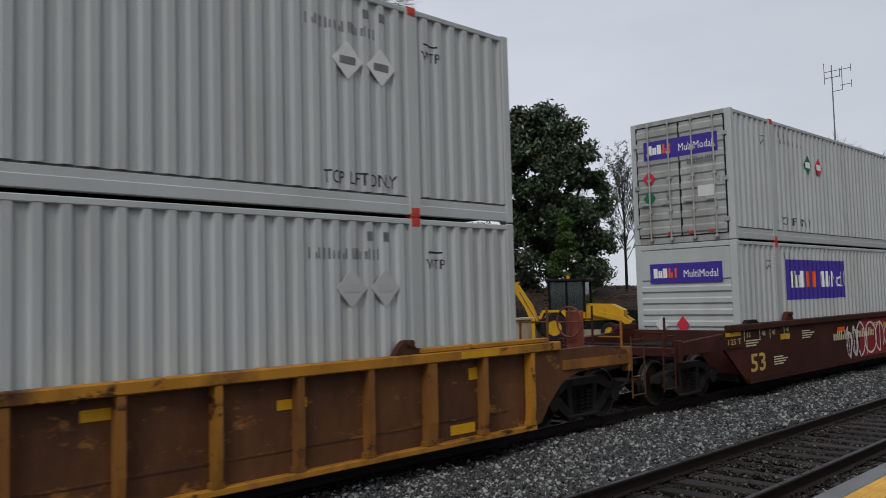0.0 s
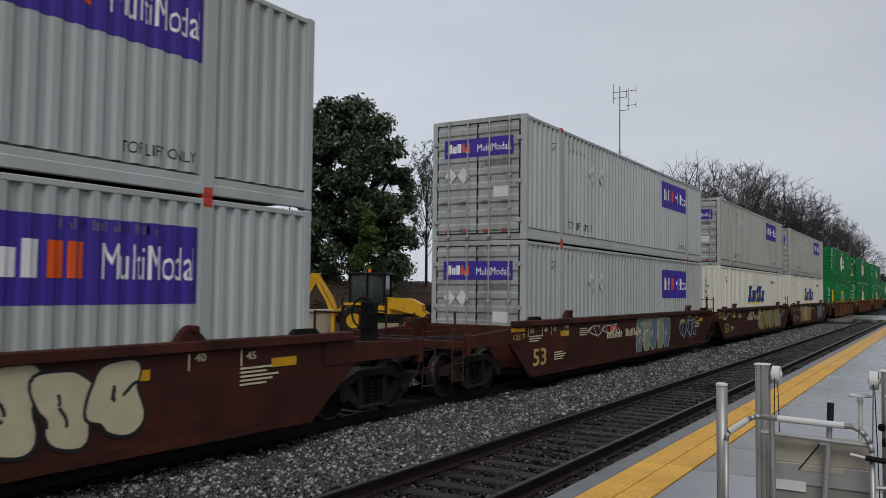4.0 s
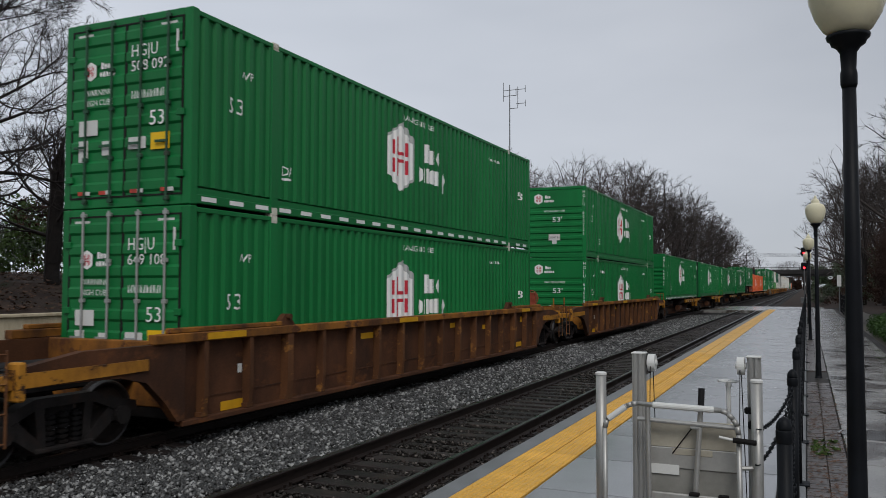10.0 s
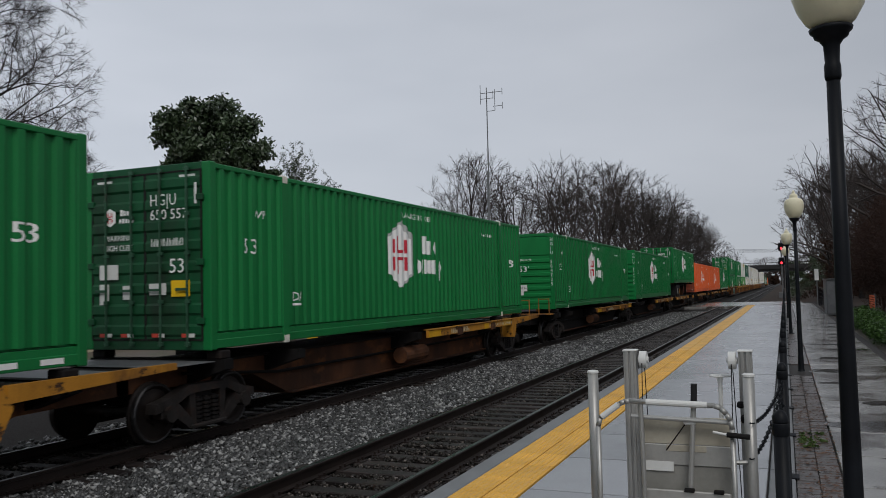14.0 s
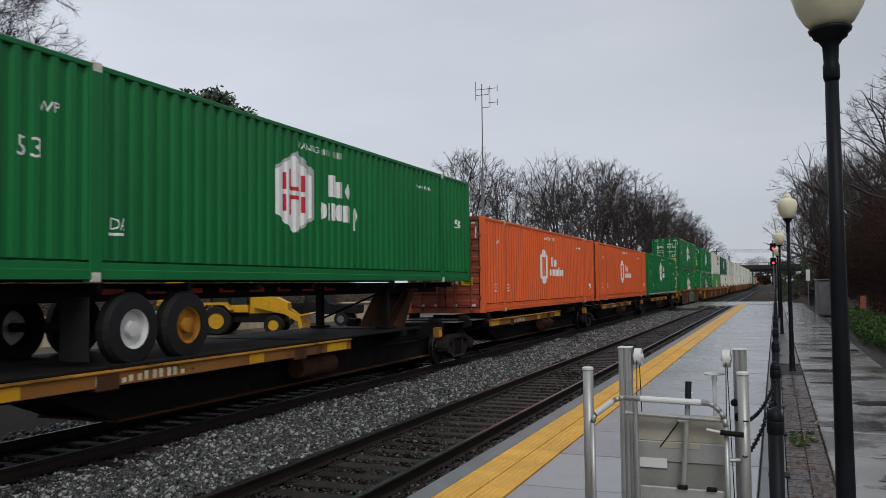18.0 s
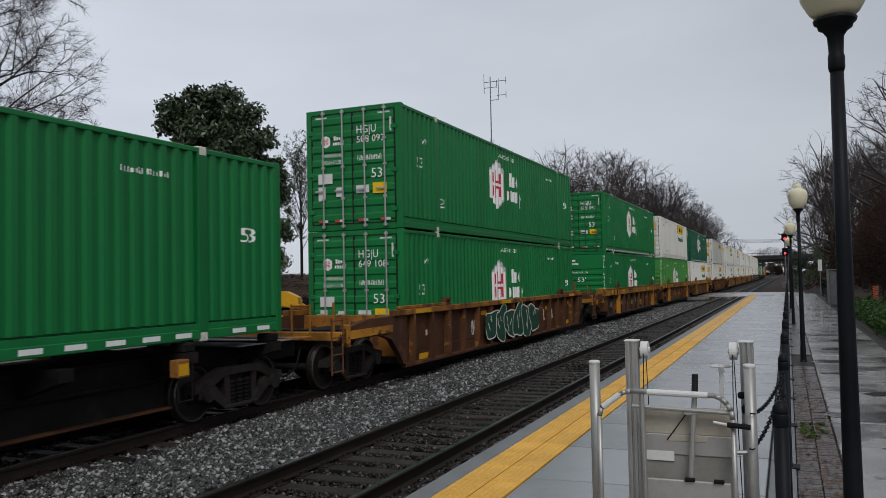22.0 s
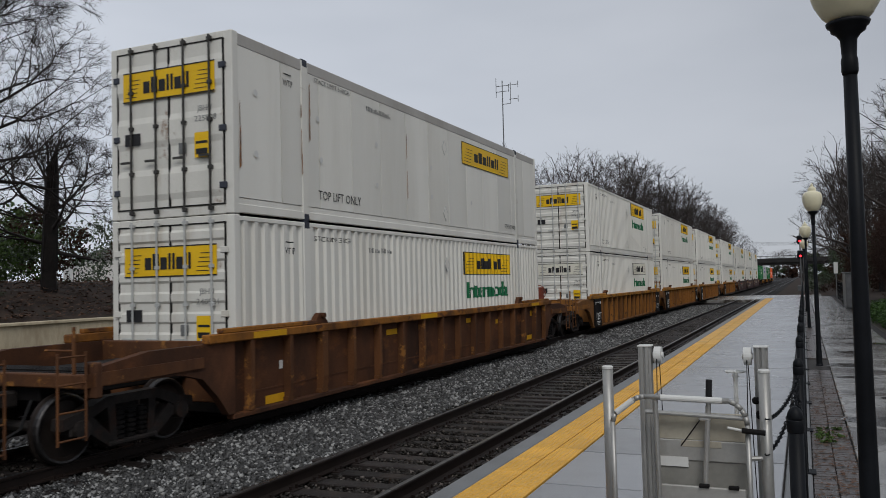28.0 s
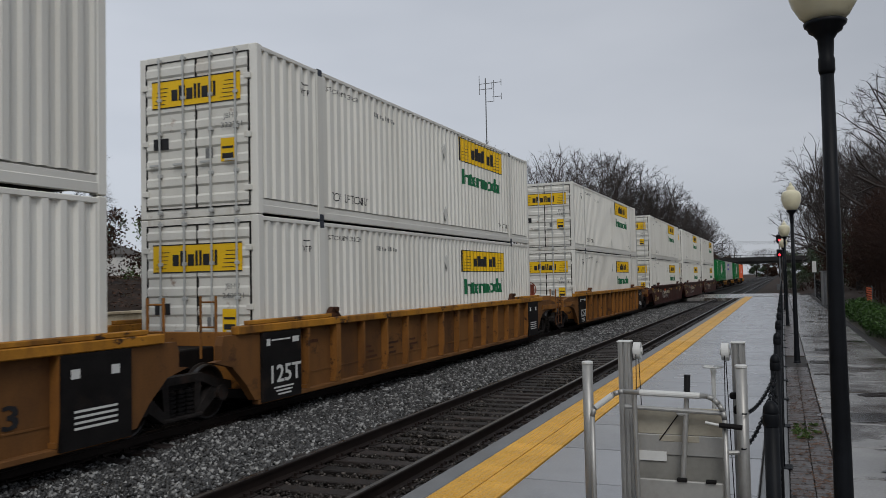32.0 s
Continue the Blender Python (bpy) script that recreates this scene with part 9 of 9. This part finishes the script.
backhoe(pose(-20.2, 34.0, -0.15, 0, 0, -68))
pickup = thing("utility_truck", "dark utility pickup truck parked in the yard", "truck", pose(-21.0, 43.0, -0.15, 0, 0, -80))
part("bed", Build().box(-0.9, 0.9, -2.6, -0.6, 0.7, 1.4, 0.05), BLACK_STEEL, pickup)
part("cab", Build().prism([(-0.6, 0.7), (1.4, 0.7), (1.4, 1.25), (0.9, 1.35), (0.5, 1.95), (-0.5, 1.95), (-0.6, 1.4)], -0.9, 0.9, "x"), BLACK_STEEL, pickup)
part("hood", Build().box(-0.88, 0.88, 1.35, 2.6, 0.7, 1.3, 0.08), BLACK_STEEL, pickup)
part("window", Build().prism([(-0.4, 1.42), (0.55, 1.42), (0.42, 1.88), (-0.4, 1.88)], -0.905, 0.905, "x"), GLASS, pickup)
for x in (-0.82, 0.82):
    for y in (-1.7, 1.7):
        w = part("wheel", Build().tube((x - 0.12, y, 0.4), (x + 0.12, y, 0.4), 0.4, n=20), RUBBER, pickup)
        part("rim", Build().tube((x - 0.13, y, 0.4), (x + 0.13, y, 0.4), 0.22, n=14), MAST, w)

mast = thing("antenna_mast", "tall thin steel mast with stacked dipole antennas", "antenna", pose(-19.6, 69.5, 0.3))
part("mast", joined(Build().tube((0, 0, 0), (0, 0, 8.0), 0.15, 0.1, 8), Build().tube((0, 0, 8.0), (0, 0, 20.3), 0.07, 0.045, 8)), MAST, mast)
for z, x0, x1 in ((19.8, -0.6, 0.62), (19.28, -0.6, 0.62), (19.8, 0.62, 1.5), (18.5, 0.62, 1.5), (18.1, 0.0, 0.78)):
    part("cross_arm", Build().tube((x0, 0, z), (x1, 0, z), 0.028, n=6), MAST, mast)
for x, z0, z1 in ((-0.6, 18.8, 20.57), (0.78, 18.1, 20.05), (1.5, 19.5, 20.1), (1.5, 18.2, 18.8), (0.62, 19.2, 19.9)):
    part("dipole", Build().tube((x, 0, z0), (x, 0, z1), 0.028, n=6), MAST, mast)
part("cable_tray", Build().box(-0.12, 0.12, -0.2, -0.12, 4.0, 12.6, 0.02), MAST, mast)

for x, y, w, d, h, lab in ((-70, 47, 16, 9, 3.6, "long low white house beyond the bank"), (-85, 86, 20, 10, 4.0, "white house with a grey roof beyond the yard")):
    house = thing("house", lab, "house", pose(x, y, 2.6, 0, 0, -35))
    part("wall", Build().box(-w / 2, w / 2, -d / 2, d / 2, -1, h), HOUSE_WHITE, house)
    part("roof", Build().prism([(-d / 2 - 0.5, h - 0.1), (d / 2 + 0.5, h - 0.1), (0, h + 1.9)], -w / 2 - 0.4, w / 2 + 0.4, "x"), ROOF_GREY, house)
    for k in range(4):
        xx = -w / 2 + (k + 0.5) * w / 4
        win = part("window", Build().box(xx - 0.5, xx + 0.5, -d / 2 - 0.03, -d / 2 + 0.02, 1.0, 2.3), BLACK_PAINT, house)
        part("frame", joined(Build().box(xx - 0.6, xx - 0.5, -d / 2 - 0.06, -d / 2, 0.9, 2.4), Build().box(xx + 0.5, xx + 0.6, -d / 2 - 0.06, -d / 2, 0.9, 2.4), Build().box(xx - 0.6, xx + 0.6, -d / 2 - 0.06, -d / 2, 2.3, 2.4)), SIGN_WHITE, win)

# ---- road bridge over the line ----
bridge = thing("road_bridge", "dark concrete road bridge over the railway", "bridge", kind="structure")
BY = 300.0
part("deck", Build().box(-40, 34, BY, BY + 9, 6.55, 7.3, 0.03), BRIDGE, bridge)
part("parapet", Build().box(-40, 34, BY - 0.1, BY + 0.3, 7.3, 8.0, 0.03), BRIDGE, bridge)
for i in range(5):
    part("girder", Build().box(-40, 34, BY + 0.5 + i * 1.9, BY + 0.9 + i * 1.9, 5.75, 6.55, 0.02), BRIDGE, bridge)
for x in (-8.6, 5.2, 16.0, -22.0):
    part("pier", Build().box(x - 0.6, x + 0.6, BY + 1.0, BY + 8.0, -0.5, 5.75, 0.05), BRIDGE, bridge)
for i in range(20):
    part("rail_post", Build().box(-38 + i * 3.7, -37.8 + i * 3.7, BY, BY + 0.15, 8.0, 8.7), BRIDGE, bridge)
part("hand_rail", Build().box(-40, 34, BY, BY + 0.15, 8.65, 8.8), BRIDGE, bridge)
part("abutment", Build().box(-48, -40, BY - 2, BY + 11, -1, 6.6, 0.05), BRIDGE, bridge)
part("abutment", Build().box(34, 44, BY - 2, BY + 11, -1, 6.6, 0.05), BRIDGE, bridge)
for x, y, h in ((-16, 330, 15), (22, 330, 14)):
    pole = thing("utility_pole", "timber utility pole with a cross arm beyond the bridge", "pole", pose(x, y, 0))
    part("pole", Build().tube((0, 0, 0), (0, 0, h), 0.18, 0.12, 8), BARK, pole)
    part("cross_arm", Build().box(-1.3, 1.3, -0.08, 0.08, h - 1, h - 0.8), BARK, pole)
wires = thing("overhead_wires", "thin power lines spanning the railway", "cable")
for k in range(4):
    part("wire", Build().path([(-16 + 38 * u / 10, 330, 14.2 + 0.35 * k - 0.8 * 4 * (u / 10) * (1 - u / 10)) for u in range(11)], 0.035, 4), BLACK_STEEL, wires)


# ---- pieces of tracks, platform and walk ----
tie_meshes = []
for k in range(4):
    r = random.Random(700 + k)
    b = Build().box(-1.3 + r.uniform(-0.05, 0.05), 1.3 + r.uniform(-0.05, 0.05), -0.115, 0.115, -0.36, -0.172, 0.012)
    tie_meshes.append(b.mesh("tie", TIE))
plate_mesh = joined(*[Build().box(x - 0.17, x + 0.17, -0.1, 0.1, -0.172, -0.158, 0.004) for x in (-0.755, 0.755)], *[Build().box(x - 0.012, x + 0.012, yy - 0.012, yy + 0.012, -0.16, -0.12) for x in (-0.86, -0.65, 0.65, 0.86) for yy in (-0.06, 0.06)]).mesh("tie_plate", RAIL_SIDE)
for trk, count in ((TRACK_NEAR, 140), (TRACK_FAR, 84)):
    for k in range(count):
        r = random.Random(k)
        tie = new("tie", tie_meshes[k % 4])
        tie.parent = trk
        tie.matrix_basis = pose(0, 2.0 + k * 0.5, r.uniform(-0.006, 0.004), 0, 0, r.uniform(-1.2, 1.2))
        if k < 32:
            pl = new("tie_plate", plate_mesh)
            pl.parent = tie

slab_mesh = Build().box(2.512, 4.612, 0.014, 1.506, -0.06, 0.0, 0.006).mesh("slab", CONCRETE)
y = -4.6
k = 0
while y < PLAT_END - 1.5:
    s = new("slab", slab_mesh)
    s.parent = deck
    s.matrix_basis = pose(0, y, PLAT_Z + random.Random(k).uniform(-0.002, 0.002))
    y += 1.52
    k += 1
tile = Build().box(0.007, 0.299, 0.009, 0.601, -0.04, 0.0, 0.004)
tile_mesh = tile.mesh("tactile_tile", TACTILE)
dome = Build().add(tile.v, tile.f)
for i in range(5):
    for j in range(10):
        cx, cy = 0.033 + i * 0.06, 0.035 + j * 0.06
        ring = lambda r, z: [(cx + r * math.cos(a * math.pi / 3), cy + r * math.sin(a * math.pi / 3), z) for a in range(6)]
        dome.add(ring(0.018, 0.0) + ring(0.011, 0.007), [(a, (a + 1) % 6, (a + 1) % 6 + 6, a + 6) for a in range(6)] + [tuple(range(6, 12))])
dome_mesh = dome.mesh("tactile_tile", TACTILE)
for k in range(134):
    for c in range(2):
        yy = -7.9 + k * 0.61
        if yy > PLAT_END - 0.6:
            continue
        t = new("tactile_tile", dome_mesh if 4 < yy < 24 else tile_mesh)
        t.parent = deck
        t.matrix_basis = pose(1.882 + c * 0.306, yy, PLAT_Z)
brick_mesh = Build().box(0.003, 0.203, 0.003, 0.098, -0.05, 0.0, 0.005).mesh("paver", PAVER)
k = 0
for row in range(120):
    for c in range(2):
        yy = 6.0 + row * 0.101
        if k >= 290:
            break
        p = new("paver", brick_mesh)
        p.parent = pav
        p.matrix_basis = pose(4.87 + c * 0.206 + (0.0 if row % 2 else 0.003), yy, PLAT_Z - 0.004 + random.Random(k).uniform(-0.004, 0.004), 0, 0, random.Random(k).uniform(-0.6, 0.6))
        k += 1
far_pavers = Build()
for row in range(540):
    yy = 6.0 + 145 * 0.101 + row * 0.101
    for c in range(2):
        far_pavers.box(4.873 + c * 0.206, 5.073 + c * 0.206, yy, yy + 0.095, PLAT_Z - 0.05, PLAT_Z - 0.004)
for row in range(100):
    yy = 6.0 - row * 0.101
    for c in range(2):
        far_pavers.box(4.873 + c * 0.206, 5.073 + c * 0.206, yy - 0.098, yy - 0.003, PLAT_Z - 0.05, PLAT_Z - 0.004)
tagged(part("far_pavers", far_pavers, PAVER, pav), kind="stuff")
walk_mesh = Build().box(5.3, 6.95, 0.012, 1.488, -0.06, 0.0, 0.008).mesh("walk_slab", WALKWAY)
curb_mesh = Build().box(4.63, 4.865, 0.003, 2.33, -0.1, 0.004, 0.01).mesh("kerb_stone", NOSING)
for k in range(55):
    s = new("walk_slab", walk_mesh)
    s.parent = pav
    s.matrix_basis = pose(0, -5 + k * 1.5, PLAT_Z - 0.004 + random.Random(k + 9).uniform(-0.003, 0.003))
for k in range(34):
    s = new("kerb_stone", curb_mesh)
    s.parent = pav
    s.matrix_basis = pose(0, -5 + k * 2.34, PLAT_Z)
r = random.Random(44)
for k in range(16):
    y, x = 9 + k * 2.6 + r.uniform(-0.5, 0.5), r.uniform(5.6, 6.7)
    pts = blob(r, x, y, r.uniform(0.4, 1.1), r.uniform(0.25, 0.8), 18, 0.25)
    b = Build().add([(p, q, PLAT_Z + 0.002) for p, q in pts], [tuple(range(18))])
    tagged(part("puddle", b, PUDDLE, pav), "shallow dark rain puddle")


def motions():
    for ob, a, z in MOVERS:
        walk(ob, [(t, pose(TRAIN_X, a - s, z)) for t, s in TRAVEL])


motions()
